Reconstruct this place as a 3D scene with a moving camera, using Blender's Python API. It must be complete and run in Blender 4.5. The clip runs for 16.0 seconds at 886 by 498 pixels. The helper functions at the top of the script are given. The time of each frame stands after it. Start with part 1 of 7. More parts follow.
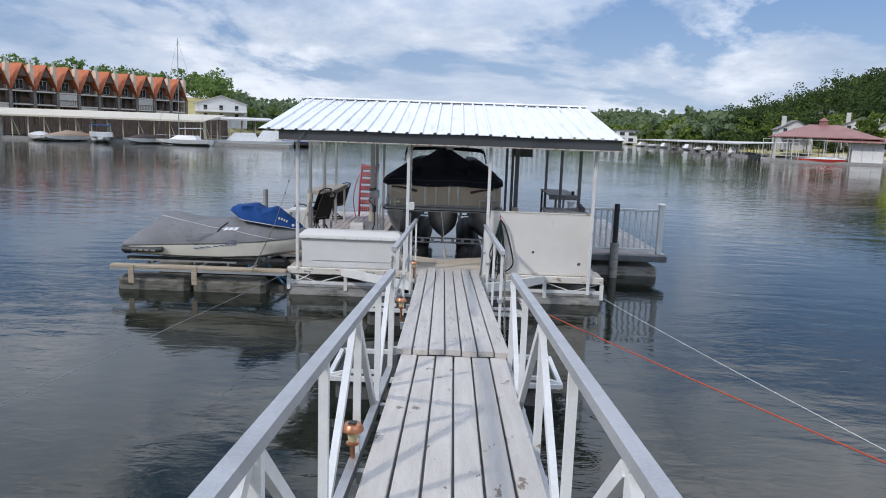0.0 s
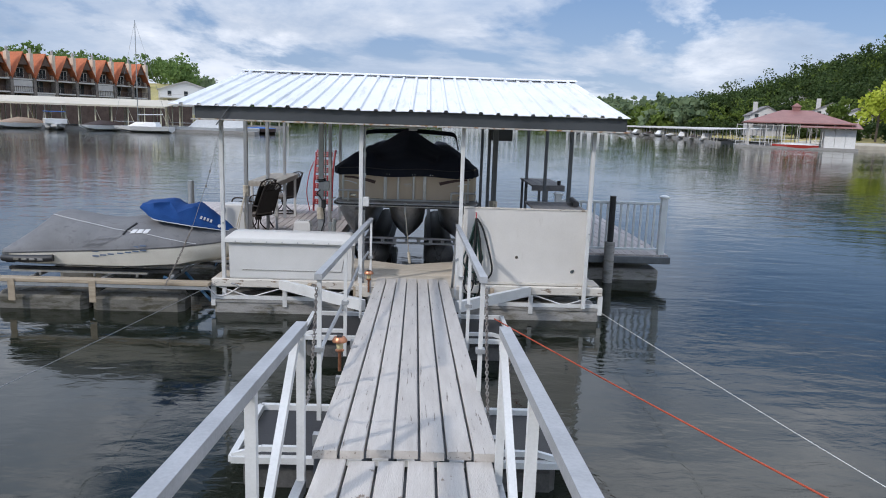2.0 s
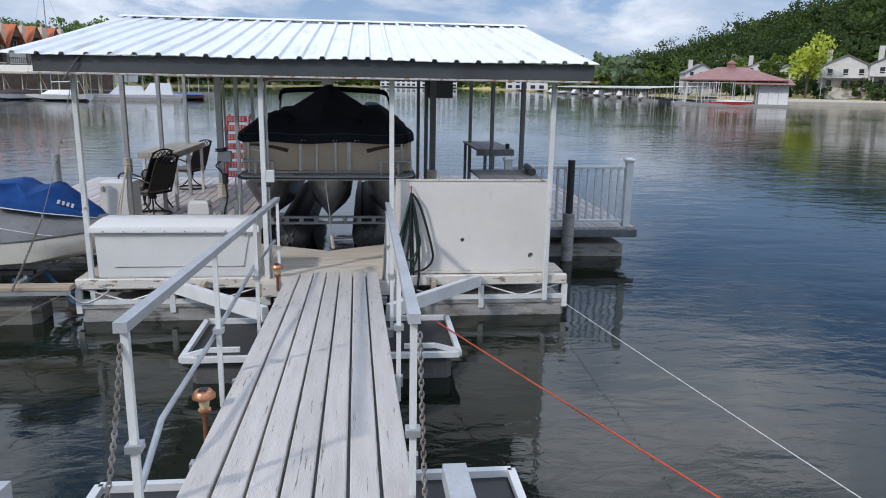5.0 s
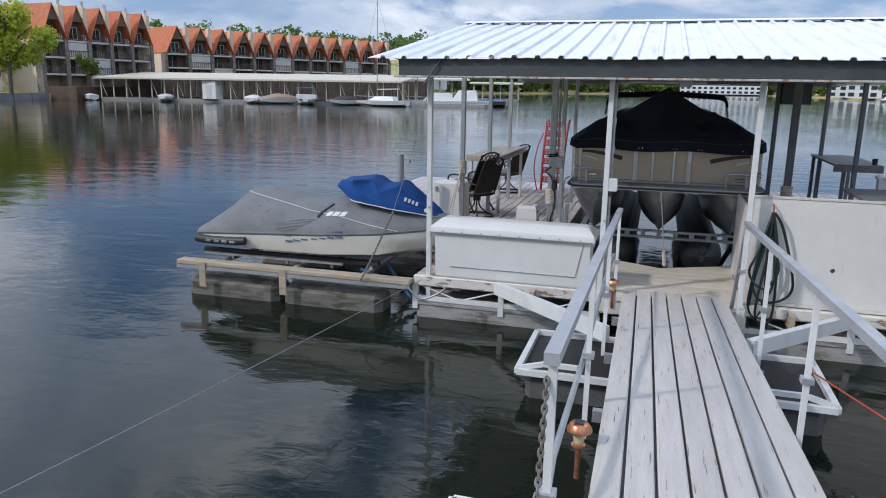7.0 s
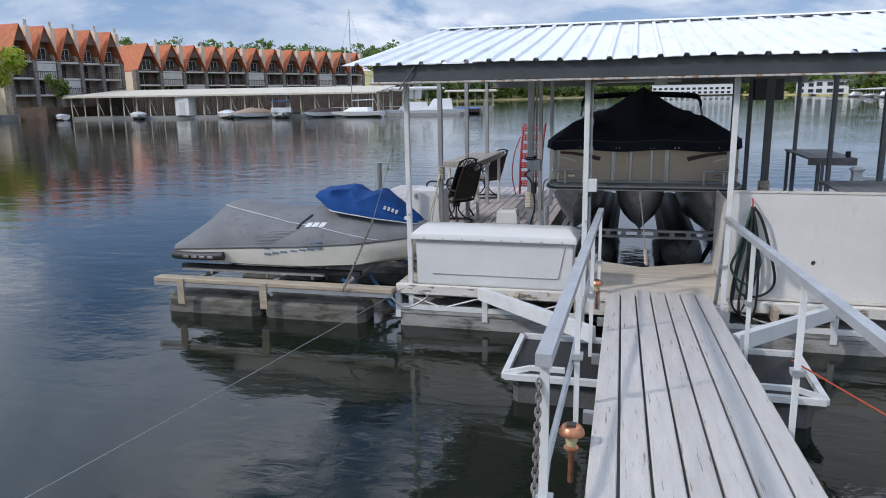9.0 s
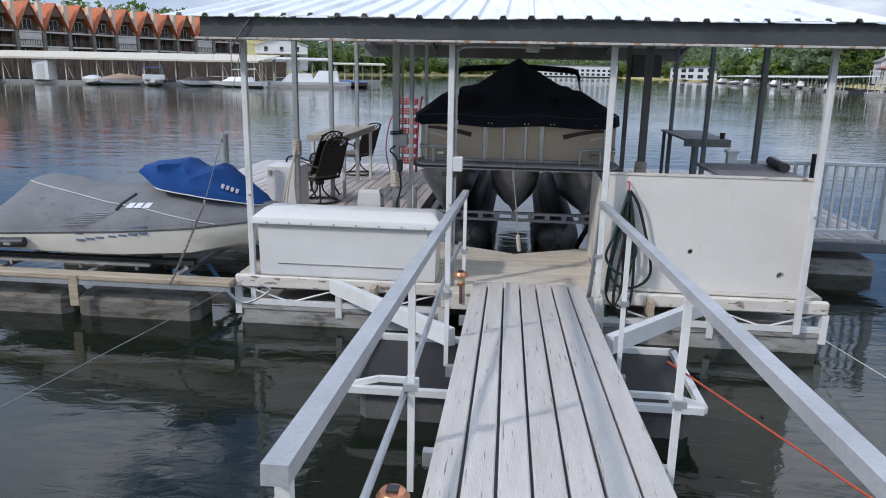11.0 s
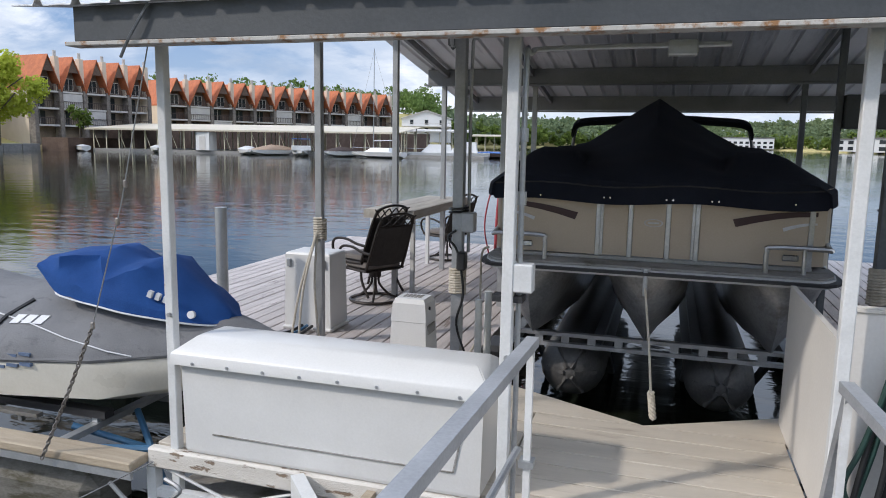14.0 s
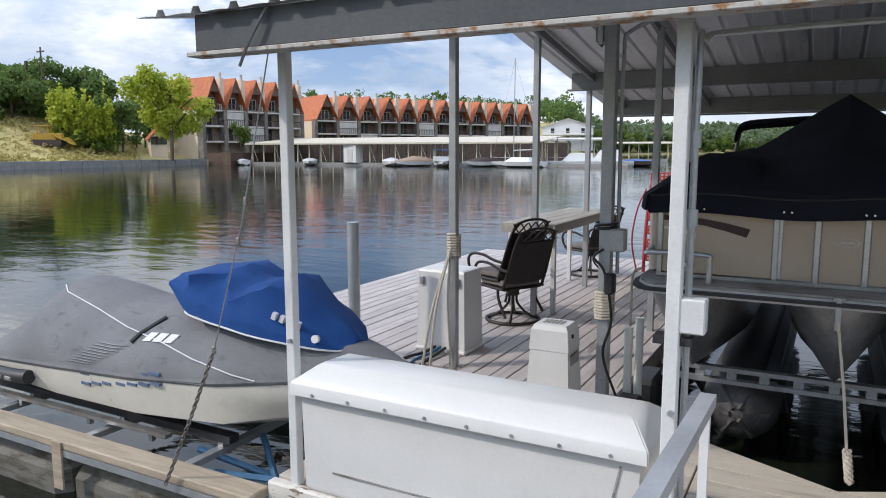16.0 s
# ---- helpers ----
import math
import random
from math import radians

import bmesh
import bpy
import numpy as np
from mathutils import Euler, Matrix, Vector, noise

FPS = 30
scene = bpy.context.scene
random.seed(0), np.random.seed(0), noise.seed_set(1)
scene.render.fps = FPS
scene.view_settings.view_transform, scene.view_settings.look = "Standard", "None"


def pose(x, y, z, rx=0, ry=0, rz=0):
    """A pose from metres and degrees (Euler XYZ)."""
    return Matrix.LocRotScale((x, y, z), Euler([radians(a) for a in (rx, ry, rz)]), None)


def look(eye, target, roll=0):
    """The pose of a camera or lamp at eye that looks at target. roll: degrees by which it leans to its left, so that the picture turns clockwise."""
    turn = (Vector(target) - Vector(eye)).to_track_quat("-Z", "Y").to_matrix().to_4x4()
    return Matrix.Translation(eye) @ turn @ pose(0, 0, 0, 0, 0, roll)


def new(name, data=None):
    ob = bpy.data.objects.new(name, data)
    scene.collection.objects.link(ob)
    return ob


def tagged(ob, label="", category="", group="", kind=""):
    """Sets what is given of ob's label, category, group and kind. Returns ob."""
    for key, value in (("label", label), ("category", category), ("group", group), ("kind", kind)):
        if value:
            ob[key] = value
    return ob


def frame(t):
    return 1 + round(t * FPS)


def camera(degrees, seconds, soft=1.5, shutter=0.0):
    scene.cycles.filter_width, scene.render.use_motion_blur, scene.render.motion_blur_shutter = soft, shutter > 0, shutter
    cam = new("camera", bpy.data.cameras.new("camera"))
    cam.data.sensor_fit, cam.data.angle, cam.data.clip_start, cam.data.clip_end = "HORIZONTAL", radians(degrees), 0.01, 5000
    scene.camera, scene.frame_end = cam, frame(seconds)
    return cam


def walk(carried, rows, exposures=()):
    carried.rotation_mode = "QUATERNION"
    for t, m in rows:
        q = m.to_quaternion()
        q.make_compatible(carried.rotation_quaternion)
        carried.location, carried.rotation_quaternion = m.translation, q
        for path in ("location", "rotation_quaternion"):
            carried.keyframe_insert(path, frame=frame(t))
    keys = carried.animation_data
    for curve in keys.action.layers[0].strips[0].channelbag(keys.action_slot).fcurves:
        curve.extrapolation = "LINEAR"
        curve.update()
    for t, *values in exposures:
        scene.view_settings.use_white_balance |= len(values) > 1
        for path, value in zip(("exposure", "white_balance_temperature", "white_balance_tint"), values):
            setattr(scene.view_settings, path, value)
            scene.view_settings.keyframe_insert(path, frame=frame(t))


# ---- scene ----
cam = camera(63.4, 16.0, 1.0)
PATH = [
    (0, (0.192, 0.461, 2.405), (0.169, 2.435, 2.084), 2.0),
    (0.5, (0.192, 1.086, 2.389), (0.149, 3.061, 2.073), 1.4),
    (1, (0.231, 1.653, 2.345), (0.175, 3.627, 2.031), 1.1),
    (1.5, (0.222, 2.289, 2.322), (0.198, 4.271, 2.063), 2.3),
    (2, (0.305, 2.859, 2.275), (0.358, 4.826, 1.922), 1.9),
    (2.5, (0.326, 3.511, 2.174), (0.469, 5.467, 1.781), 1.7),
    (3, (0.445, 4.036, 2.146), (0.64, 5.974, 1.69), 2.4),
    (3.2, (0.526, 4.165, 2.136), (0.774, 6.102, 1.701), 1.1),
    (5.3, (0.516, 4.845, 2.136), (0.706, 6.785, 1.689), 0.9),
    (5.5, (0.445, 4.881, 2.129), (0.59, 6.829, 1.7), 1.1),
    (6, (0.244, 5.089, 2.099), (0.109, 7.038, 1.672), 1.7),
    (6.5, (-0.012, 5.246, 2.066), (-0.374, 7.177, 1.691), 1.1),
    (7, (-0.1, 5.25, 2.08), (-0.653, 7.121, 1.641), 0.9),
    (7.5, (-0.118, 5.28, 2.063), (-0.642, 7.158, 1.618), 0.3),
    (8, (-0.125, 5.286, 2.059), (-0.669, 7.157, 1.608), 0.3),
    (8.2, (-0.13, 5.284, 2.064), (-0.681, 7.156, 1.625), -0.2),
    (10.3, (-0.086, 5.641, 2.014), (-0.474, 7.558, 1.599), 0.3),
    (10.5, (-0.02, 5.771, 2.026), (-0.425, 7.68, 1.588), 2.1),
    (11, (0.028, 6.284, 1.944), (-0.17, 8.215, 1.464), 1.1),
    (11.5, (0.089, 6.914, 1.855), (-0.009, 8.873, 1.463), 1.2),
    (12, (0.153, 7.496, 1.836), (0.075, 9.473, 1.543), 1.1),
    (12.5, (0.169, 8.058, 1.828), (0.132, 10.044, 1.59), 0.8),
    (13, (0.19, 8.618, 1.798), (0.204, 10.601, 1.535), 1.2),
    (13.5, (0.179, 9.165, 1.756), (0.065, 11.139, 1.455), 1.7),
    (14, (0.079, 9.534, 1.745), (-0.506, 11.423, 1.449), 1.0),
    (14.5, (-0.038, 9.867, 1.743), (-0.808, 11.696, 1.49), 0.9),
    (15, (-0.077, 9.967, 1.736), (-0.991, 11.726, 1.477), 1.0),
    (15.5, (-0.095, 9.997, 1.737), (-1.014, 11.747, 1.436), 0.8),
    (16, (-0.096, 9.989, 1.745), (-1.039, 11.731, 1.472), -0.1),
]
walk(cam, [(t, look(eye, target, roll)) for t, eye, target, roll in PATH], exposures=[(0.0, -0.18, 6200, 12), (8.0, -0.2, 6050, 12), (11.5, -0.1, 6100, 12), (13.0, -0.03, 6200, 12), (14.5, 0.08, 6350, 12), (16.0, 0.1, 6350, 12)])

# ---- world and sun ----
WATER = -0.5
SUN_AZ, SUN_EL = (-0.77, -0.638), radians(37)
world = bpy.data.worlds.new("sky_world")
scene.world = world
world.use_nodes = True


def nodes_of(tree):
    tree.nodes.clear()
    return tree.nodes, tree.links


def node(tree, kind, **values):
    n = tree.nodes.new(kind)
    for key, value in values.items():
        if key.startswith("i_"):
            n.inputs[key[2:].replace("_", " ")].default_value = value
        else:
            setattr(n, key, value)
    return n


def math_node(tree, op, a, b):
    n = node(tree, "ShaderNodeMath", operation=op)
    for i, v in ((0, a), (1, b)):
        if isinstance(v, (int, float)):
            n.inputs[i].default_value = v
        else:
            tree.links.new(v, n.inputs[i])
    return n.outputs[0]


def ramp(tree, fac, stops):
    n = node(tree, "ShaderNodeValToRGB")
    e = n.color_ramp.elements
    while len(e) < len(stops):
        e.new(0.5)
    for el, (p, c) in zip(e, stops):
        el.position = p
        el.color = (c, c, c, 1) if isinstance(c, (int, float)) else (*c, 1)
    tree.links.new(fac, n.inputs[0])
    return n.outputs[0]


def mix(tree, fac, a, b):
    n = node(tree, "ShaderNodeMix", data_type="RGBA")
    for i, v in ((0, fac), (6, a), (7, b)):
        if isinstance(v, (int, float)):
            n.inputs[i].default_value = v
        elif isinstance(v, tuple):
            n.inputs[i].default_value = (*v, 1)
        else:
            tree.links.new(v, n.inputs[i])
    return n.outputs[2]


wt = world.node_tree
wn, wl = nodes_of(wt)
sky = node(wt, "ShaderNodeTexSky", sky_type="NISHITA", sun_disc=False, sun_elevation=SUN_EL,
           sun_rotation=math.atan2(SUN_AZ[0], SUN_AZ[1]), altitude=200, air_density=1.0, dust_density=0.8)
tc = node(wt, "ShaderNodeTexCoord")
sep = node(wt, "ShaderNodeSeparateXYZ")
wl.new(tc.outputs["Generated"], sep.inputs[0])
up = math_node(wt, "ADD", math_node(wt, "MAXIMUM", sep.outputs[2], 0.0), 0.28)
flat = node(wt, "ShaderNodeCombineXYZ")
wl.new(math_node(wt, "DIVIDE", sep.outputs[0], up), flat.inputs[0])
wl.new(math_node(wt, "DIVIDE", sep.outputs[1], up), flat.inputs[1])
cloud = node(wt, "ShaderNodeTexNoise", i_Scale=0.85, i_Detail=10.0, i_Roughness=0.58, i_Distortion=0.3)
wl.new(flat.outputs[0], cloud.inputs["Vector"])
shade = node(wt, "ShaderNodeTexNoise", i_Scale=1.15, i_Detail=9.0, i_Roughness=0.62, i_Distortion=0.2)
off = node(wt, "ShaderNodeVectorMath", operation="ADD")
off.inputs[1].default_value = (4.7, 1.3, 2.0)
wl.new(flat.outputs[0], off.inputs[0])
wl.new(off.outputs[0], shade.inputs["Vector"])
cover = ramp(wt, cloud.outputs["Fac"], [(0.43, 0.0), (0.48, 0.75), (0.56, 1.0)])
tone = ramp(wt, shade.outputs["Fac"], [(0.33, (3.2, 4.2, 5.8)), (0.45, (5.4, 6.4, 7.9)), (0.53, (7.6, 8.2, 9.1)), (0.62, (12.0, 12.1, 12.3))])
# cloud brightness gain toward the zenith, added to lighten the water's reflections
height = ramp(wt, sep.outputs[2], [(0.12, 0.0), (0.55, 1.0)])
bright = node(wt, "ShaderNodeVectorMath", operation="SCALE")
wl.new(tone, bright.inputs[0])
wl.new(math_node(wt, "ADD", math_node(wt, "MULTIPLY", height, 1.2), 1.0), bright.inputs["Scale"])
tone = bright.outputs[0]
blue = mix(wt, 0.6, sky.outputs[0], (1.2, 3.0, 6.6))
bg = node(wt, "ShaderNodeBackground", i_Strength=0.1)
low = ramp(wt, sep.outputs[2], [(0.0, 0.60), (0.07, 0.28), (0.25, 0.0)])
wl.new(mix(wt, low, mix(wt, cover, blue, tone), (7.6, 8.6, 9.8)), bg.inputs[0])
wl.new(bg.outputs[0], node(wt, "ShaderNodeOutputWorld").inputs[0])

sun = new("sun", bpy.data.lights.new("sun", "SUN"))
sun.data.energy, sun.data.angle, sun.data.color = 2.35, radians(2.5), (1.0, 0.93, 0.83)
sun.matrix_world = look((0, 0, 0), (-SUN_AZ[0] * math.cos(SUN_EL), -SUN_AZ[1] * math.cos(SUN_EL), -math.sin(SUN_EL)))


# ---- materials ----
def surf(name, c1, c2, scale=6.0, rough=0.6, metal=0.0, bump=0.15, fine=60.0, stretch=(1, 1, 1), vary=0.0, spec=0.5,
         spots=None, spot_at=(0.6, 0.68), spot_scale=4.0, spot_stretch=None, coat=0.0):
    m = bpy.data.materials.new(name)
    m.use_nodes = True
    t = m.node_tree
    nodes_of(t)
    co = node(t, "ShaderNodeTexCoord")
    info = node(t, "ShaderNodeObjectInfo")
    mp = node(t, "ShaderNodeMapping", i_Scale=stretch)
    shift = node(t, "ShaderNodeVectorMath", operation="MULTIPLY_ADD")
    rnd = node(t, "ShaderNodeCombineXYZ")
    for i in range(3):
        t.links.new(info.outputs["Random"], rnd.inputs[i])
    shift.inputs[1].default_value = (37.0, 53.0, 71.0) if vary else (0, 0, 0)
    t.links.new(rnd.outputs[0], shift.inputs[0])
    t.links.new(co.outputs["Object"], shift.inputs[2])
    t.links.new(shift.outputs[0], mp.inputs[0])
    n1 = node(t, "ShaderNodeTexNoise", i_Scale=scale, i_Detail=4.0, i_Roughness=0.6)
    n2 = node(t, "ShaderNodeTexNoise", i_Scale=fine, i_Detail=3.0, i_Roughness=0.6)
    for n in (n1, n2):
        t.links.new(mp.outputs[0], n.inputs["Vector"])
    both = math_node(t, "ADD", math_node(t, "MULTIPLY", n1.outputs["Fac"], 0.65), math_node(t, "MULTIPLY", n2.outputs["Fac"], 0.35))
    col = mix(t, ramp(t, both, [(0.36, 0.0), (0.64, 1.0)]), c1, c2)
    rgh = math_node(t, "ADD", math_node(t, "MULTIPLY", n1.outputs["Fac"], 0.2), rough - 0.1)
    height = n2.outputs["Fac"]
    if spots:
        mp2 = node(t, "ShaderNodeMapping", i_Scale=spot_stretch or stretch)
        t.links.new(shift.outputs[0], mp2.inputs[0])
        n3 = node(t, "ShaderNodeTexNoise", i_Scale=spot_scale, i_Detail=6.0, i_Roughness=0.65)
        t.links.new(mp2.outputs[0], n3.inputs["Vector"])
        hit = ramp(t, n3.outputs["Fac"], [(spot_at[0], 0.0), (spot_at[1], 1.0)])
        col = mix(t, hit, col, spots)
        height = math_node(t, "SUBTRACT", height, math_node(t, "MULTIPLY", hit, 0.6))
    if vary:
        hsv = node(t, "ShaderNodeHueSaturation")
        t.links.new(math_node(t, "ADD", math_node(t, "MULTIPLY", info.outputs["Random"], vary), 1 - vary / 2), hsv.inputs["Value"])
        t.links.new(col, hsv.inputs["Color"])
        col = hsv.outputs[0]
    b = node(t, "ShaderNodeBsdfPrincipled", i_Metallic=metal)
    b.inputs["Specular IOR Level"].default_value = spec
    b.inputs["Coat Weight"].default_value = coat
    t.links.new(col, b.inputs["Base Color"])
    t.links.new(rgh, b.inputs["Roughness"])
    if bump:
        bp = node(t, "ShaderNodeBump", i_Strength=bump, i_Distance=0.01)
        t.links.new(height, bp.inputs["Height"])
        t.links.new(bp.outputs[0], b.inputs["Normal"])
    t.links.new(b.outputs[0], node(t, "ShaderNodeOutputMaterial").inputs[0])
    return m


def plain(name, c, rough=0.5, metal=0.0, bump=0.05):
    return surf(name, tuple(v * 0.9 for v in c), tuple(min(1, v * 1.08) for v in c), 5.0, rough, metal, bump)


PLANK_PAINT = surf("worn_white_planks", (0.47, 0.43, 0.39), (0.575, 0.535, 0.49), 3.0, 0.7, 0, 0.5, 40, (6, 0.6, 6), 0.12,
                   0.3, (0.20, 0.165, 0.135), (0.625, 0.66), 6.0, (12, 0.5, 12))
PLANK_WORN = surf("peeling_white_planks", (0.47, 0.43, 0.39), (0.575, 0.535, 0.49), 3.0, 0.7, 0, 0.5, 40, (6, 0.6, 6), 0.12,
                  0.3, (0.24, 0.19, 0.15), (0.63, 0.65), 3.0, (2.4, 1.1, 2.4))
DECK_GREY = surf("weathered_deck_boards", (0.38, 0.34, 0.32), (0.52, 0.47, 0.45), 3.0, 0.75, 0, 0.5, 40, (6, 0.6, 6), 0.2,
                 0.3, (0.22, 0.18, 0.16), (0.62, 0.68), 2.0, (3, 0.5, 3))
WALK_TAN = surf("tan_walkway_paint", (0.50, 0.45, 0.38), (0.58, 0.52, 0.44), 2.0, 0.7, 0, 0.4, 40, (0.6, 6, 6), 0.1,
                0.3, (0.40, 0.35, 0.29), (0.6, 0.68), 2.0, (0.6, 3, 3))
WHITE_METAL = surf("white_painted_steel", (0.56, 0.56, 0.55), (0.68, 0.68, 0.67), 4.0, 0.45, 0, 0.1, 80, (1, 1, 1), 0.05,
                   0.5, (0.30, 0.20, 0.13), (0.70, 0.74), 9.0)
GREY_STEEL = surf("galvanised_steel", (0.34, 0.35, 0.36), (0.46, 0.47, 0.48), 8.0, 0.45, 0.6, 0.1, 70, (1, 1, 1), 0.06)
RAIL_GREY = surf("dull_galvanised_rail", (0.32, 0.325, 0.335), (0.43, 0.435, 0.445), 5.0, 0.5, 0.25, 0.1, 80, (1, 1, 1), 0.05,
                 0.5, (0.20, 0.14, 0.10), (0.71, 0.75), 9.0)
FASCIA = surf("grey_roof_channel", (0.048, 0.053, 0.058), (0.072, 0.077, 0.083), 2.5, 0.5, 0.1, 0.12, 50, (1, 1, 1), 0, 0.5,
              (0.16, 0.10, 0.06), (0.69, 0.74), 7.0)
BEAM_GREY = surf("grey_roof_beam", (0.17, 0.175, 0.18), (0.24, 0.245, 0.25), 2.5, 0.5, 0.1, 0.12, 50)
RUST_LIP = surf("rusty_white_lip", (0.40, 0.385, 0.36), (0.52, 0.50, 0.47), 5.0, 0.7, 0, 0.3, 60, (1, 1, 1), 0, 0.3,
                (0.28, 0.15, 0.07), (0.50, 0.60), 11.0)
ROOF_TOP = surf("white_metal_roof", (0.70, 0.71, 0.72), (0.80, 0.81, 0.82), 1.2, 0.4, 0.15, 0.1, 30, (1, 1, 1), 0, 0.5,
                (0.55, 0.56, 0.57), (0.55, 0.70), 2.0, (4, 0.4, 1))
BOX_WHITE = surf("white_fibreglass", (0.60, 0.59, 0.57), (0.67, 0.66, 0.64), 2.0, 0.35, 0, 0.05, 90, (1, 1, 1), 0, 0.5,
                 (0.55, 0.53, 0.49), (0.66, 0.8), 3.0, (1, 1, 0.4), 0.1)
PANEL_PAINT = surf("off_white_wall_panel", (0.60, 0.57, 0.53), (0.68, 0.65, 0.61), 1.6, 0.55, 0, 0.06, 60, (1, 1, 1), 0, 0.4,
                   (0.52, 0.48, 0.43), (0.62, 0.75), 2.0, (2, 2, 0.5))
TRIM_WOOD = surf("peeling_white_timber", (0.56, 0.52, 0.46), (0.68, 0.64, 0.58), 4.0, 0.75, 0, 0.5, 50, (1, 4, 4), 0, 0.3,
                 (0.24, 0.18, 0.13), (0.58, 0.63), 6.0, (1, 3, 3))
# stained grey float with the shade under the walk beam put into its colour
FLOAT_SHADED = surf("shaded_stained_float", (0.10, 0.095, 0.08), (0.19, 0.18, 0.16), 3.0, 0.75, 0, 0.3, 40, (1, 1, 3), 0, 0.4,
                  (0.06, 0.055, 0.035), (0.50, 0.62), 3.0, (1, 1, 4))
RAW_WOOD = surf("grey_brown_timber", (0.30, 0.24, 0.17), (0.46, 0.38, 0.28), 4.0, 0.8, 0, 0.5, 60, (0.7, 6, 6), 0.1)
FLOAT_GREY = surf("stained_grey_float", (0.22, 0.21, 0.20), (0.36, 0.35, 0.33), 3.0, 0.7, 0, 0.3, 40, (1, 1, 3), 0, 0.4,
                  (0.12, 0.11, 0.08), (0.52, 0.66), 3.0, (1, 1, 4))
BLACK_PLASTIC = surf("black_plastic", (0.012, 0.012, 0.014), (0.03, 0.03, 0.032), 6.0, 0.5, 0, 0.15)
TANK_BLACK = surf("dusty_black_tank", (0.05, 0.05, 0.05), (0.13, 0.125, 0.12), 3.0, 0.55, 0, 0.15, 40)
DARK_STEEL = surf("dark_post_paint", (0.10, 0.11, 0.12), (0.16, 0.17, 0.18), 6.0, 0.5, 0.2, 0.1)
ALUMINIUM = surf("brushed_aluminium", (0.42, 0.42, 0.42), (0.60, 0.60, 0.60), 6.0, 0.35, 0.9, 0.1, 90, (1, 1, 1), 0.04)
PONTOON = surf("dull_aluminium_hull", (0.20, 0.205, 0.215), (0.38, 0.385, 0.395), 4.0, 0.34, 0.5, 0.15, 50, (1, 1, 1), 0, 0.5,
               (0.14, 0.12, 0.10), (0.55, 0.7), 3.0)
CHROME = plain("polished_steel", (0.62, 0.62, 0.62), 0.2, 1.0, 0.0)
BOAT_TAN = surf("tan_boat_panel", (0.46, 0.375, 0.28), (0.53, 0.44, 0.335), 2.0, 0.4, 0.1, 0.05, 80)
BOAT_STRIPE = plain("dark_red_stripe", (0.045, 0.015, 0.015), 0.4)
CREAM = plain("cream_moulding", (0.66, 0.62, 0.55), 0.5)
NAVY_CANVAS = surf("navy_canvas", (0.008, 0.010, 0.018), (0.018, 0.021, 0.032), 2.5, 0.9, 0, 0.35, 160, (1, 1, 1), 0, 0.2)
GREY_CANVAS = surf("grey_canvas", (0.145, 0.146, 0.152), (0.205, 0.205, 0.21), 3.0, 0.9, 0, 0.4, 140, (1, 1, 1), 0, 0.2,
                   (0.13, 0.13, 0.135), (0.56, 0.70), 4.0, (2, 6, 1))
BLUE_CANVAS = surf("royal_blue_canvas", (0.009, 0.045, 0.17), (0.02, 0.075, 0.25), 3.0, 0.85, 0, 0.4, 140, (1, 1, 1), 0, 0.2)
PIPING = plain("pale_piping", (0.62, 0.62, 0.63), 0.7)
HULL_CREAM = surf("cream_gelcoat", (0.56, 0.53, 0.46), (0.64, 0.61, 0.54), 3.0, 0.3, 0, 0.04, 60, (1, 1, 1), 0, 0.5, None, coat=0.3)
LETTER_BLUE = plain("slate_blue_decal", (0.10, 0.14, 0.22), 0.4)
CHAIR_METAL = surf("dark_bronze_cast_metal", (0.018, 0.014, 0.012), (0.045, 0.036, 0.03), 10.0, 0.45, 0.5, 0.2)
SLING = surf("dark_brown_sling", (0.022, 0.018, 0.016), (0.04, 0.034, 0.03), 10.0, 0.8, 0, 0.3, 150)
CUSHION = surf("taupe_cushion", (0.12, 0.105, 0.095), (0.18, 0.16, 0.145), 6.0, 0.9, 0, 0.3, 120)
TABLE_GREY = surf("weathered_grey_tabletop", (0.30, 0.27, 0.23), (0.46, 0.42, 0.36), 3.0, 0.75, 0, 0.4, 50, (5, 0.6, 5))
DARK_TABLE = surf("dark_grey_tabletop", (0.10, 0.10, 0.105), (0.17, 0.165, 0.165), 3.0, 0.7, 0, 0.3, 50, (5, 0.6, 5))
COPPER = surf("copper_cap", (0.40, 0.17, 0.09), (0.56, 0.26, 0.15), 14.0, 0.35, 0.8, 0.1)
LAMP_GLASS = plain("cream_lamp_glass", (0.55, 0.48, 0.28), 0.25)
ROPE = surf("twisted_rope", (0.48, 0.43, 0.35), (0.62, 0.57, 0.48), 40.0, 0.9, 0, 0.6, 180)
GREEN_HOSE = surf("dark_green_hose", (0.010, 0.035, 0.028), (0.02, 0.055, 0.045), 10.0, 0.45, 0, 0.1)
BLACK_HOSE = plain("black_hose", (0.015, 0.016, 0.017), 0.45)
RED_PAINT = surf("faded_red_plastic", (0.30, 0.03, 0.04), (0.42, 0.06, 0.07), 6.0, 0.5, 0, 0.1)
PALE_PINK = plain("pale_tread", (0.55, 0.40, 0.40), 0.6)
RED_ROPE = plain("orange_red_rope", (0.42, 0.07, 0.03), 0.8)
WIRE = plain("steel_wire_rope", (0.30, 0.30, 0.30), 0.5, 0.5)
CHAIN = surf("rusty_chain", (0.16, 0.13, 0.11), (0.36, 0.34, 0.32), 20.0, 0.5, 0.7, 0.1)
BLUE_PIPE = plain("blue_hydraulic_pipe", (0.04, 0.12, 0.22), 0.5)
PVC = plain("white_plastic_pipe", (0.66, 0.66, 0.62), 0.45)
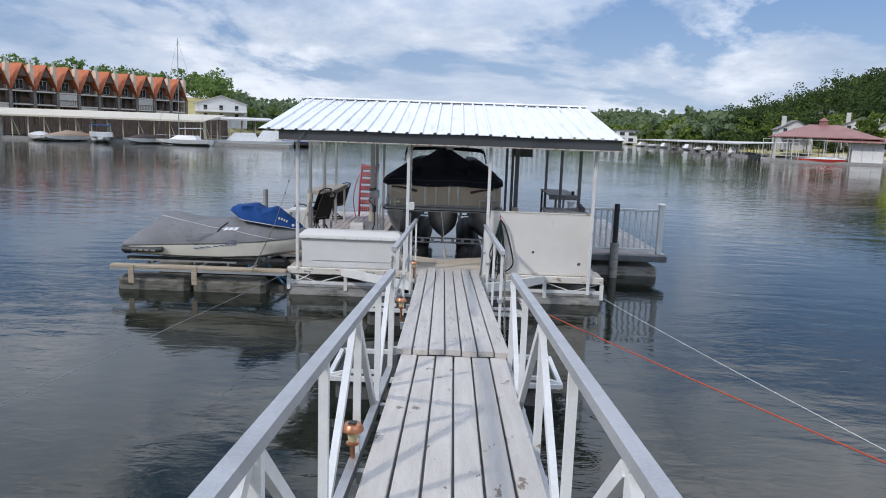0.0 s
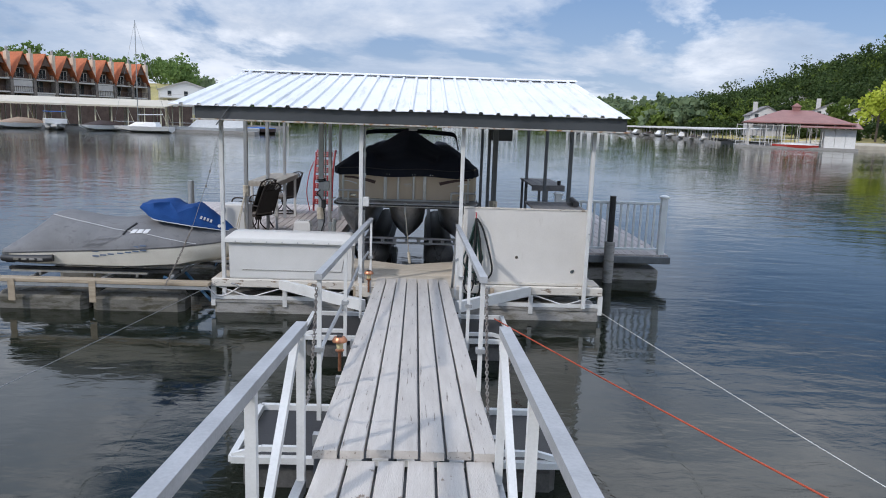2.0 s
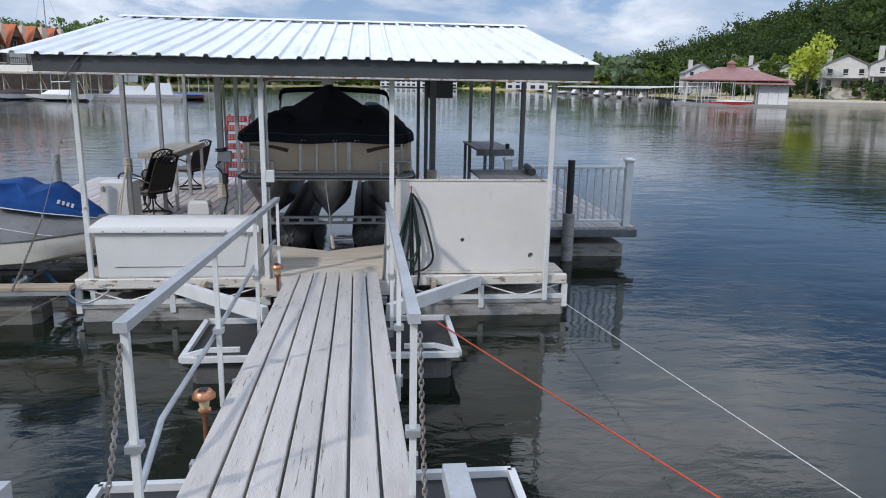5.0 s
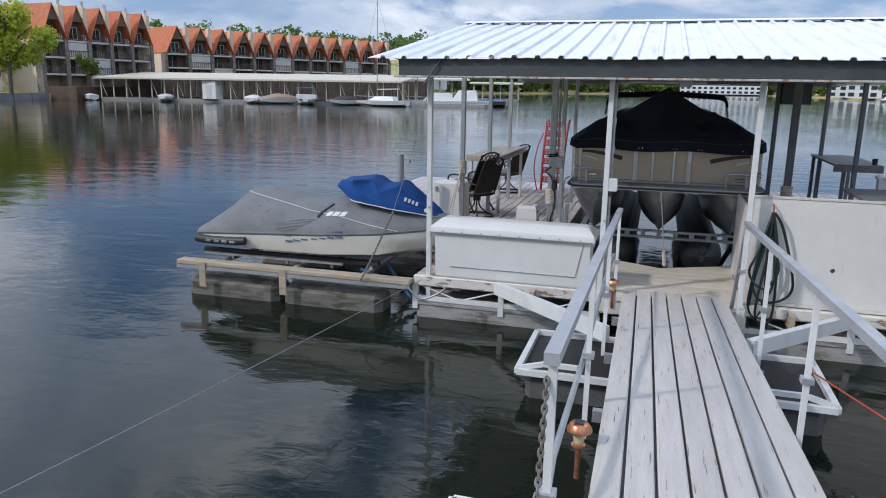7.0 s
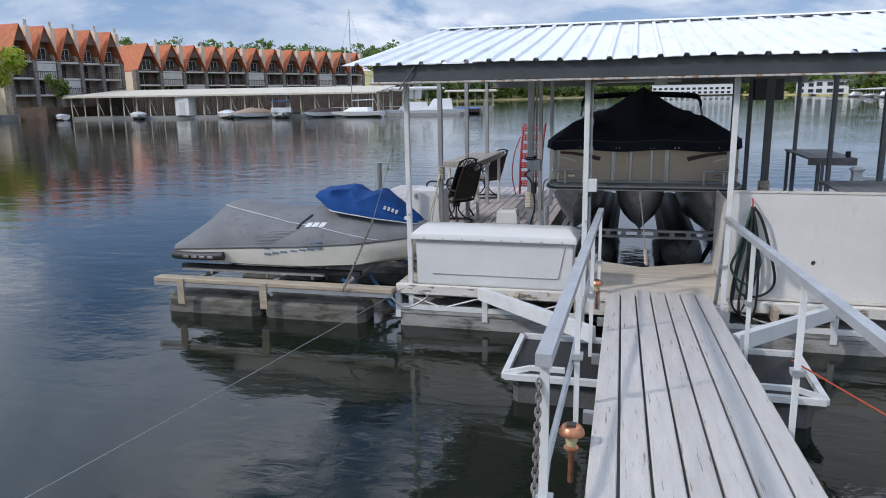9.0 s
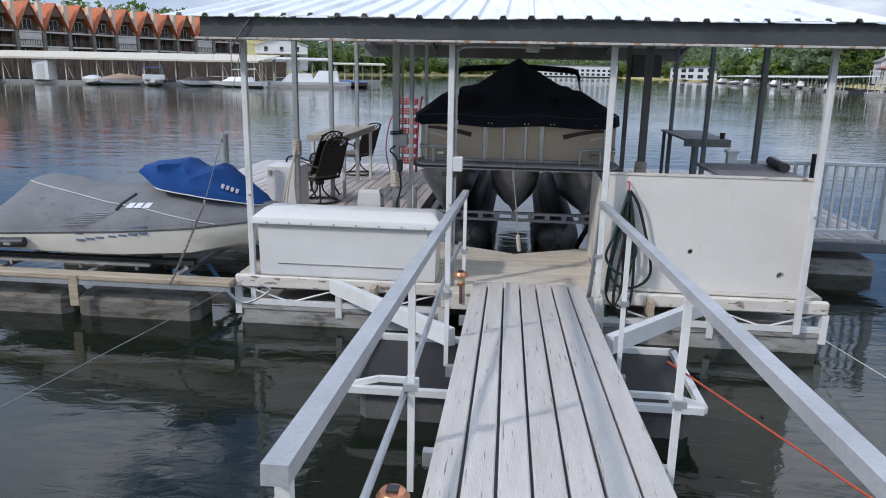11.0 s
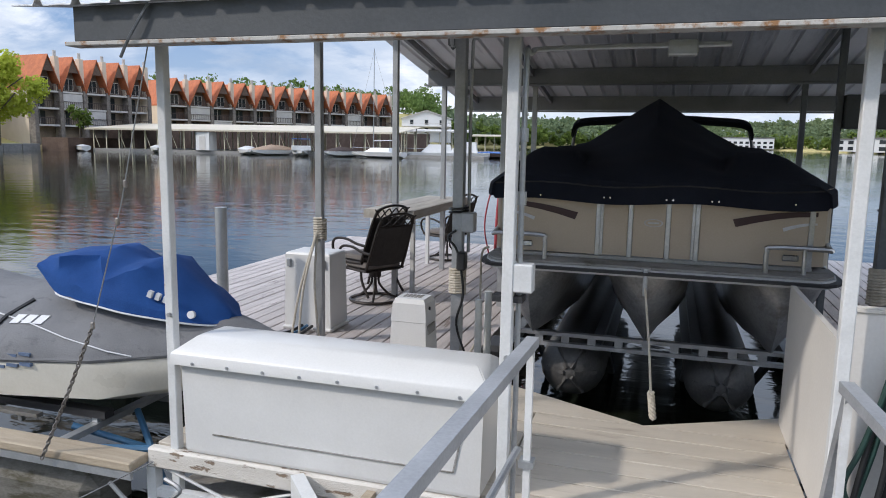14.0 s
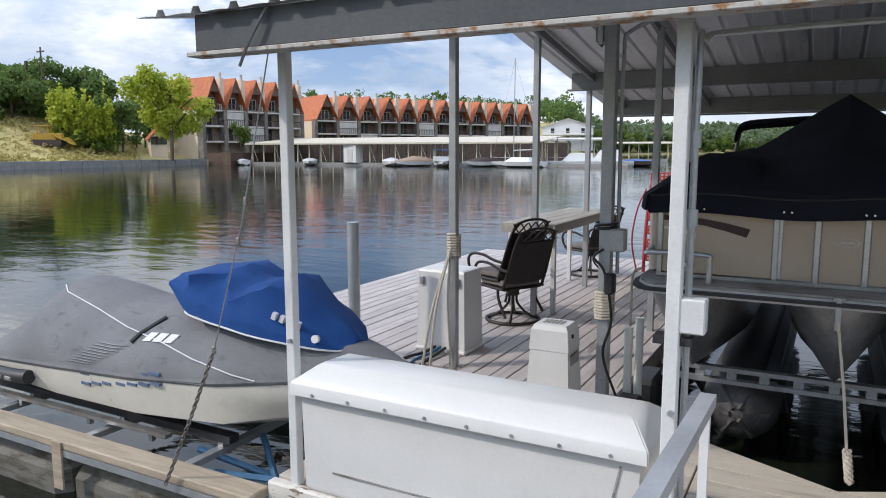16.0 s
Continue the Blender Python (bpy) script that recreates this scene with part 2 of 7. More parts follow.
VINYL = plain("white_vinyl_rail", (0.62, 0.64, 0.64), 0.4)

m = bpy.data.materials.new("lake_water")
m.use_nodes = True
t = m.node_tree
nodes_of(t)
co = node(t, "ShaderNodeTexCoord")
w1 = node(t, "ShaderNodeTexNoise", i_Scale=1.5, i_Detail=2.0, i_Roughness=0.45, i_Distortion=0.4)
w2 = node(t, "ShaderNodeTexNoise", i_Scale=7.5, i_Detail=4.0, i_Roughness=0.5, i_Distortion=0.8)
mp = node(t, "ShaderNodeMapping", i_Scale=(0.5, 1.0, 1.0), i_Rotation=(0, 0, 0.3))
w3 = node(t, "ShaderNodeTexNoise", i_Scale=0.09, i_Detail=2.0)
t.links.new(co.outputs["Object"], mp.inputs[0])
for n in (w1, w2):
    t.links.new(mp.outputs[0], n.inputs["Vector"])
t.links.new(co.outputs["Object"], w3.inputs["Vector"])
amp = ramp(t, w3.outputs["Fac"], [(0.38, 0.45), (0.62, 1.0)])
hgt = math_node(t, "MULTIPLY", math_node(t, "ADD", w1.outputs["Fac"], math_node(t, "MULTIPLY", w2.outputs["Fac"], 0.22)), amp)
bp = node(t, "ShaderNodeBump", i_Strength=0.6, i_Distance=0.036)
t.links.new(hgt, bp.inputs["Height"])
b = node(t, "ShaderNodeBsdfPrincipled", i_Roughness=0.02, i_IOR=1.333)
b.inputs["Base Color"].default_value = (0.011, 0.014, 0.009, 1)
t.links.new(bp.outputs[0], b.inputs["Normal"])
t.links.new(b.outputs[0], node(t, "ShaderNodeOutputMaterial").inputs[0])
WATER_MAT = m


# ---- mesh helpers ----
def box(bm, x0, x1, y0, y1, z0, z1, bevel=0.0, turn=None):
    made = bmesh.ops.create_cube(bm, size=1.0)["verts"]
    for v in made:
        v.co = Vector(((x0 + x1) / 2 + v.co.x * (x1 - x0), (y0 + y1) / 2 + v.co.y * (y1 - y0), (z0 + z1) / 2 + v.co.z * (z1 - z0)))
    if bevel:
        edges = list({e for v in made for e in v.link_edges})
        out = bmesh.ops.bevel(bm, geom=edges, offset=bevel, segments=1, affect="EDGES")
        made = list({v for f in out["faces"] for v in f.verts})
    if turn:
        for v in made:
            v.co = turn @ v.co
    return bm


def ring_frame(d):
    d = Vector(d).normalized()
    a = d.cross(Vector((0, 0, 1)))
    if a.length < 1e-4:
        a = Vector((1, 0, 0))
    a.normalize()
    return a, d.cross(a)


def loft(bm, rings, cap=True, close=True):
    rows = [[bm.verts.new(p) for p in r] for r in rings]
    n = len(rows[0])
    for a, c in zip(rows, rows[1:]):
        for i in range(n if close else n - 1):
            j = (i + 1) % n
            bm.faces.new((a[i], a[j], c[j], c[i]))
    if cap and close:
        bm.faces.new(rows[0][::-1])
        bm.faces.new(rows[-1])
    return bm


def cyl(bm, p, q, r, seg=10, r2=None):
    p, q = Vector(p), Vector(q)
    a, c = ring_frame(q - p)
    r2 = r if r2 is None else r2
    return loft(bm, [[o + (a * math.cos(u) + c * math.sin(u)) * k for u in [2 * math.pi * i / seg for i in range(seg)]]
                     for o, k in ((p, r), (q, r2))])


def tube(bm, pts, r, seg=8, cap=True):
    pts = [Vector(p) for p in pts]
    rings, a = [], None
    for i, p in enumerate(pts):
        d = (pts[min(i + 1, len(pts) - 1)] - pts[max(i - 1, 0)]).normalized()
        if a is None:
            a, c = ring_frame(d)
        else:
            a = (a - d * a.dot(d)).normalized()
            c = d.cross(a)
        rings.append([p + (a * math.cos(u) + c * math.sin(u)) * r for u in [2 * math.pi * k / seg for k in range(seg)]])
    return loft(bm, rings, cap)


def beam(bm, p, q, w, h):
    """A bar of w across and h up from p to q."""
    p, q = Vector(p), Vector(q)
    d = q - p
    n = d.normalized()
    side = n.cross(Vector((0, 0, 1)))
    side = side.normalized() if side.length > 1e-3 else Vector((1, 0, 0))
    upv = side.cross(n)
    made = bmesh.ops.create_cube(bm, size=1.0)["verts"]
    for v in made:
        v.co = (p + q) / 2 + n * v.co.y * d.length + side * v.co.x * w + upv * v.co.z * h
    return bm


def spline(pts, n=8):
    pts = [Vector(p) for p in pts]
    out = []
    for i in range(len(pts) - 1):
        a, c, d, e = pts[max(i - 1, 0)], pts[i], pts[i + 1], pts[min(i + 2, len(pts) - 1)]
        for k in range(n):
            s = k / n
            out.append(0.5 * ((2 * c) + (d - a) * s + (2 * a - 5 * c + 4 * d - e) * s * s + (3 * c - a - 3 * d + e) * s ** 3))
    return out + [pts[-1]]


def sag(p, q, drop, n=16):
    p, q = Vector(p), Vector(q)
    return [p.lerp(q, i / n) - Vector((0, 0, drop * 4 * (i / n) * (1 - i / n))) for i in range(n + 1)]


def mesh_of(name, bm, material, smooth=False):
    bmesh.ops.recalc_face_normals(bm, faces=bm.faces)
    me = bpy.data.meshes.new(name)
    bm.to_mesh(me)
    bm.free()
    me.materials.append(material)
    if smooth:
        me.shade_smooth()
        me.set_sharp_from_angle(angle=radians(40))
    return me


def part(name, bm, material, parent, label="", smooth=False):
    ob = new(name, mesh_of(name, bm, material, smooth))
    if parent is not None:
        ob.parent = parent
        ob.matrix_parent_inverse = parent.matrix_world.inverted()
    return tagged(ob, label)


def thing(name, label, category, group="", kind="", at=(0, 0, 0)):
    ob = new(name)
    ob.location = at
    ob.empty_display_size = 0.2
    bpy.context.view_layer.update()
    return tagged(ob, label, category, group, kind)


def whole(name, bm, material, label, category="", group="", kind="", smooth=False):
    return tagged(part(name, bm, material, None, "", smooth), label, category, group, kind)


def B():
    return bmesh.new()


# ---- lake ----
bm = B()
s = 3500
bm.faces.new([bm.verts.new(v) for v in ((-s, -s, WATER), (s, -s, WATER), (s, s, WATER), (-s, s, WATER))])
whole("water", bm, WATER_MAT, "dark green-blue rippled lake water under clouds", "water", kind="structure")


# ---- gangway ----
def ramp_z(y):
    return 1.0 - 0.0775 * y if y < 6.3 else 0.530 - 0.0675 * (y - 6.3)


PLANKS_LAST = []


def lower_z(y):
    return 0.575 - 0.0755 * (y - 6.34)


def gangway(name, y0, y1, label, c0, c1, width, count, top):
    """A plank run whose middle line goes from c0 to c1."""
    g = thing(name, label, "gangway", "gangway sections", at=((c0 + c1) / 2, (y0 + y1) / 2, top((y0 + y1) / 2)))
    h = width / 2
    for x in [0.03 - h] + [width * k / count - h for k in range(1, count)] + [h - 0.03]:
        part("stringer", beam(B(), (c0 + x, y0 + 0.02, top(y0) - 0.115), (c1 + x, y1 - 0.02, top(y1) - 0.115), 0.04, 0.13), DARK_STEEL, g)
    for y in np.arange(y0 + 0.5, y1 - 0.2, 1.2):
        c = c0 + (c1 - c0) * (y - y0) / (y1 - y0)
        part("cross_member", box(B(), c - h - 0.06, c + h + 0.06, y - 0.025, y + 0.025, top(y) - 0.17, top(y) - 0.10), GREY_STEEL, g)
    PLANKS_LAST.append((g, y0, y1, c0, c1, width, count, top))
    return g


upper = gangway("gangway", -1.2, 6.33, "upper sloping gangway with worn white painted planks", 0.235, 0.245, 0.91, 6, ramp_z)
lower = gangway("gangway", 6.34, 12.52, "lower sloping gangway with cracked white painted planks", 0.24, 0.155, 0.98, 7, lower_z)


def rail_side(g, xa, xb, spots, top, label):
    """One truss side: top rail, posts and diagonals."""
    ya, yb = spots[0], spots[-1]
    part("handrail", beam(B(), (xa, ya, ramp_z(ya) + top), (xb, yb + 0.03, ramp_z(yb) + top), 0.055, 0.045), RAIL_GREY, g, label)
    part("lower_chord", beam(B(), (xa, ya, ramp_z(ya) - 0.10), (xb, yb, ramp_z(yb) - 0.10), 0.05, 0.06), GREY_STEEL, g)
    for i, y in enumerate(spots):
        x = xa + (xb - xa) * (y - ya) / (yb - ya)
        part("rail_post", beam(B(), (x, y, ramp_z(y) - 0.13), (x, y, ramp_z(y) + top - 0.02), 0.04, 0.04), WHITE_METAL, g)
        if i + 1 < len(spots):
            z = spots[i + 1]
            part("diagonal_brace", beam(B(), (x - 0.01, y + 0.03, ramp_z(y) + (top - 0.05 if i % 2 else -0.1)),
                                        (x - 0.01, z - 0.03, ramp_z(z) + (-0.1 if i % 2 else top - 0.05)), 0.035, 0.05), WHITE_METAL, g)


for xa, xb in ((-0.35, -0.29), (0.705, 0.72)):
    rail_side(upper, xa, xb, [-1.0, 0.2, 1.25, 2.3, 3.3, 4.3, 5.3, 6.28], 0.735, "bare silver handrail")
for x, xb in ((-0.365, -0.405), (0.70, 0.745)):
    ya, yb = (7.38 if x < 0 else 7.44), 12.36
    za, zb = (1.265, 0.945) if x < 0 else (1.26, 0.89)

    def on(y):
        k = (y - ya) / (yb - ya)
        return x + (xb - x) * k, za + (zb - za) * k
    part("handrail", beam(B(), (x, ya - 0.03, za), (xb, yb, zb), 0.05, 0.04), RAIL_GREY, lower, "flat grey-white handrail with chipped end")
    for y in (ya + 0.02, 9.05, 10.7, 12.32):
        px, pz = on(y)
        part("rail_post", beam(B(), (px, y, ramp_z(y) - 0.18), (px, y, pz - 0.02), 0.028, 0.028), WHITE_METAL, lower)
        part("post_clamp", box(B(), px - 0.03, px + 0.03, y - 0.03, y + 0.03, ramp_z(y) + 0.30, ramp_z(y) + 0.33), GREY_STEEL, lower)
    if x < 0:
        part("mid_rail", tube(B(), [(on(7.4)[0], 7.44, 0.30), (on(7.5)[0] - 0.03, 7.50, 0.52), (on(7.9)[0] - 0.04, 7.9, 0.64), (on(9.05)[0] - 0.03, 9.05, 0.62), (on(10.7)[0] - 0.03, 10.7, 0.62), (on(12.2)[0] - 0.03, 12.25, 0.52)], 0.015),
             GREY_STEEL, lower, "thin pipe mid rail")
    else:
        part("end_brace", beam(B(), (on(12.3)[0], 12.32, 0.86), (on(12.3)[0] - 0.04, 12.50, 0.02), 0.03, 0.03), GREY_STEEL, lower)


def solar_light(x, y, tilt=0):
    z = ramp_z(y)
    g = thing("solar_light", "small copper-capped solar path light clipped beside the gangway", "solar light", "path lights", at=(x, y, z - 0.16))
    b = B()
    loft(b, [[(x + r * math.cos(u), y + r * math.sin(u), z + h) for u in [k * math.pi / 8 for k in range(16)]]
             for r, h in ((0.02, 0.135), (0.045, 0.13), (0.062, 0.105), (0.062, 0.092), (0.03, 0.088))])
    part("cap", b, COPPER, g, "copper dome cap", True)
    part("lens", cyl(B(), (x, y, z + 0.03), (x, y, z + 0.09), 0.024, 12, 0.034), LAMP_GLASS, g, "cream glass lens", True)
    b = B()
    loft(b, [[(x + r * math.cos(u), y + r * math.sin(u), z + h) for u in [k * math.pi / 6 for k in range(12)]]
             for r, h in ((0.018, -0.0), (0.036, 0.012), (0.036, 0.022), (0.022, 0.032))])
    part("collar", b, COPPER, g, "", True)
    part("stake", cyl(B(), (x, y, z - 0.16), (x, y, z + 0.0), 0.014, 10), COPPER, g, "", True)
    part("solar_cell", box(B(), x - 0.022, x + 0.022, y - 0.022, y + 0.022, z + 0.1345, z + 0.140), BLACK_PLASTIC, g)


for x, y in ((-0.315, 4.2), (-0.36, 8.5), (-0.425, 12.28)):
    solar_light(x, y)


def chain(pts, label, r=0.004, pitch=0.022, name="chain"):
    b = B()
    pts = spline(pts, 6)
    run, spots = 0.0, []
    for p, q in zip(pts, pts[1:]):
        d = (q - p).length
        while run < d:
            spots.append((p.lerp(q, run / d), (q - p).normalized()))
            run += pitch
        run -= d
    for i, (p, d) in enumerate(spots):
        a, c = ring_frame(d)
        if i % 2:
            a, c = c, a
        loop = [p + d * math.cos(u) * pitch * 0.75 + a * math.sin(u) * pitch * 0.36 for u in [k * math.pi / 4 for k in range(8)]]
        rings = []
        for k, o in enumerate(loop):
            tdir = (loop[(k + 1) % 8] - loop[k - 1]).normalized()
            n = tdir.cross(c).normalized()
            rings.append([o + (n * math.cos(u) + c * math.sin(u)) * r for u in [j * math.pi / 2 for j in range(4)]])
        rows = [[b.verts.new(v) for v in rr] for rr in rings]
        for k in range(8):
            for j in range(4):
                b.faces.new((rows[k][j], rows[k][(j + 1) % 4], rows[(k + 1) % 8][(j + 1) % 4], rows[(k + 1) % 8][j]))
    return whole(name, b, CHAIN, label, "chain", smooth=True)


chain(sag((-0.38, 7.38, 1.18), (-0.32, 6.30, 1.20), 0.55, 12), "slack galvanised safety chain between the handrails")
chain(sag((0.72, 7.38, 1.20), (0.76, 6.32, 1.18), 0.85, 12), "rust-spotted safety chain hanging beside the handrail end")

# white braces from the dock to the gangway
for p, q in (((-1.68, 12.70, -0.06), (-0.40, 11.15, 0.08)), ((1.80, 12.70, -0.06), (0.72, 11.15, 0.09))):
    whole("brace_beam", beam(B(), p, q, 0.07, 0.13), WHITE_METAL, "white painted brace beam from dock to gangway", "beam", "gangway braces")


def gangway_float(x0, x1, y0, y1):
    g = thing("gangway_float", "black float tank in a white steel angle frame under the gangway", "float", "gangway floats", at=((x0 + x1) / 2, (y0 + y1) / 2, WATER))
    part("tank", box(B(), x0 + 0.06, x1 - 0.06, y0 + 0.05, y1 - 0.05, WATER - 0.2, -0.30, 0.05), TANK_BLACK, g, "dusty black plastic tank")
    part("tank_top", box(B(), x0 + 0.03, x1 - 0.03, y0 + 0.02, y1 - 0.02, -0.298, -0.27, 0.01), BLACK_PLASTIC, g)
    for a, c in (((x0, y0), (x1, y0)), ((x0, y1), (x1, y1)), ((x0, y0), (x0, y1)), ((x1, y0), (x1, y1))):
        part("frame_angle", beam(B(), (*a, -0.25), (*c, -0.25), 0.05, 0.05), WHITE_METAL, g)
    for x, sx in ((x0, 1), (x1, -1)):
        part("frame_rail", beam(B(), (x + sx * 0.22, y0 + 0.02, -0.17), (x + sx * 0.5, y0 + 0.02, -0.17), 0.035, 0.04), WHITE_METAL, g)
        part("frame_strut", beam(B(), (x, y0 + 0.02, -0.23), (x + sx * 0.22, y0 + 0.02, -0.17), 0.035, 0.04), WHITE_METAL, g)
    for x in (-0.27, 0.62):
        part("riser", beam(B(), (x, y0 + 0.1, -0.27), (x, y0 + 0.1, ramp_z(y0) - 0.16), 0.05, 0.05), WHITE_METAL, g)


gangway_float(-1.10, 1.35, 10.90, 11.95)
gangway_float(-1.08, 1.42, 7.86, 8.85)

# ---- dock deck frames ----
dock = thing("dock_frame", "floating boat dock frame of white timber, steel trusses and grey floats", "dock", kind="structure", at=(0, 13, WATER))


def front_frame(x0, x1):
    part("rim_board", box(B(), x0, x1, 12.735, 12.80, -0.125, -0.004, 0.012), TRIM_WOOD, dock, "split and peeling white rim board")
    part("truss_chord", box(B(), x0 + 0.05, x1 - 0.05, 12.745, 12.795, -0.30, -0.25), WHITE_METAL, dock)
    n = max(2, int((x1 - x0) / 0.45))
    for i in range(n):
        a, c = x0 + 0.06 + (x1 - x0 - 0.12) * i / n, x0 + 0.06 + (x1 - x0 - 0.12) * (i + 1) / n
        part("truss_web", cyl(B(), (a, 12.77, -0.27 if i % 2 else -0.12), (c, 12.77, -0.12 if i % 2 else -0.27), 0.009, 6), WHITE_METAL, dock)
    for x in np.linspace(x0 + 0.02, x1 - 0.02, 3):
        part("leg_angle", box(B(), x - 0.03, x + 0.03, 12.74, 12.80, -0.40, -0.126), WHITE_METAL, dock)
    part("float", box(B(), x0 + 0.03, x1 - 0.02, 12.76, 13.3, WATER - 0.25, -0.305, 0.03), FLOAT_GREY, dock, "water-stained grey foam float")
    part("float_band", box(B(), x0 + 0.03, x1 - 0.02, 12.745, 12.758, -0.345, -0.305), FLOAT_GREY, dock)


front_frame(-2.66, -0.62)
front_frame(0.83, 2.86)
part("rim_board", box(B(), -0.62, 0.83, 12.50, 12.56, -0.16, -0.012), TRIM_WOOD, dock)
for x0, x1, y0, y1 in ((-5.45, -1.38, 14.98, 21.5), (-2.6, -1.38, 13.35, 14.95), (1.40, 2.8, 13.35, 15.52), (1.40, 4.72, 15.55, 22.0)):
    part("deck_float", box(B(), x0 + 0.1, x1 - 0.1, y0 + 0.12, y1 - 0.1, WATER - 0.25, -0.30, 0.03), FLOAT_GREY, dock)
    for a, c, d, e in ((x0, x1, y0, y0 + 0.05), (x0, x1, y1 - 0.05, y1), (x0, x0 + 0.05, y0 + 0.05, y1 - 0.05), (x1 - 0.05, x1, y0 + 0.05, y1 - 0.05)):
        part("rim_board", box(B(), a, c, d, e, -0.17, -0.032), TRIM_WOOD, dock)
    for y in np.arange(y0 + 0.4, y1, 0.6):
        part("joist", box(B(), x0 + 0.052, x1 - 0.052, y, y + 0.05, -0.17, -0.034), RAW_WOOD, dock)
part("rub_board", box(B(), 2.85, 4.76, 15.49, 15.545, -0.16, -0.03, 0.01), DARK_STEEL, dock)
part("slip_float", box(B(), -1.35, 1.35, 13.32, 13.9, WATER - 0.25, -0.25, 0.03), FLOAT_GREY, dock)
for x in np.linspace(-1.3, 1.25, 5):
    part("joist", box(B(), x, x + 0.05, 12.57, 14.1, -0.17, -0.034), RAW_WOOD, dock)

# ---- canopy ----
canopy = thing("dock_canopy", "white metal gable roof on slim steel posts over the boat slip", "canopy", at=(0, 16.3, 0))
RX0, RX1, EY0, RY, EY1 = -3.06, 3.01, 12.40, 16.35, 20.35
EZ, RZ, BZ = 2.372, 3.03, 2.39


def roof_z(y):
    return EZ + (RZ - EZ) * (y - EY0) / (RY - EY0) if y < RY else RZ + (BZ - RZ) * (y - RY) / (EY1 - RY)


for ya, yb, nm in ((EY0, RY, "front"), (RY, EY1, "back")):
    b = B()
    prof = []
    pitch = 0.229
    n = int((RX1 - RX0) / pitch)
    for i in range(n + 1):
        x = RX0 + i * pitch
        prof += [(x, 0.0), (x + 0.05, 0.003), (x + 0.085, 0.003), (x + 0.135, 0.0), (x + 0.150, 0.028), (x + 0.185, 0.028), (x + 0.200, 0.0)]
    prof = [q for q in prof if q[0] <= RX1]
    steps = [0, 0.003, 0.25, 0.5, 0.75, 1.0]
    rows = []
    for k in steps:
        y = ya + (yb - ya) * k
        rows.append([(x, y, roof_z(y) + z + 0.006 * math.sin(x * 3.1 + k * 5)) for x, z in prof])
    top = [[b.verts.new(p) for p in r] for r in rows]
    low = [[b.verts.new((p[0], p[1], p[2] - 0.006)) for p in r] for r in rows]
    for r in range(len(rows) - 1):
        for i in range(len(prof) - 1):
            b.faces.new((top[r][i], top[r][i + 1], top[r + 1][i + 1], top[r + 1][i]))
            b.faces.new((low[r][i], low[r + 1][i], low[r + 1][i + 1], low[r][i + 1]))
    for i in range(len(prof) - 1):
        b.faces.new((top[0][i], low[0][i], low[0][i + 1], top[0][i + 1]))
    part("roof_sheet", b, ROOF_TOP, canopy, "white ribbed metal roofing")
b = B()
loft(b, [[(x, RY - 0.16, RZ + 0.008), (x, RY, RZ + 0.045), (x, RY + 0.16, RZ + 0.008), (x, RY, RZ + 0.034)] for x in (RX0 - 0.01, RX1 + 0.01)])
part("ridge_cap", b, ROOF_TOP, canopy)


def channel(x0, x1, y, z0, z1, mat, lip=None):
    part("roof_channel", box(B(), x0, x1, y, y + 0.02, z0, z1, 0.003), mat, canopy, "grey steel channel")
    part("channel_flange", box(B(), x0, x1, y + 0.021, y + 0.09, z1 - 0.012, z1), mat, canopy)
    part("channel_lip", box(B(), x0 - 0.05, x1 + 0.05, y - 0.012, y + 0.09, z0 - 0.022, z0 - 0.002, 0.003), lip or mat, canopy, "rust-stained lower lip" if lip else "")


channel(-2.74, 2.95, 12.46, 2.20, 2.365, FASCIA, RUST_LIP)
channel(-2.97, 2.92, 18.60, 2.48, 2.665, BEAM_GREY)
channel(-2.95, 2.92, 20.12, 2.22, 2.42, BEAM_GREY)
for x in (-2.70, -1.6, 1.55, 2.88):
    for ya, yb in ((12.56, RY), (RY, 20.2)):
        part("rafter", beam(B(), (x, ya, roof_z(ya) - 0.075), (x, yb, roof_z(yb) - 0.075), 0.04, 0.07), BEAM_GREY, canopy)
POSTS = [(-2.493, 12.79), (-0.578, 12.66), (0.80, 12.69), (2.585, 12.70)]
for i, (x, y) in enumerate(POSTS):
    b = B()
    box(b, x - 0.026, x + 0.026, y - 0.026, y + 0.026, -0.30, roof_z(y) - 0.02, 0.004)
    part("post", b, WHITE_METAL, canopy, "white painted square steel post")
    part("post_bolt", cyl(B(), (x + 0.01, y - 0.045, 0.78), (x + 0.01, y - 0.03, 0.78), 0.012, 8), GREY_STEEL, canopy)
for x, y, mt in ((-2.72, 15.02, GREY_STEEL), (-2.78, 16.95, GREY_STEEL), (-2.83, 18.88, GREY_STEEL), (-1.43, 14.80, GREY_STEEL), (-1.57, 16.95, GREY_STEEL),
                 (-1.60, 18.85, GREY_STEEL), (1.435, 14.75, DARK_STEEL), (1.52, 16.90, DARK_STEEL), (1.52, 18.75, DARK_STEEL), (2.69, 14.76, DARK_STEEL),
                 (2.61, 16.74, DARK_STEEL), (2.52, 18.66, DARK_STEEL)):
    w = 0.04 if abs(x) < 2 and y < 16 else 0.03
    part("post", box(B(), x - w, x + w, y - w, y + w, -0.03, roof_z(y) - 0.07, 0.004), mt, canopy)

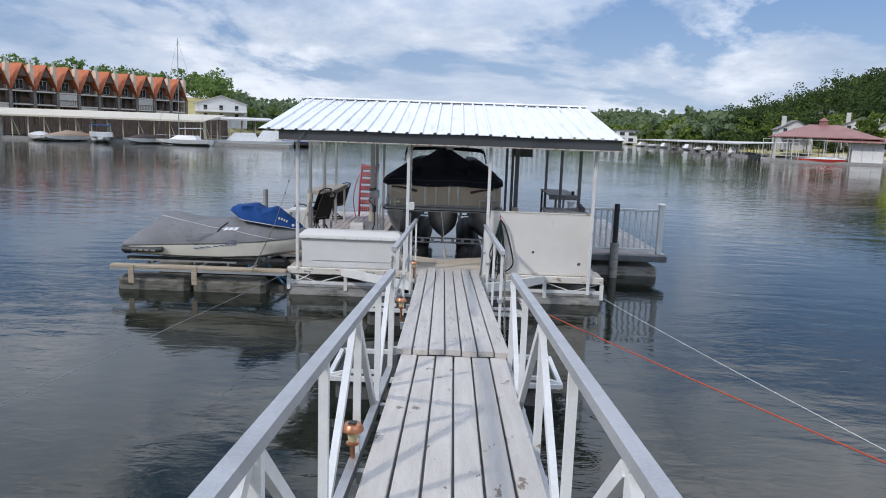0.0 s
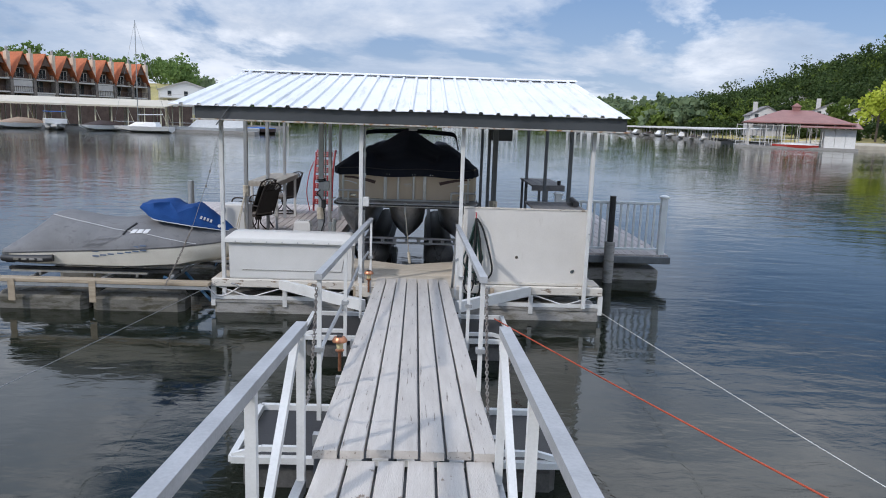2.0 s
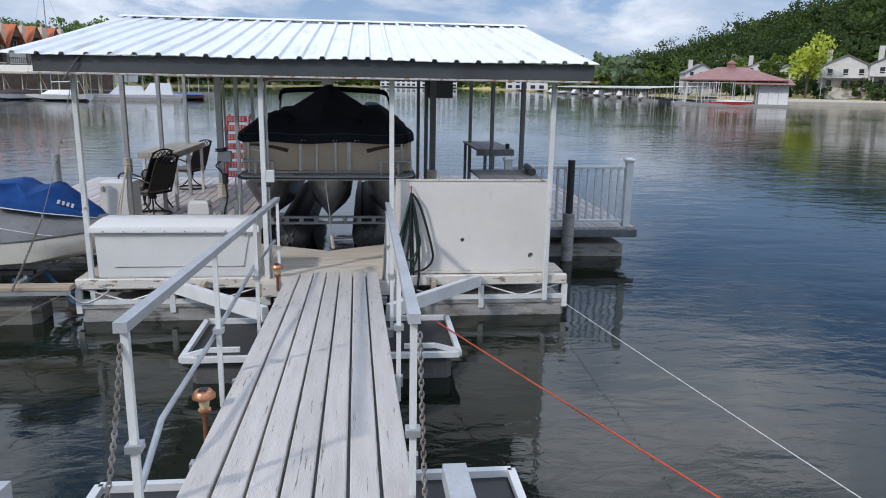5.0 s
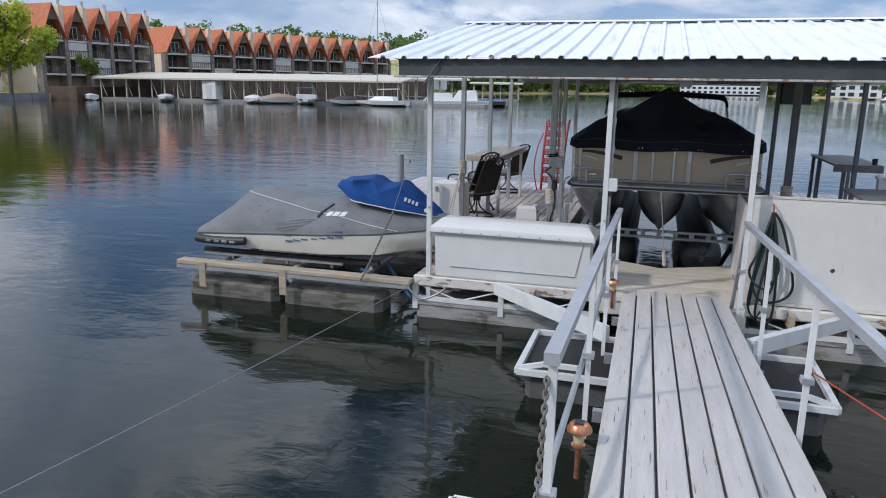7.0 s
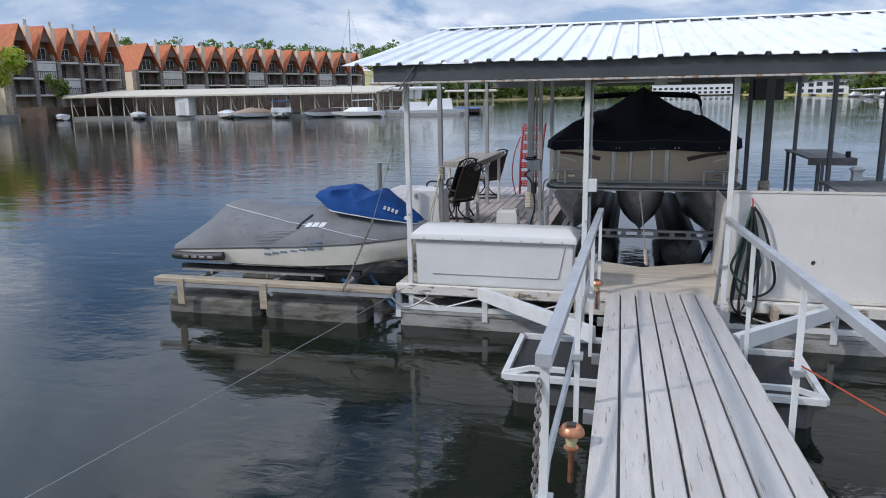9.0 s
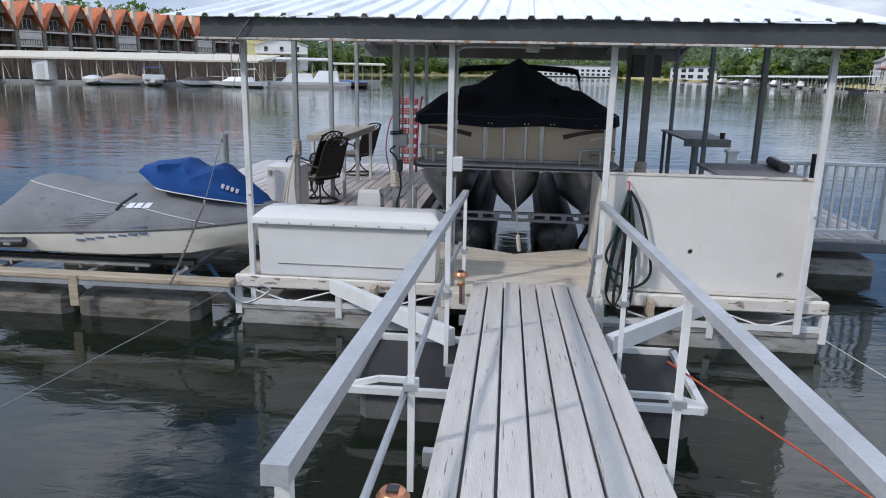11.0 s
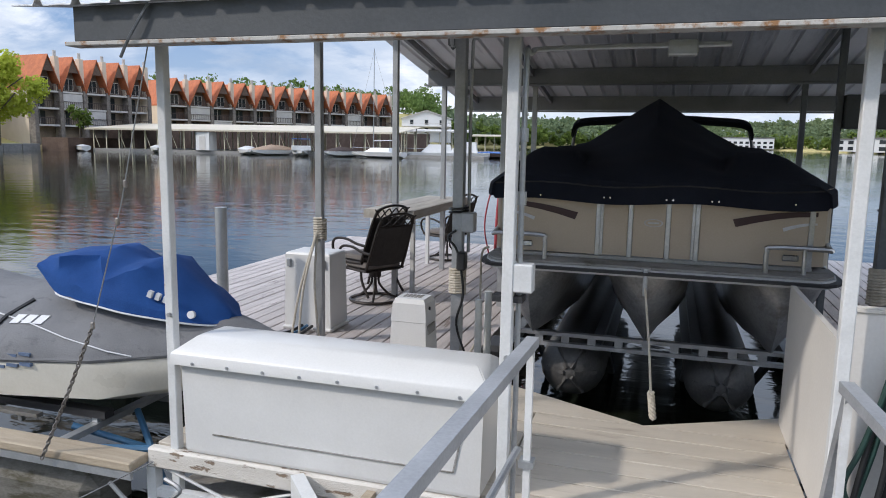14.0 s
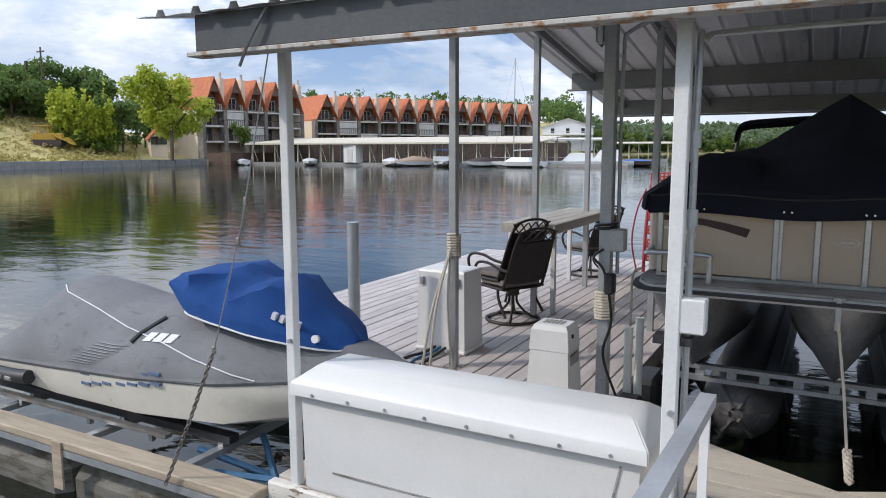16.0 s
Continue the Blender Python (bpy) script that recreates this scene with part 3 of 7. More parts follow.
# ---- storage dock box ----
g = thing("dock_box", "long white fibreglass dock storage box with closed lid", "storage box", at=(-1.5, 12.65, 0))
X0, X1, Y0, Y1 = -2.425, -0.685, 12.742, 13.16
b = B()
loft(b, [[(X0 + i, Y0 + i * 0.5, z), (X1 - i, Y0 + i * 0.5, z), (X1 - i, Y1 - i, z), (X0 + i, Y1 - i, z)] for z, i in ((0.003, 0.032), (0.02, 0.022), (0.53, 0.012))])
part("body", b, BOX_WHITE, g, "white slightly tapered body")
part("groove", box(B(), X0 + 0.20, X1 - 0.16, Y0 + 0.002, Y0 + 0.012, 0.125, 0.131), FLOAT_GREY, g)
part("groove_end", beam(B(), (X1 - 0.16, Y0 + 0.006, 0.128), (X1 - 0.09, Y0 + 0.004, 0.48), 0.008, 0.008), FLOAT_GREY, g)
b = B()
# lid: upright hem, sloping front and ends, nearly flat top that falls a little to the back
loft(b, [[(X0 - 0.03 + e, Y0 - 0.042 + f, z), (X1 + 0.03 - e, Y0 - 0.042 + f, z), (X1 + 0.03 - e, Y1 + 0.03 - k, z - d), (X0 - 0.03 + e, Y1 + 0.03 - k, z - d)]
         for z, e, f, k, d in ((0.520, 0.0, 0.0, 0.0, 0.0), (0.575, 0.003, 0.003, 0.003, 0.0), (0.588, 0.012, 0.012, 0.01, 0.0), (0.650, 0.085, 0.125, 0.09, 0.008), (0.662, 0.105, 0.155, 0.11, 0.012))])
bmesh.ops.bevel(b, geom=[e for e in b.edges if e.calc_length() < 0.2], offset=0.006, segments=2, affect="EDGES")
lid = part("lid", b, BOX_WHITE, g, "raised white lid with sloping edges", True)
for x in np.linspace(X0 + 0.12, X1 - 0.12, 8):
    part("rivet", cyl(B(), (x, Y0 - 0.047, 0.536), (x, Y0 - 0.040, 0.536), 0.009, 10), GREY_STEEL, lid)


# ---- front locker with the big wall panel ----
def panel_with_holes(x0, x1, z0, z1, y, depth, holes):
    b = B()
    for yy in (y, y + depth):
        xs = sorted({x0, x1, *[h[0] - 0.08 for h in holes], *[h[0] + 0.08 for h in holes]})
        for a, c in zip(xs, xs[1:]):
            hole = [h for h in holes if abs((a + c) / 2 - h[0]) < 0.01]
            zs = [z0, z1] if not hole else [z0, hole[0][1] - 0.08, hole[0][1] + 0.08, z1]
            for d, e in zip(zs, zs[1:]):
                if hole and abs((d + e) / 2 - hole[0][1]) < 0.01:
                    hx, hz, r = hole[0]
                    n = 16
                    inner = [b.verts.new((hx + r * math.cos(2 * math.pi * k / n), yy, hz + r * math.sin(2 * math.pi * k / n))) for k in range(n)]
                    outer = []
                    for k in range(n):
                        u = 2 * math.pi * k / n
                        s = 0.08 / max(abs(math.cos(u)), abs(math.sin(u)))
                        outer.append(b.verts.new((hx + s * math.cos(u), yy, hz + s * math.sin(u))))
                    for k in range(n):
                        b.faces.new((inner[k], inner[(k + 1) % n], outer[(k + 1) % n], outer[k]))
                else:
                    b.faces.new([b.verts.new(v) for v in ((a, yy, d), (c, yy, d), (c, yy, e), (a, yy, e))])
    for hx, hz, r in holes:
        n = 16
        rings = [[b.verts.new((hx + r * math.cos(2 * math.pi * k / n), yy, hz + r * math.sin(2 * math.pi * k / n))) for k in range(n)] for yy in (y, y + depth)]
        for k in range(n):
            b.faces.new((rings[0][k], rings[0][(k + 1) % n], rings[1][(k + 1) % n], rings[1][k]))
    for p in (((x0, z0), (x1, z0)), ((x1, z0), (x1, z1)), ((x1, z1), (x0, z1)), ((x0, z1), (x0, z0))):
        b.faces.new([b.verts.new(v) for v in ((p[0][0], y, p[0][1]), (p[1][0], y, p[1][1]), (p[1][0], y + depth, p[1][1]), (p[0][0], y + depth, p[0][1]))])
    bmesh.ops.remove_doubles(b, verts=b.verts, dist=0.0005)
    return b


g = thing("locker", "waist-high off-white locker wall with two round holes", "locker", at=(1.7, 13, 0))
part("front_panel", panel_with_holes(0.85, 2.63, 0.035, 1.075, 12.82, 0.03, [(1.62, 0.395, 0.024), (2.43, 0.205, 0.034)]), PANEL_PAINT, g)
part("hole_sleeve", cyl(B(), (2.43, 12.852, 0.205), (2.43, 12.95, 0.205), 0.033, 16), CHROME, g, "steel hole liner")
part("side_panel", box(B(), 0.85, 0.88, 12.853, 14.35, 0.0, 0.90), PANEL_PAINT, g)
part("side_panel", box(B(), 2.60, 2.63, 12.853, 14.0, 0.0, 1.05), PANEL_PAINT, g)
part("top_trim", box(B(), 0.85, 2.64, 12.812, 12.87, 1.077, 1.095), TRIM_WOOD, g, "chipped white top trim")
part("base_trim", box(B(), 0.84, 2.64, 12.806, 12.818, 0.002, 0.034), TRIM_WOOD, g)
part("counter", box(B(), 1.85, 2.60, 12.875, 13.95, 1.055, 1.08), DARK_TABLE, g, "dark grey counter board")
part("shelf", box(B(), 0.885, 2.595, 12.86, 13.7, 0.30, 0.32), RAW_WOOD, g)
part("rolled_mat", cyl(B(), (2.52, 13.3, 1.126), (2.58, 13.9, 1.126), 0.045, 12), BLACK_PLASTIC, g, "black rolled mat")
part("corner_screw", cyl(B(), (2.60, 12.812, 0.85), (2.60, 12.822, 0.85), 0.008, 8), GREY_STEEL, g)
# green and black hoses on a red hook
g = thing("garden_hose", "dark green garden hoses hung in long loops on a red hook", "hose", at=(1.0, 12.78, 0.0))
for i, (dx, bot, w, mt) in enumerate(((0.0, -0.30, 0.05, GREEN_HOSE), (0.03, 0.05, 0.06, GREEN_HOSE), (-0.02, -0.12, 0.04, BLACK_HOSE), (0.02, 0.18, 0.10, GREEN_HOSE), (0.06, -0.2, 0.05, BLACK_HOSE))):
    c = 1.0 + dx
    pts = [(1.02, 12.775 - 0.012 * i, 0.94), (c - w, 12.77 - 0.012 * i, 0.55), (c - w - 0.06, 12.765 - 0.012 * i, bot + 0.15), (c - 0.02, 12.77 - 0.012 * i, bot),
           (c + w, 12.765 - 0.012 * i, bot + 0.18), (c + w * 0.7, 12.77 - 0.012 * i, 0.55), (1.02, 12.775 - 0.012 * i, 0.95)]
    part("hose_loop", tube(B(), spline(pts, 7), 0.0125, 8), mt, g, "", True)
part("hose_loop", tube(B(), spline([(1.03, 12.73, 0.95), (1.12, 12.74, 0.80), (1.24, 12.76, 0.40), (1.27, 12.77, 0.18), (1.17, 12.77, 0.06), (1.0, 12.76, 0.03)], 8), 0.0135, 8), BLACK_HOSE, g, "black hose", True)
part("hook", tube(B(), spline([(1.02, 12.82, 1.02), (1.02, 12.76, 1.0), (1.02, 12.74, 0.95), (1.02, 12.77, 0.92)], 4), 0.008, 6), RED_PAINT, g, "red plastic hook", True)


# ---- pontoon boat ----
RIM_GREY = surf("dull_grey_rim", (0.46, 0.46, 0.46), (0.58, 0.58, 0.57), 3.0, 0.5, 0, 0.1, 40)
boat = thing("pontoon_boat", "tan pontoon boat under a black canvas cover, raised on its lift", "boat", at=(0, 17, 0.2))


def hull_tube(x, r, zc, tip_z):
    b = B()
    n = 16
    rings = []
    # y, half width, top, bottom, roundness of the section (0: keeled, 1: round)
    for y, hw, zt, zb, k in ((14.28, 0.10, 0.92, 0.80, 0), (14.38, 0.22, 0.92, 0.58, 0), (14.54, 0.28, 0.92, 0.39, 0), (14.92, 0.30, 0.92, 0.33, 0.15), (15.3, 0.30, 0.92, 0.30, 0.6),
                             (15.8, r, zc + r, zc - r, 1), (20.2, r, zc + r, zc - r, 1), (20.6, r * 0.7, zc + r * 0.7, zc - r * 0.6, 1)):
        ring = []
        zm = zt - (zt - zb) * (0.12 + 0.38 * k)
        for i in range(n):
            u = 2 * math.pi * i / n
            c, s = math.cos(u), math.sin(u)
            px = hw * c
            if s < 0:
                vee = zm - (zm - zb) * (1 - abs(c)) ** 0.85
                pz = vee * (1 - k) + (zm + (zm - zb) * s) * k
            else:
                pz = zm + (zt - zm) * s
            ring.append((x + px, y, pz))
        rings.append(ring)
    return loft(b, rings)


for x, r, zc in ((-0.83, 0.29, 0.60), (-0.01, 0.29, 0.60), (0.83, 0.29, 0.60)):
    p = part("pontoon", hull_tube(x, r, zc, 0.3), PONTOON, boat, "stained dull aluminium pontoon", True)
    part("bracket", box(B(), x - 0.12, x + 0.12, 15.85, 20.3, zc + 0.27, 0.925), PONTOON, p)


def bow_outline(inset, y_back=20.6):
    hw = 1.15 - inset
    pts = [(-hw, y_back)]
    pts += [(-hw + 0.16 * (1 - math.cos(a)), 14.28 + inset - 0.28 * math.sin(a)) for a in (0, 0.5, 1.0, 1.35)]
    pts += [(hw - 0.16 * (1 - math.cos(a)), 14.28 + inset - 0.28 * math.sin(a)) for a in (1.35, 1.0, 0.5, 0)]
    return pts + [(hw, y_back)]


for nm, z0, z1, ins, mt, lb in (("deck", 0.935, 0.985, 0.02, RIM_GREY, ""), ("rub_rail", 0.952, 0.972, -0.012, BLACK_PLASTIC, "black rubber rub rail"),
                                ("deck_top", 0.987, 1.0, 0.03, FLOAT_GREY, "")):
    part(nm, loft(B(), [[(x, y, z) for x, y in bow_outline(ins)] for z in (z0, z1)]), mt, boat, lb)
FY = 14.30
xs = [-1.02, -0.36, -0.145, 0.10, 0.285, 0.97]
for a, c in zip(xs, xs[1:]):
    part("fence_panel", box(B(), a + 0.018, c - 0.018, FY, FY + 0.03, 1.03, 1.52), BOAT_TAN, boat, "tan metallic fence panel")
for x in xs:
    part("fence_upright", box(B(), x - 0.016, x + 0.016, FY - 0.012, FY + 0.036, 1.012, 1.53, 0.004), ALUMINIUM, boat)
for x in (-0.335, 0.26):
    part("gate_upright", box(B(), x - 0.01, x + 0.01, FY - 0.012, FY + 0.03, 1.03, 1.5, 0.003), ALUMINIUM, boat)
for z in (1.012, 1.525):
    part("fence_rail", box(B(), -1.04, 0.99, FY - 0.014, FY + 0.04, z - 0.012, z + 0.012, 0.003), ALUMINIUM, boat)
for sx in (-1, 1):
    # rounded bow corner and side panel
    b = B()
    pts = [(sx * (0.97 if sx > 0 else 1.02), FY), (sx * 1.06, FY + 0.04), (sx * 1.10, FY + 0.14), (sx * 1.115, FY + 0.3), (sx * 1.115, 20.3)]
    loft(b, [[(x, y, 1.03), (x, y, 1.52), (x - sx * 0.02, y + 0.01, 1.52), (x - sx * 0.02, y + 0.01, 1.03)] for x, y in pts])
    part("side_panel", b, BOAT_TAN, boat, "tan metallic side panel")
    # dark sweeping stripes
    for k, (za, zb, xa, xb, w) in enumerate(((1.36, 1.26, 1.0, 0.50, 0.035), (1.30, 1.245, 1.0, 0.80, 0.016))):
        b = B()
        top = [(sx * (xa + (xb - xa) * s), FY - 0.006, za + (zb - za) * s ** 1.6 + w * (0.4 + s)) for s in (0, 0.25, 0.5, 0.75, 1.0)]
        bot = [(sx * (xa + (xb - xa) * s * 0.96), FY - 0.006, za + (zb - za) * s ** 1.6 - w * 0.4 * (1 - s)) for s in (0, 0.25, 0.5, 0.75, 1.0)]
        loft(b, [[t0, u0, (u0[0], u0[1] + 0.004, u0[2]), (t0[0], t0[1] + 0.004, t0[2])] for t0, u0 in zip(top, bot)])
        part("stripe", b, BOAT_STRIPE if k == 0 else PIPING, boat, "dark red sweeping stripe" if k == 0 else "")
    # low bow rails
    b = B()
    x0, x1 = sx * 0.70, sx * 1.07
    tube(b, spline([(x0, 14.14, 1.0), (x0, 14.14, 1.13), (x0 + sx * 0.03, 14.14, 1.16), (x1 - sx * 0.03, 14.16, 1.16), (x1, 14.2, 1.15), (sx * 1.10, 14.5, 1.15), (sx * 1.10, 14.5, 1.0)], 4), 0.016, 8)
    part("bow_rail", b, ALUMINIUM, boat, "", True)
    part("bow_rail_post", cyl(B(), (sx * 0.92, 14.15, 1.0), (sx * 0.92, 14.15, 1.16), 0.014, 8), ALUMINIUM, boat)
    part("docking_light", box(B(), sx * 0.86 - 0.05, sx * 0.86 + 0.05, FY - 0.014, FY - 0.001, 1.06, 1.10, 0.006), CHROME, boat, "small chrome docking light")
b = B()
for r0, r1 in ((1.0, 0.86),):
    n = 24
    rows = [[(0.005 + 0.062 * r * math.cos(2 * math.pi * k / n), FY - 0.005, 1.26 + 0.026 * r * math.sin(2 * math.pi * k / n)) for k in range(n)] for r in (r0, r1)]
    vs = [[b.verts.new(p) for p in r] for r in rows]
    for k in range(n):
        b.faces.new((vs[0][k], vs[0][(k + 1) % n], vs[1][(k + 1) % n], vs[1][k]))
box(b, -0.03, 0.04, FY - 0.006, FY - 0.002, 1.255, 1.265)
part("badge", b, ALUMINIUM, boat, "small oval badge")
b = B()
cyl(b, (-0.02, 14.02, 0.985), (-0.02, 14.02, 1.0), 0.03)
box(b, -0.035, -0.005, 14.0, 14.03, 0.82, 0.985, 0.004)
part("bow_eye", b, GREY_STEEL, boat)

# canvas cover: draped from a pole
b = B()
NX, NY = 30, 34
COVY0, COVY1 = 14.20, 20.5


def cover_z(s, y):
    """s runs from -1 to 1 across the boat."""
    a = abs(s)
    edge = 1.50
    if y < 15.6:
        ridge = 1.60 + (2.16 - 1.60) * ((y - COVY0) / (15.6 - COVY0)) ** 1.0
    else:
        ridge = 1.80 + 0.36 * math.exp(-(y - 15.6) / 0.55)
    shoulder = 1.74 + 0.02 * math.sin(y * 5)
    prof = edge + (ridge - edge) * max(0.0, (1 - a) ** 1.12)
    if a > 0.45:
        prof = max(prof, min(edge + (1 - a) * 0.75, shoulder))
    if y < 14.9:
        prof = min(prof, 1.50 + (y - COVY0) * 0.62 + 0.04)
    return prof + 0.012 * math.sin(7 * s + 3 * y) + 0.008 * math.sin(15 * y + 4 * s)


grid = []
for j in range(NY + 1):
    y = COVY0 + (COVY1 - COVY0) * (j / NY) ** 1.5
    hw = 1.16 - 0.10 * max(0.0, (14.6 - y) / 0.4) ** 2
    row = []
    for i in range(NX + 1):
        s = -1 + 2 * i / NX
        row.append((s * hw - 0.02, y + (0.05 * s * s if j == 0 else 0), cover_z(s, y)))
    lip = lambda p, sx: (p[0] + sx * 0.012, p[1], 1.40 + 0.015 * math.sin(p[1] * 4))
    grid.append([lip(row[0], -1)] + row + [lip(row[-1], 1)])
front = [(p[0], p[1] - 0.012, (1.39 + 0.012 * math.sin(p[0] * 6)) if 0 < i < NX + 2 else p[2]) for i, p in enumerate(grid[0])]
loft(b, [front] + grid, cap=False, close=False)
cover = part("cover", b, NAVY_CANVAS, boat, "black canvas mooring cover peaked on a pole", True)
part("seam", tube(B(), [(s * 1.06 - 0.02, 14.195 + 0.05 * s * s, 1.503 + 0.012 * math.sin(7 * s)) for s in np.linspace(-1, 1, 14)], 0.006, 6), BLACK_PLASTIC, cover)
for x in (-0.75, -0.32, -0.28, 0.08, 0.12, 0.36, 0.40, 0.85):
    part("snap", cyl(B(), (x, 14.165 + 0.05 * x * x, 1.425), (x, 14.19, 1.425), 0.006, 8), CHROME, cover)
# folded bimini arch behind the peak
b = B()
tube(b, spline([(-1.0, 17.9, 1.70), (-0.95, 17.75, 1.91), (-0.86, 17.7, 2.00), (0, 17.68, 2.02), (0.78, 17.7, 2.00), (0.88, 17.75, 1.91), (0.94, 17.9, 1.70)], 6), 0.018, 8)
part("bimini_frame", b, ALUMINIUM, boat, "", True)
b = B()
rings = []
for p in spline([(-0.97, 17.65, 1.88), (-0.90, 17.6, 1.99), (-0.6, 17.55, 2.02), (0, 17.53, 2.04), (0.5, 17.55, 2.02), (0.82, 17.6, 1.99), (0.90, 17.65, 1.88)], 6):
    rings.append([p + Vector((0, 0.16 * math.cos(u), 0.045 * math.sin(u))) for u in [k * math.pi / 5 for k in range(10)]])
loft(b, rings)
part("bimini_boot", b, NAVY_CANVAS, boat, "folded black bimini top", True)

# the boat sits back in the slip, a little larger than it was laid out
SIT_BACK = Matrix.Translation((0, 0.45, -0.13)) @ Matrix.Diagonal((1.04, 1.0, 1.06, 1.0))
boat.matrix_world = SIT_BACK @ boat.matrix_world

# boat lift
lift = thing("boat_lift", "hydraulic boat lift with dusty tanks under the pontoon boat", "boat lift", at=(0, 16, WATER))
for x in (-0.57, 0.55):
    b = B()
    n = 18
    rings = []
    for y, k in ((14.80, 0.05), (14.83, 0.45), (14.91, 0.80), (15.02, 0.97), (15.15, 1.0), (19.4, 1.0), (19.6, 0.6)):
        rings.append([(x + 0.265 * k * math.cos(2 * math.pi * i / n), y, 0.02 + 0.25 * k * math.sin(2 * math.pi * i / n)) for i in range(n)])
    tk = part("tank", loft(b, rings), TANK_BLACK, lift, "dusty black lift tank", True)
    for a in (0, 1, 2, 3, 4, 5):
        u = a * math.pi / 3
        part("end_rib", beam(B(), (x + 0.04 * math.cos(u), 14.795, 0.02 + 0.04 * math.sin(u)), (x + 0.20 * math.cos(u), 14.90, 0.02 + 0.20 * math.sin(u)), 0.02, 0.03), TANK_BLACK, tk)
for y in (14.70, 19.75):
    for z in (0.27, 0.35):
        part("cross_beam", box(B(), -1.05, 1.05, y - 0.03, y + 0.03, z - 0.014, z + 0.014), GREY_STEEL, lift, "dull cross beam")
    for x in np.linspace(-1.0, 1.0, 11):
        part("beam_web", box(B(), x - 0.03, x + 0.03, y - 0.012, y + 0.012, 0.285, 0.335), GREY_STEEL, lift)
for x in (-1.02, -0.37, 0.37, 1.02):
    part("bunk", box(B(), x - 0.04, x + 0.04, 14.75, 19.7, 0.23, 0.29), DARK_STEEL, lift)
    part("strut", beam(B(), (x, 15.4, 0.22), (x * 0.85, 16.3, -0.45), 0.05, 0.05), DARK_STEEL, lift)
lift.matrix_world = SIT_BACK @ lift.matrix_world
# bow line down to the slip
g = thing("bow_line", "pale rope tying the boat bow down to the dock", "rope", at=(0, 14.1, 0))
part("line", tube(B(), [(-0.02, 14.46, 0.80), (0.03, 14.30, 0.45), (0.06, 14.16, 0.17)], 0.008, 8), ROPE, g)
b = B()
for ph in (0, 2.1, 4.2):
    tube(b, [(0.06 + 0.014 * math.cos(ph + k * 0.9) + 0.0015 * k, 14.15 + 0.014 * math.sin(ph + k * 0.9), 0.18 - k * 0.0118) for k in range(16)], 0.012, 6)
part("braid", b, ROPE, g, "thick braided rope end")

# ---- covered personal watercraft ----
ski = thing("personal_watercraft", "personal watercraft under a grey and blue fitted cover on its lift", "watercraft", at=(-4.2, 13.45, 0.05))
SKY = 13.42


def ski_ring(x, hw, z0, z1, dy=0.0, n=20, power=2.6, half=True):
    ring = []
    for i in range(n + 1):
        u = math.pi * i / n
        c, s = math.cos(u), math.sin(u)
        ring.append((x, SKY + dy + hw * math.copysign(abs(c) ** (2 / power), c), z0 + (z1 - z0) * abs(s) ** (2 / power)))
    return ring


b = B()
hull = []
for x, hw, zk, zd in ((-5.78, 0.44, 0.05, 0.24), (-5.6, 0.53, 0.02, 0.27), (-4.8, 0.57, 0.0, 0.32), (-4.0, 0.57, 0.0, 0.36), (-3.3, 0.52, 0.04, 0.41), (-2.80, 0.37, 0.14, 0.46), (-2.45, 0.17, 0.28, 0.50), (-2.30, 0.03, 0.42, 0.51)):
    hull.append([(x, SKY - hw, zd), (x, SKY - hw * 1.0, zd - 0.07), (x, SKY - hw * 0.92, zk + 0.10), (x, SKY - hw * 0.5, zk + 0.03), (x, SKY, zk), (x, SKY + hw * 0.5, zk + 0.03),
                 (x, SKY + hw * 0.92, zk + 0.10), (x, SKY + hw, zd - 0.07), (x, SKY + hw, zd)])
loft(b, hull)
part("hull", b, HULL_CREAM, ski, "cream gelcoat hull", True)
b = B()
rows = []
for h in hull:
    x = h[0][0]
    hw = SKY - h[0][1]
    zd = h[0][2]
    rows.append([(x, SKY - hw - 0.006, zd - 0.028), (x, SKY - hw - 0.016, zd - 0.008), (x, SKY - hw - 0.008, zd + 0.012), (x, SKY - hw + 0.01, zd - 0.008)])
part("cover_hem", loft(b, rows), GREY_CANVAS, ski, "gathered cover hem")
b = B()
secs = [(-5.80, 0.40, 0.26, 0.30), (-5.72, 0.52, 0.25, 0.36), (-5.45, 0.55, 0.27, 0.56), (-5.2, 0.55, 0.28, 0.77), (-5.02, 0.55, 0.29, 0.82), (-4.8, 0.56, 0.30, 0.80), (-4.5, 0.57, 0.32, 0.74), (-4.2, 0.58, 0.33, 0.73),
        (-3.9, 0.58, 0.35, 0.76), (-3.4, 0.54, 0.38, 0.77), (-2.95, 0.43, 0.43, 0.70), (-2.6, 0.27, 0.47, 0.60), (-2.32, 0.06, 0.50, 0.53)]
loft(b, [ski_ring(x, hw, z0, z1, power=1.7 if z1 > 0.5 else 2.2) for x, hw, z0, z1 in secs], cap=True, close=True)
for v in b.verts:
    v.co.z += 0.006 * math.sin(v.co.x * 23 + v.co.y * 9) + 0.004 * math.sin(v.co.x * 51)
part("cover", b, GREY_CANVAS, ski, "wrinkled grey canvas cover", True)
b = B()
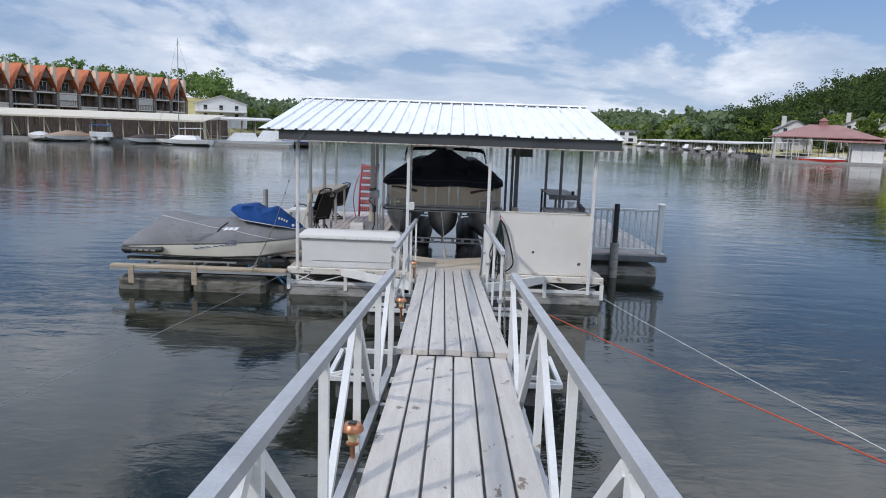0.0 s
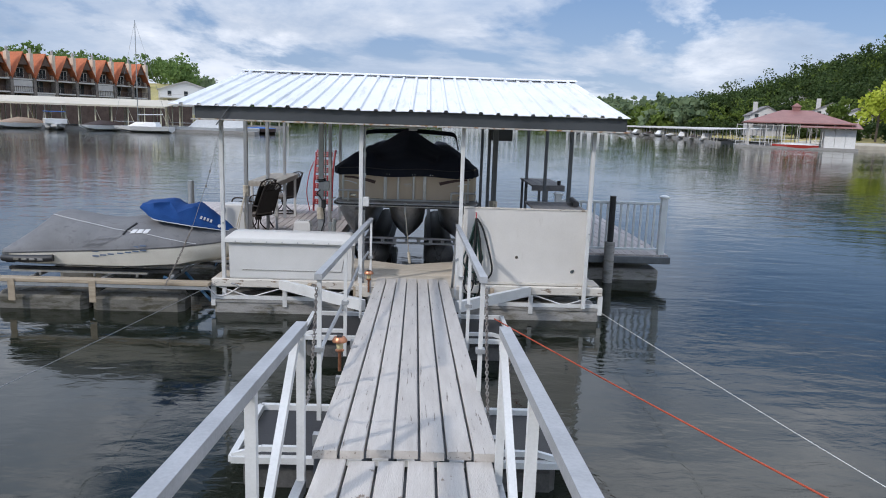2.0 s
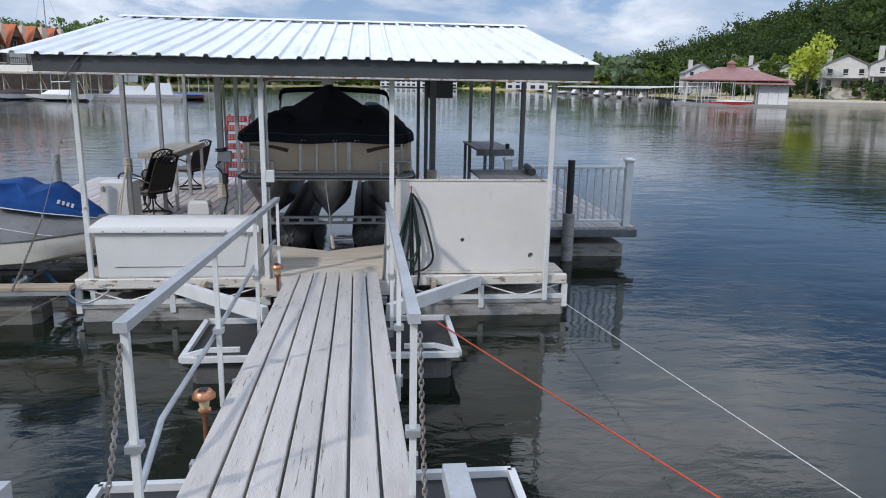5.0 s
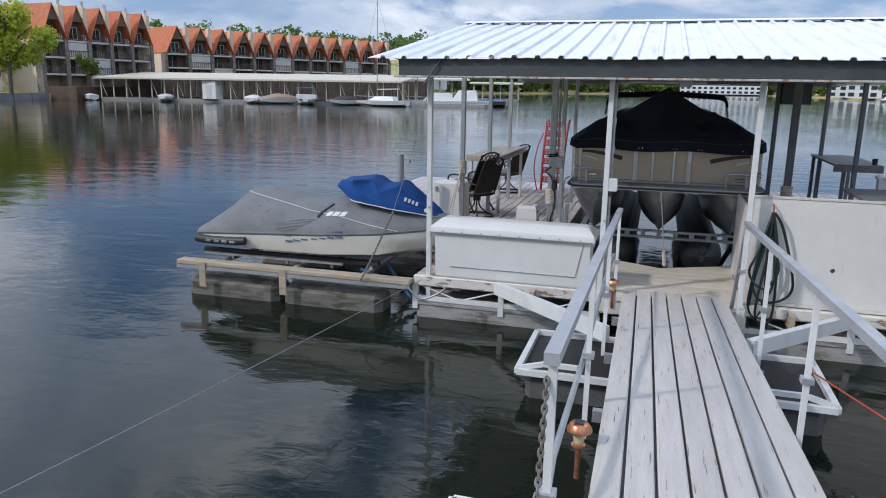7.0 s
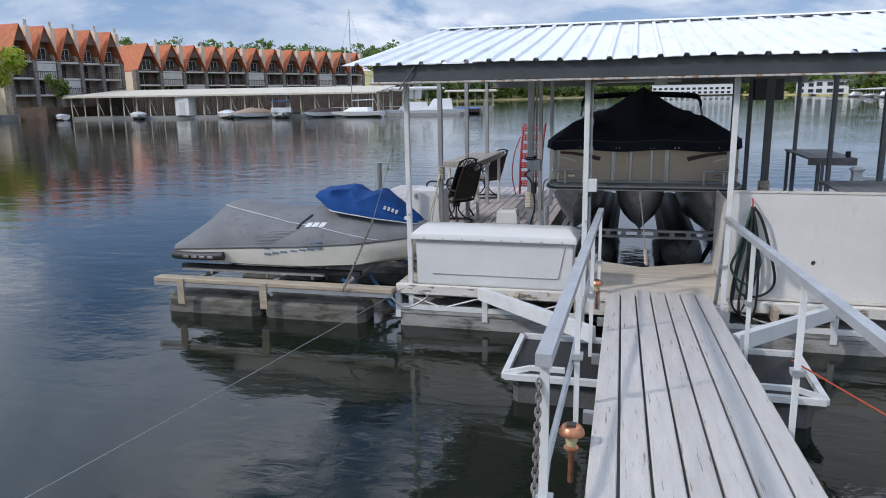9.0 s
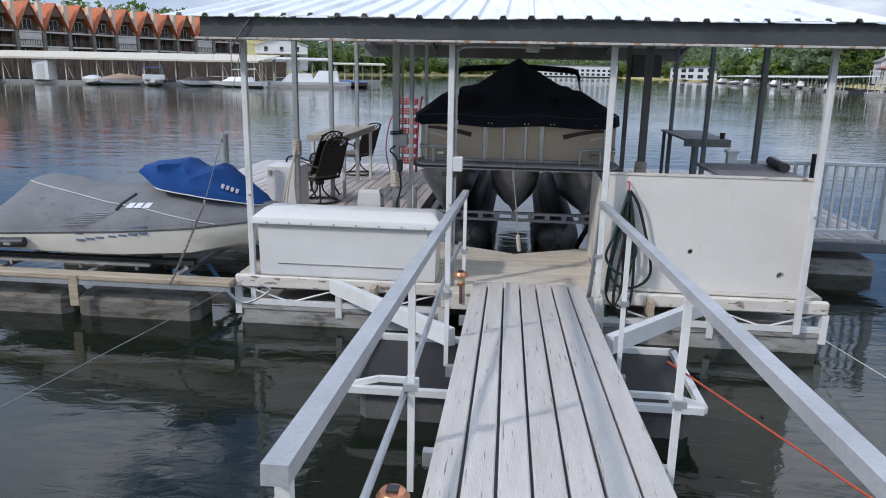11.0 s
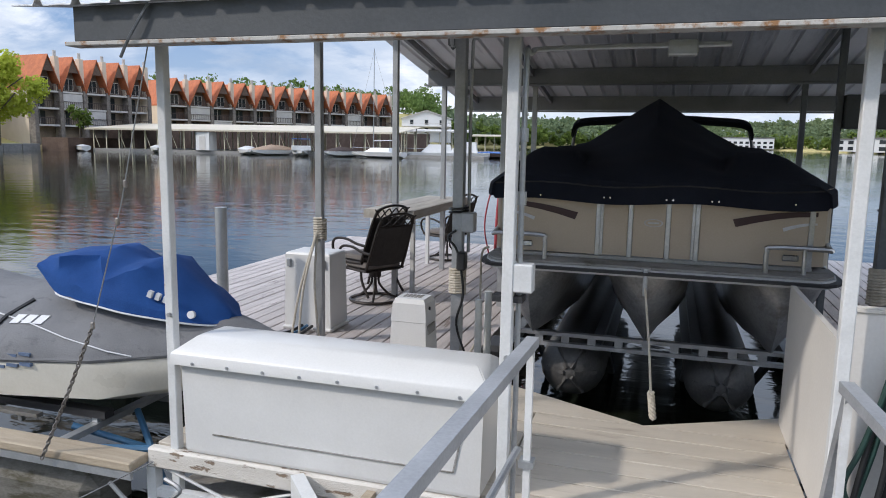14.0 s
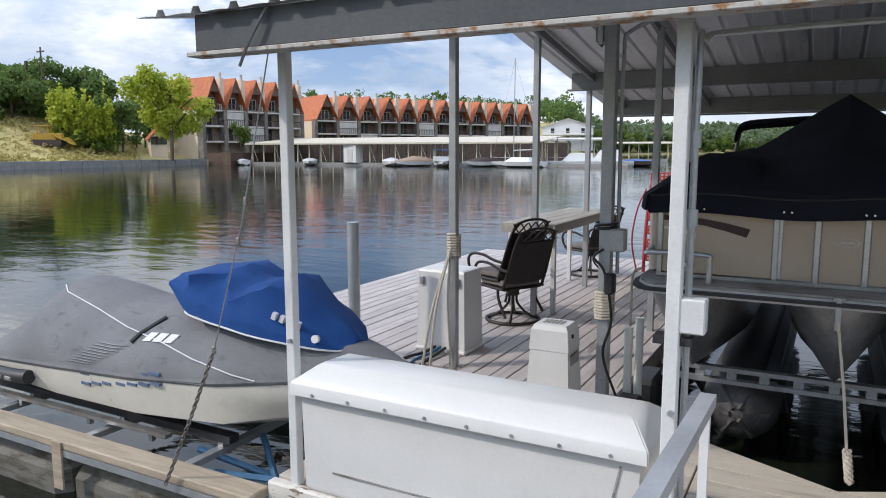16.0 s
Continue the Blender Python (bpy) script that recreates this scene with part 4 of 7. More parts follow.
# rear rim pushed out by the handlebars, a flat crown, a dip, a second crest and the slope to the bow
BLUE_CUTS = ((-3.74, 0.26, 0.77, 0.24, 0.81, 0.83), (-3.87, 0.33, 0.91, 0.22, 0.965, 0.97), (-3.66, 0.39, 0.76, 0.35, 0.985, 1.00), (-3.48, 0.41, 0.73, 0.20, 0.995, 1.02),
             (-3.33, 0.41, 0.71, 0.36, 0.86, 0.94), (-3.14, 0.40, 0.68, 0.27, 0.93, 0.975), (-2.94, 0.35, 0.65, 0.20, 0.80, 0.86), (-2.76, 0.25, 0.61, 0.12, 0.68, 0.72), (-2.65, 0.11, 0.58, 0.05, 0.60, 0.62))
rings = []
for x, hw, z0, sw, zs, zt in BLUE_CUTS:
    half = [(hw, z0), (hw * 0.97, z0 + 0.35 * (zs - z0)), (sw + 0.25 * (hw - sw), z0 + 0.75 * (zs - z0)), (sw, zs), (sw * 0.5, zs + 0.72 * (zt - zs))]
    rings.append([(x, SKY - w, z) for w, z in half] + [(x, SKY, zt)] + [(x, SKY + w, z) for w, z in half[::-1]])
loft(b, rings, cap=True, close=True)
bmesh.ops.subdivide_edges(b, edges=b.edges[:], cuts=2, use_grid_fill=True)
for v in b.verts:
    v.co.z += 0.006 * math.sin(v.co.x * 17 + v.co.y * 11) + 0.004 * math.sin(v.co.x * 41 - v.co.y * 23)
bow_cover = part("bow_cover", b, BLUE_CANVAS, ski, "royal blue canvas over the handlebars", True)
edge = [(x, SKY - hw - 0.004, z0) for x, hw, z0, sw, zs, zt in BLUE_CUTS[2:]]
part("cover_piping", tube(B(), spline([(-3.74, SKY - 0.28, 0.79)] + edge + [(-2.62, SKY, 0.575)], 4), 0.006, 6), PIPING, bow_cover, "pale piping round the blue canvas", True)
for k in range(4):
    part("cover_mark", beam(B(), (-3.02 + 0.04 * k, SKY - 0.325 + 0.02 * k, 0.80 - 0.018 * k), (-2.995 + 0.04 * k, SKY - 0.32 + 0.02 * k, 0.79 - 0.018 * k), 0.03, 0.04), PIPING, bow_cover)


def on_cover(x, f):
    """A point just proud of the grey cover's near side, f from the rim (0) to the top (1)."""
    rows_ = [(-5.45, 0.55, 0.27, 0.56), (-5.2, 0.55, 0.28, 0.77), (-5.02, 0.55, 0.29, 0.82), (-4.8, 0.56, 0.30, 0.80), (-4.5, 0.57, 0.32, 0.74), (-4.2, 0.58, 0.33, 0.73), (-3.9, 0.58, 0.35, 0.76), (-3.4, 0.54, 0.38, 0.77), (-2.95, 0.43, 0.43, 0.70), (-2.6, 0.27, 0.47, 0.60)]
    for a, c in zip(rows_, rows_[1:]):
        if a[0] <= x <= c[0]:
            k = (x - a[0]) / (c[0] - a[0])
            hw, z0, z1 = [a[i] + (c[i] - a[i]) * k for i in (1, 2, 3)]
            u = f * math.pi / 2
            return Vector((x, SKY - hw * math.cos(u) ** (2 / 1.7) - 0.010, z0 + (z1 - z0) * math.sin(u) ** (2 / 1.7) + 0.010))
    return Vector((x, SKY, 0.8))


def cover_patch(name, x0, x1, f0, f1, mat, label="", slant=0.0):
    b = B()
    n = 5
    rows_ = []
    for k in range(n + 1):
        x = x0 + (x1 - x0) * k / n
        p, q = on_cover(x, f0), on_cover(x + slant, f1)
        rows_.append([p, q, q + Vector((0, 0.006, -0.004)), p + Vector((0, 0.006, -0.004))])
    part(name, loft(b, rows_), mat, ski, label)


PRINT_GREY = plain("pale_grey_print", (0.32, 0.32, 0.34), 0.8)
part("piping", tube(B(), [on_cover(x, f) for x, f in ((-5.18, 0.80), (-5.0, 0.66), (-4.6, 0.60), (-4.2, 0.50), (-3.8, 0.38), (-3.5, 0.26), (-3.2, 0.12), (-3.05, 0.03))], 0.0045, 6), PIPING, ski, "pale piping seam")
part("strap", tube(B(), [on_cover(-3.93, 0.62), on_cover(-4.03, 0.45), on_cover(-4.06, 0.36)], 0.014, 6), BLACK_PLASTIC, ski, "black buckle strap")
for k in range(3):
    cover_patch("cover_mark", -3.97 + 0.088 * k, -3.97 + 0.088 * k + 0.068, 0.38, 0.46, PIPING, "pale cover mark", 0.03)
part("bow_badge", cyl(B(), (-2.78, SKY - 0.23, 0.665), (-2.775, SKY - 0.255, 0.67), 0.024, 12), PIPING, ski, "round pale badge")
for k in range(9):
    cover_patch("print_line", -4.62 + 0.03 * k, -4.42 + 0.035 * k, 0.10 + 0.028 * k, 0.105 + 0.028 * k, PRINT_GREY, "", 0.08)
for k in range(7):
    x = -4.46 + 0.105 * k + (0.03 if k > 2 else 0)
    zz = 0.352 + 0.016 * k
    b = B()
    box(b, x, x + 0.085, SKY - 0.5725, SKY - 0.55, zz - 0.118, zz - 0.100)
    box(b, x, x + 0.085, SKY - 0.5725, SKY - 0.55, zz - 0.053, zz - 0.035)
    part("hull_mark", b, LETTER_BLUE, ski, "slate blue hull mark")
b = B()
tube(b, spline([(-5.74, SKY - 0.50, 0.17), (-5.5, SKY - 0.575, 0.18), (-5.2, SKY - 0.60, 0.19), (-5.0, SKY - 0.59, 0.20)], 4), 0.05, 10)
sp = part("sponson", b, BLACK_PLASTIC, ski, "black slotted side sponson", True)
for k in range(4):
    x = -5.52 + 0.11 * k
    part("slot", box(B(), x, x + 0.075, SKY - 0.655, SKY - 0.635, 0.17, 0.20, 0.006), FLOAT_GREY, sp)
part("exhaust", cyl(B(), (-5.80, SKY - 0.30, 0.14), (-5.70, SKY - 0.30, 0.14), 0.08, 12), BLACK_PLASTIC, ski, "", True)

ski.matrix_world = Matrix.Translation((0.12, 0, 0)) @ ski.matrix_world

# watercraft lift with timber walk beam
g = thing("watercraft_lift", "watercraft lift with a weathered timber walk beam and grey floats", "boat lift", at=(-4.2, 13.2, WATER))
part("walk_beam", box(B(), -5.72, -2.66, 12.60, 12.76, -0.10, -0.045, 0.008), RAW_WOOD, g, "weathered timber walk beam")
part("beam_angle", box(B(), -5.72, -2.66, 12.60, 12.62, -0.145, -0.102), GREY_STEEL, g)
part("walk_beam", box(B(), -5.72, -2.70, 14.50, 14.66, -0.10, -0.045, 0.008), RAW_WOOD, g)
part("beam_angle", box(B(), -5.72, -2.70, 14.50, 14.52, -0.145, -0.102), GREY_STEEL, g)
for x0, x1 in ((-5.66, -4.40), (-4.33, -3.05)):
    for y0 in (12.70, 14.45):
        part("float", box(B(), x0, x1, y0, y0 + 0.42, WATER - 0.2, -0.26, 0.08), FLOAT_SHADED, g, "water-stained grey float, coloured darker for the shade under the beam")
for x in (-5.35, -4.25):
    part("upright", box(B(), x - 0.045, x + 0.045, 12.585, 12.598, -0.36, -0.05), RAW_WOOD, g)
for x in (-5.2, -4.2, -3.3):
    part("cross_rail", box(B(), x - 0.03, x + 0.03, 12.77, 14.48, -0.10, -0.06), GREY_STEEL, g, "galvanised cross rail")
for y in (13.05, 13.80):
    part("bunk", box(B(), -5.6, -3.2, y - 0.04, y + 0.04, -0.018, 0.03), BLACK_PLASTIC, g, "carpeted bunk")
    for x in (-5.2, -4.2, -3.3):
        part("bunk_leg", box(B(), x - 0.02, x + 0.02, y - 0.02, y + 0.02, -0.058, -0.02), GREY_STEEL, g)
part("ladder_rail", beam(B(), (-5.5, 12.9, 0.0), (-3.6, 12.9, 0.0), 0.05, 0.025), ALUMINIUM, g)
for x in (-5.1, -4.35, -3.75):
    part("ladder_leg", box(B(), x - 0.015, x + 0.015, 12.885, 12.915, -0.058, -0.013), ALUMINIUM, g)
for p, q in (((-3.4, 12.95, -0.06), (-2.8, 13.3, -0.35)), ((-3.2, 13.3, -0.06), (-2.75, 13.0, -0.4)), ((-3.4, 12.95, -0.2), (-2.75, 12.95, -0.12))):
    part("hydraulic_pipe", cyl(B(), p, q, 0.022, 8), BLUE_PIPE, g, "blue hydraulic pipe")

# ---- furniture on the left deck ----


def patio_chair(at, turn, swivel, stack=0.0):
    """Cast-metal sling chair that faces its own -x."""
    g = thing("patio_chair", "dark bronze patio chair with taupe cushion " + ("on a swivel base" if swivel else "stacked on another"), "chair", "patio chairs")
    z = stack
    for sy in (-1, 1):
        y = 0.27 * sy
        part("arm", tube(B(), spline([(-0.24, y, 0.40 + z), (-0.30, y * 1.04, 0.50 + z), (-0.30, y * 1.06, 0.60 + z), (-0.22, y * 1.08, 0.655 + z), (-0.05, y * 1.08, 0.66 + z), (0.10, y * 1.05, 0.62 + z), (0.24, y, 0.60 + z)], 5), 0.016, 8), CHAIR_METAL, g, "curled arm", True)
        part("back_post", tube(B(), spline([(0.16, y, 0.40 + z), (0.24, y * 0.98, 0.60 + z), (0.33, y * 0.93, 0.86 + z), (0.40, y * 0.85, 1.02 + z)], 5), 0.017, 8), CHAIR_METAL, g, "", True)
        part("seat_rail", tube(B(), spline([(-0.27, y, 0.41 + z), (0.0, y, 0.395 + z), (0.18, y, 0.40 + z)], 4), 0.017, 8), CHAIR_METAL, g, "", True)
    b = B()
    for y in np.linspace(-0.22, 0.22, 5):
        for s in (-1, 1):
            tube(b, [(0.368, y - 0.05 * s, 0.93 + z), (0.40, y + 0.05 * s, 1.03 + z)], 0.008, 6)
    tube(b, spline([(0.40, -0.23, 1.02 + z), (0.418, -0.12, 1.055 + z), (0.42, 0, 1.065 + z), (0.418, 0.12, 1.055 + z), (0.40, 0.23, 1.02 + z)], 4), 0.014, 8)
    tube(b, [(0.362, -0.24, 0.92 + z), (0.362, 0.24, 0.92 + z)], 0.012, 8)
    part("lattice_crest", b, CHAIR_METAL, g, "cast lattice crest", True)
    b = B()
    loft(b, [[(x, -0.245, q + z), (x + 0.02, -0.12, q - 0.01 + z), (x + 0.02, 0.12, q - 0.01 + z), (x, 0.245, q + z), (x + 0.012, 0.245, q + 0.004 + z), (x + 0.03, 0, q + z), (x + 0.012, -0.245, q + 0.004 + z)]
             for x, q in ((0.18, 0.46), (0.255, 0.65), (0.32, 0.83), (0.355, 0.91))])
    part("sling_back", b, SLING, g, "dark woven sling back")
    b = B()
    box(b, -0.26, 0.17, -0.25, 0.25, 0.405 + z, 0.48 + z, 0.025)
    part("cushion", b, CUSHION, g, "taupe seat cushion", True)
    part("seat_pan", box(B(), -0.27, 0.17, -0.255, 0.255, 0.375 + z, 0.40 + z, 0.006), CHAIR_METAL, g)
    if swivel:
        b = B()
        n, R, r = 28, 0.29, 0.018
        vs = [[b.verts.new(((R + r * math.cos(v)) * math.cos(u), (R + r * math.cos(v)) * math.sin(u), 0.022 + r * math.sin(v))) for v in [k * math.pi / 4 for k in range(8)]]
              for u in [2 * math.pi * k / n for k in range(n)]]
        for i in range(n):
            for j in range(8):
                b.faces.new((vs[i][j], vs[(i + 1) % n][j], vs[(i + 1) % n][(j + 1) % 8], vs[i][(j + 1) % 8]))
        part("base_ring", b, CHAIR_METAL, g, "round swivel base ring", True)
        for k in range(4):
            u = math.pi / 4 + k * math.pi / 2
            c, s = math.cos(u), math.sin(u)
            part("base_leg", tube(B(), spline([(0.29 * c, 0.29 * s, 0.03), (0.16 * c, 0.16 * s, 0.08), (0.05 * c, 0.05 * s, 0.20), (0.04 * c, 0.04 * s, 0.30)], 4), 0.014, 8), CHAIR_METAL, g, "", True)
        part("swivel_plate", cyl(B(), (0, 0, 0.29), (0, 0, 0.375), 0.07, 14), CHAIR_METAL, g)
    else:
        for sx, sy in ((-1, -1), (-1, 1), (1, -1), (1, 1)):
            part("leg", tube(B(), spline([(0.24 * sx if sx < 0 else 0.15, 0.25 * sy, 0.39 + z), (0.25 * sx if sx < 0 else 0.17, 0.265 * sy, 0.2 + z), ((0.31 if sx < 0 else 0.30) * sx, 0.28 * sy, z + 0.01)], 4), 0.016, 8), CHAIR_METAL, g, "", True)
    g.matrix_world = pose(*at, 0, 0, turn) @ Matrix.Diagonal((0.94, 0.94, 0.93, 1.0))
    return g


patio_chair((-2.92, 16.72, 0.0), -28, True)
patio_chair((-3.03, 16.79, 0.075), -24, False)
patio_chair((-3.02, 19.75, 0.0), -25, True)


def bar_table(x0, x1, y0, y1, z, mat, legs, label, th=0.10, legmat=WHITE_METAL):
    g = thing("bar_table", label, "table", at=((x0 + x1) / 2, (y0 + y1) / 2, 0))
    n = 4
    for i in range(n):
        a, c = x0 + (x1 - x0) * i / n, x0 + (x1 - x0) * (i + 1) / n
        part("top_board", box(B(), a + 0.003, c - 0.003, y0, y1, z - 0.03, z, 0.004), mat, g)
    part("apron", box(B(), x0, x1, y0 - 0.022, y0 - 0.001, z - th, z - 0.002), mat, g)
    part("apron", box(B(), x1 + 0.001, x1 + 0.022, y0 - 0.02, y1, z - th, z - 0.002), mat, g)
    for x, y in legs:
        part("leg", box(B(), x - 0.025, x + 0.025, y - 0.025, y + 0.025, 0.0, z - 0.031, 0.004), legmat, g)
    return g


bar_table(-3.20, -2.62, 17.06, 19.3, 0.975, TABLE_GREY, [(-2.66, 17.2), (-2.66, 19.2), (-3.15, 19.2), (-3.15, 17.2)], "weathered grey wooden bar table on white legs")
bar_table(2.42, 3.06, 17.15, 18.95, 1.06, DARK_TABLE, [(2.60, 17.3), (2.46, 18.85), (3.02, 18.85)], "dark grey narrow table fixed beside the posts", 0.11, DARK_STEEL)
g = thing("cup_holder", "small black cup holder on the dark table", "cup holder", at=(2.98, 17.22, 1.06))
b = B()
loft(b, [[(2.98 + r * math.cos(k * math.pi / 8), 17.24 + r * math.sin(k * math.pi / 8), h) for k in range(16)] for r, h in ((0.035, 1.061), (0.04, 1.15), (0.034, 1.15), (0.03, 1.07))])
part("cup", b, BLACK_PLASTIC, g, "", True)

# white equipment cabinets
g = thing("pump_cabinet", "tall white plastic equipment cabinet with black latches", "cabinet", at=(-3.01, 15.5, 0))
b = B()
loft(b, [[(-3.01 + sx * (0.235 - i), 15.50 + sy * (0.18 - i), z) for sx, sy in ((-1, -1), (1, -1), (1, 1), (-1, 1))] for z, i in ((0.0, 0.0), (0.70, 0.012), (0.715, 0.02), (0.725, 0.045))])
part("body", b, BOX_WHITE, g)
part("base", box(B(), -3.26, -2.76, 15.30, 15.70, 0.0, 0.035, 0.01), BOX_WHITE, g)
for x in (-3.19, -2.84):
    part("latch", box(B(), x - 0.02, x + 0.02, 15.308, 15.335, 0.59, 0.66, 0.005), GREY_STEEL, g, "steel latch")
for k in range(3):
    part("cable", tube(B(), spline([(-3.05 + 0.05 * k, 15.30, 0.05), (-3.08 + 0.06 * k, 15.16, 0.03), (-3.2 + 0.1 * k, 14.93, -0.02), (-3.2, 14.7, -0.3)], 5), 0.014, 6), BLACK_HOSE if k != 1 else BLUE_PIPE, g, "", True)
g = thing("power_pedestal", "low off-white power pedestal with a sloping grey-topped cap", "pedestal", at=(-1.68, 14.50, 0))
b = B()
loft(b, [[(-1.68 + sx * (0.155 - i), 14.50 + sy * (0.14 - i), z) for sx, sy in ((-1, -1), (1, -1), (1, 1), (-1, 1))] for z, i in ((0.0, 0.0), (0.42, 0.022), (0.425, 0.017), (0.56, 0.028), (0.595, 0.045))])
part("body", b, BOX_WHITE, g)
for k in range(5):
    part("label_bar", box(B(), -1.755 + 0.03 * k, -1.735 + 0.03 * k, 14.46, 14.56, 0.596, 0.598), FLOAT_GREY, g)
part("socket", cyl(B(), (-1.555, 14.47, 0.52), (-1.54, 14.47, 0.52), 0.014, 10), BLACK_PLASTIC, g)
part("plate", box(B(), -1.545, -1.535, 14.42, 14.58, 0.33, 0.40), FLOAT_GREY, g)

# piling and collar
g = thing("mooring_pile", "galvanised steel pipe pile in a collar at the deck edge", "pile", at=(-3.60, 14.88, WATER))
part("pipe", cyl(B(), (-3.60, 14.88, WATER - 0.4), (-3.60, 14.88, 1.15), 0.05, 18), GREY_STEEL, g, "", True)
part("collar", cyl(B(), (-3.60, 14.88, -0.25), (-3.60, 14.88, 0.10), 0.085, 18), GREY_STEEL, g, "", True)
g = thing("mooring_pile", "dark-topped steel pile at the railing corner", "pile", at=(3.62, 15.42, WATER))
part("pipe", cyl(B(), (3.62, 15.42, WATER - 0.4), (3.62, 15.42, 1.06), 0.055, 18), BLACK_PLASTIC, g, "", True)
part("sleeve", cyl(B(), (3.62, 15.42, WATER - 0.4), (3.62, 15.42, 0.24), 0.09, 18), FLOAT_GREY, g, "weathered grey sleeve", True)

# railing on the right deck
rail = thing("deck_railing", "white vinyl deck railing with square newel posts and balusters", "railing", at=(3.6, 15.62, 0))
for x, y in ((2.68, 15.62), (4.60, 15.62)):
    b = B()
    box(b, x - 0.055, x + 0.055, y - 0.055, y + 0.055, -0.0, 1.02, 0.004)
    p = part("newel_post", b, VINYL, rail)
    b = B()
    loft(b, [[(x + sx * w, y + sy * w, z) for sx, sy in ((-1, -1), (1, -1), (1, 1), (-1, 1))] for z, w in ((1.022, 0.07), (1.04, 0.075), (1.052, 0.075), (1.08, 0.03))])
    part("cap", b, VINYL, p)
part("top_rail", box(B(), 2.74, 4.54, 15.59, 15.65, 0.90, 0.95, 0.008), VINYL, rail)
part("bottom_rail", box(B(), 2.74, 4.54, 15.595, 15.645, 0.07, 0.11, 0.006), VINYL, rail)
for x in np.linspace(2.86, 4.44, 14):
    part("baluster", box(B(), x - 0.017, x + 0.017, 15.603, 15.637, 0.112, 0.898), VINYL, rail)
part("angled_rail", beam(B(), (2.70, 15.55, 0.88), (2.62, 14.30, 0.98), 0.05, 0.05), VINYL, rail)
part("angled_post", box(B(), 2.595, 2.645, 14.28, 14.33, 0.0, 0.955), VINYL, rail)

# red swim ladder
g = thing("swim_ladder", "faded red swim ladder with perforated pale treads, standing upright", "ladder", at=(-2.1, 20.5, 0))
for x in (-2.42, -1.98):
    part("side_rail", tube(B(), spline([(x, 20.35, 0.0), (x, 20.45, 0.7), (x + 0.04, 20.55, 1.30), (x + 0.06, 20.65, 1.45)], 4), 0.025, 8), RED_PAINT, g, "", True)
for k in range(7):
    z = 0.16 + 0.19 * k
    y = 20.38 + 0.028 * k
    tr = part("tread", box(B(), -2.40, -1.99, y - 0.04, y + 0.05, z, z + 0.125, 0.01), RED_PAINT, g)
    for i in range(6):
        for j in range(2):
            part("tread_hole", box(B(), -2.365 + 0.058 * i, -2.335 + 0.058 * i, y - 0.046, y - 0.041, z + 0.025 + 0.05 * j, z + 0.055 + 0.05 * j), PALE_PINK, tr)
g = thing("safety_hoop", "thin red curved grab rail beside the ladder", "rail", at=(-2.45, 20.3, 0))
part("hoop", tube(B(), spline([(-2.5, 20.3, 0.0), (-2.56, 20.2, 0.45), (-2.5, 20.2, 0.9), (-2.40, 20.3, 1.2)], 5), 0.012, 6), RED_PAINT, g, "", True)

# ---- fittings on the posts ----
cond = thing("electrical_conduit", "grey electrical conduit with couplings and junction box on a post", "conduit", at=(-0.53, 12.75, 0))
part("pipe", tube(B(), spline([(-0.535, 12.70, -0.1), (-0.535, 12.70, 0.7), (-0.535, 12.70, 2.02), (-0.52, 12.73, 2.13), (-0.42, 12.8, 2.16), (0.3, 12.8, 2.165)], 6), 0.013, 8), GREY_STEEL, cond, "", True)
part("junction_box", box(B(), -0.565, -0.465, 12.64, 12.71, 1.08, 1.21, 0.006), WHITE_METAL, cond, "grey junction box")
part("strap", box(B(), -0.65, -0.51, 12.655, 12.735, 1.03, 1.06), BLACK_PLASTIC, cond)
for z in (1.5, 1.78):
    part("coupling", cyl(B(), (-0.535, 12.70, z - 0.03), (-0.535, 12.70, z + 0.03), 0.02, 10), GREY_STEEL, cond)
part("outlet_box", box(B(), 0.05, 0.17, 12.77, 12.85, 2.12, 2.185, 0.006), GREY_STEEL, cond)
part("drop_pipe", tube(B(), spline([(-1.36, 14.84, 0.9), (-1.36, 14.84, 2.3), (-1.31, 14.84, 2.52), (-1.01, 14.84, 2.6)], 5), 0.013, 8), GREY_STEEL, cond, "", True)
g = thing("outlet_box", "grey weatherproof outlet box strapped to a post with cords", "outlet box", at=(-1.36, 14.74, 0.9))
part("box", box(B(), -1.385, -1.285, 14.70, 14.80, 1.07, 1.22, 0.008), GREY_STEEL, g)
part("black_cord", tube(B(), spline([(-1.43, 14.74, 1.08), (-1.49, 14.72, 1.02), (-1.41, 14.71, 0.92), (-1.36, 14.72, 0.6), (-1.41, 14.72, 0.35), (-1.31, 14.74, 0.05)], 6), 0.010, 6), BLACK_HOSE, g, "", True)
part("cord_coil", tube(B(), [(-1.43 + 0.07 * math.cos(a), 14.80 + 0.07 * math.sin(a), 1.20 + 0.004 * a) for a in np.linspace(0, 14, 50)], 0.010, 6), BLACK_HOSE, g, "", True)
part("adaptor", box(B(), -1.41, -1.34, 14.68, 14.76, 0.78, 0.92, 0.012), BLACK_PLASTIC, g)


def rope_wrap(x, y, z0, z1, half, label):
    g = thing("rope_wrap", label, "rope", "ropes on posts", at=(x, y, z0))
    turns = int((z1 - z0) / 0.02)
    pts = []
    for k in range(turns * 8):
        a = k * math.pi / 4
        pts.append((x + (half + 0.016) * math.cos(a) * 1.12, y + (half + 0.016) * math.sin(a) * 1.12, z0 + (z1 - z0) * k / (turns * 8)))
    part("coil", tube(B(), pts, 0.0105, 6), ROPE, g, "", True)
    return g


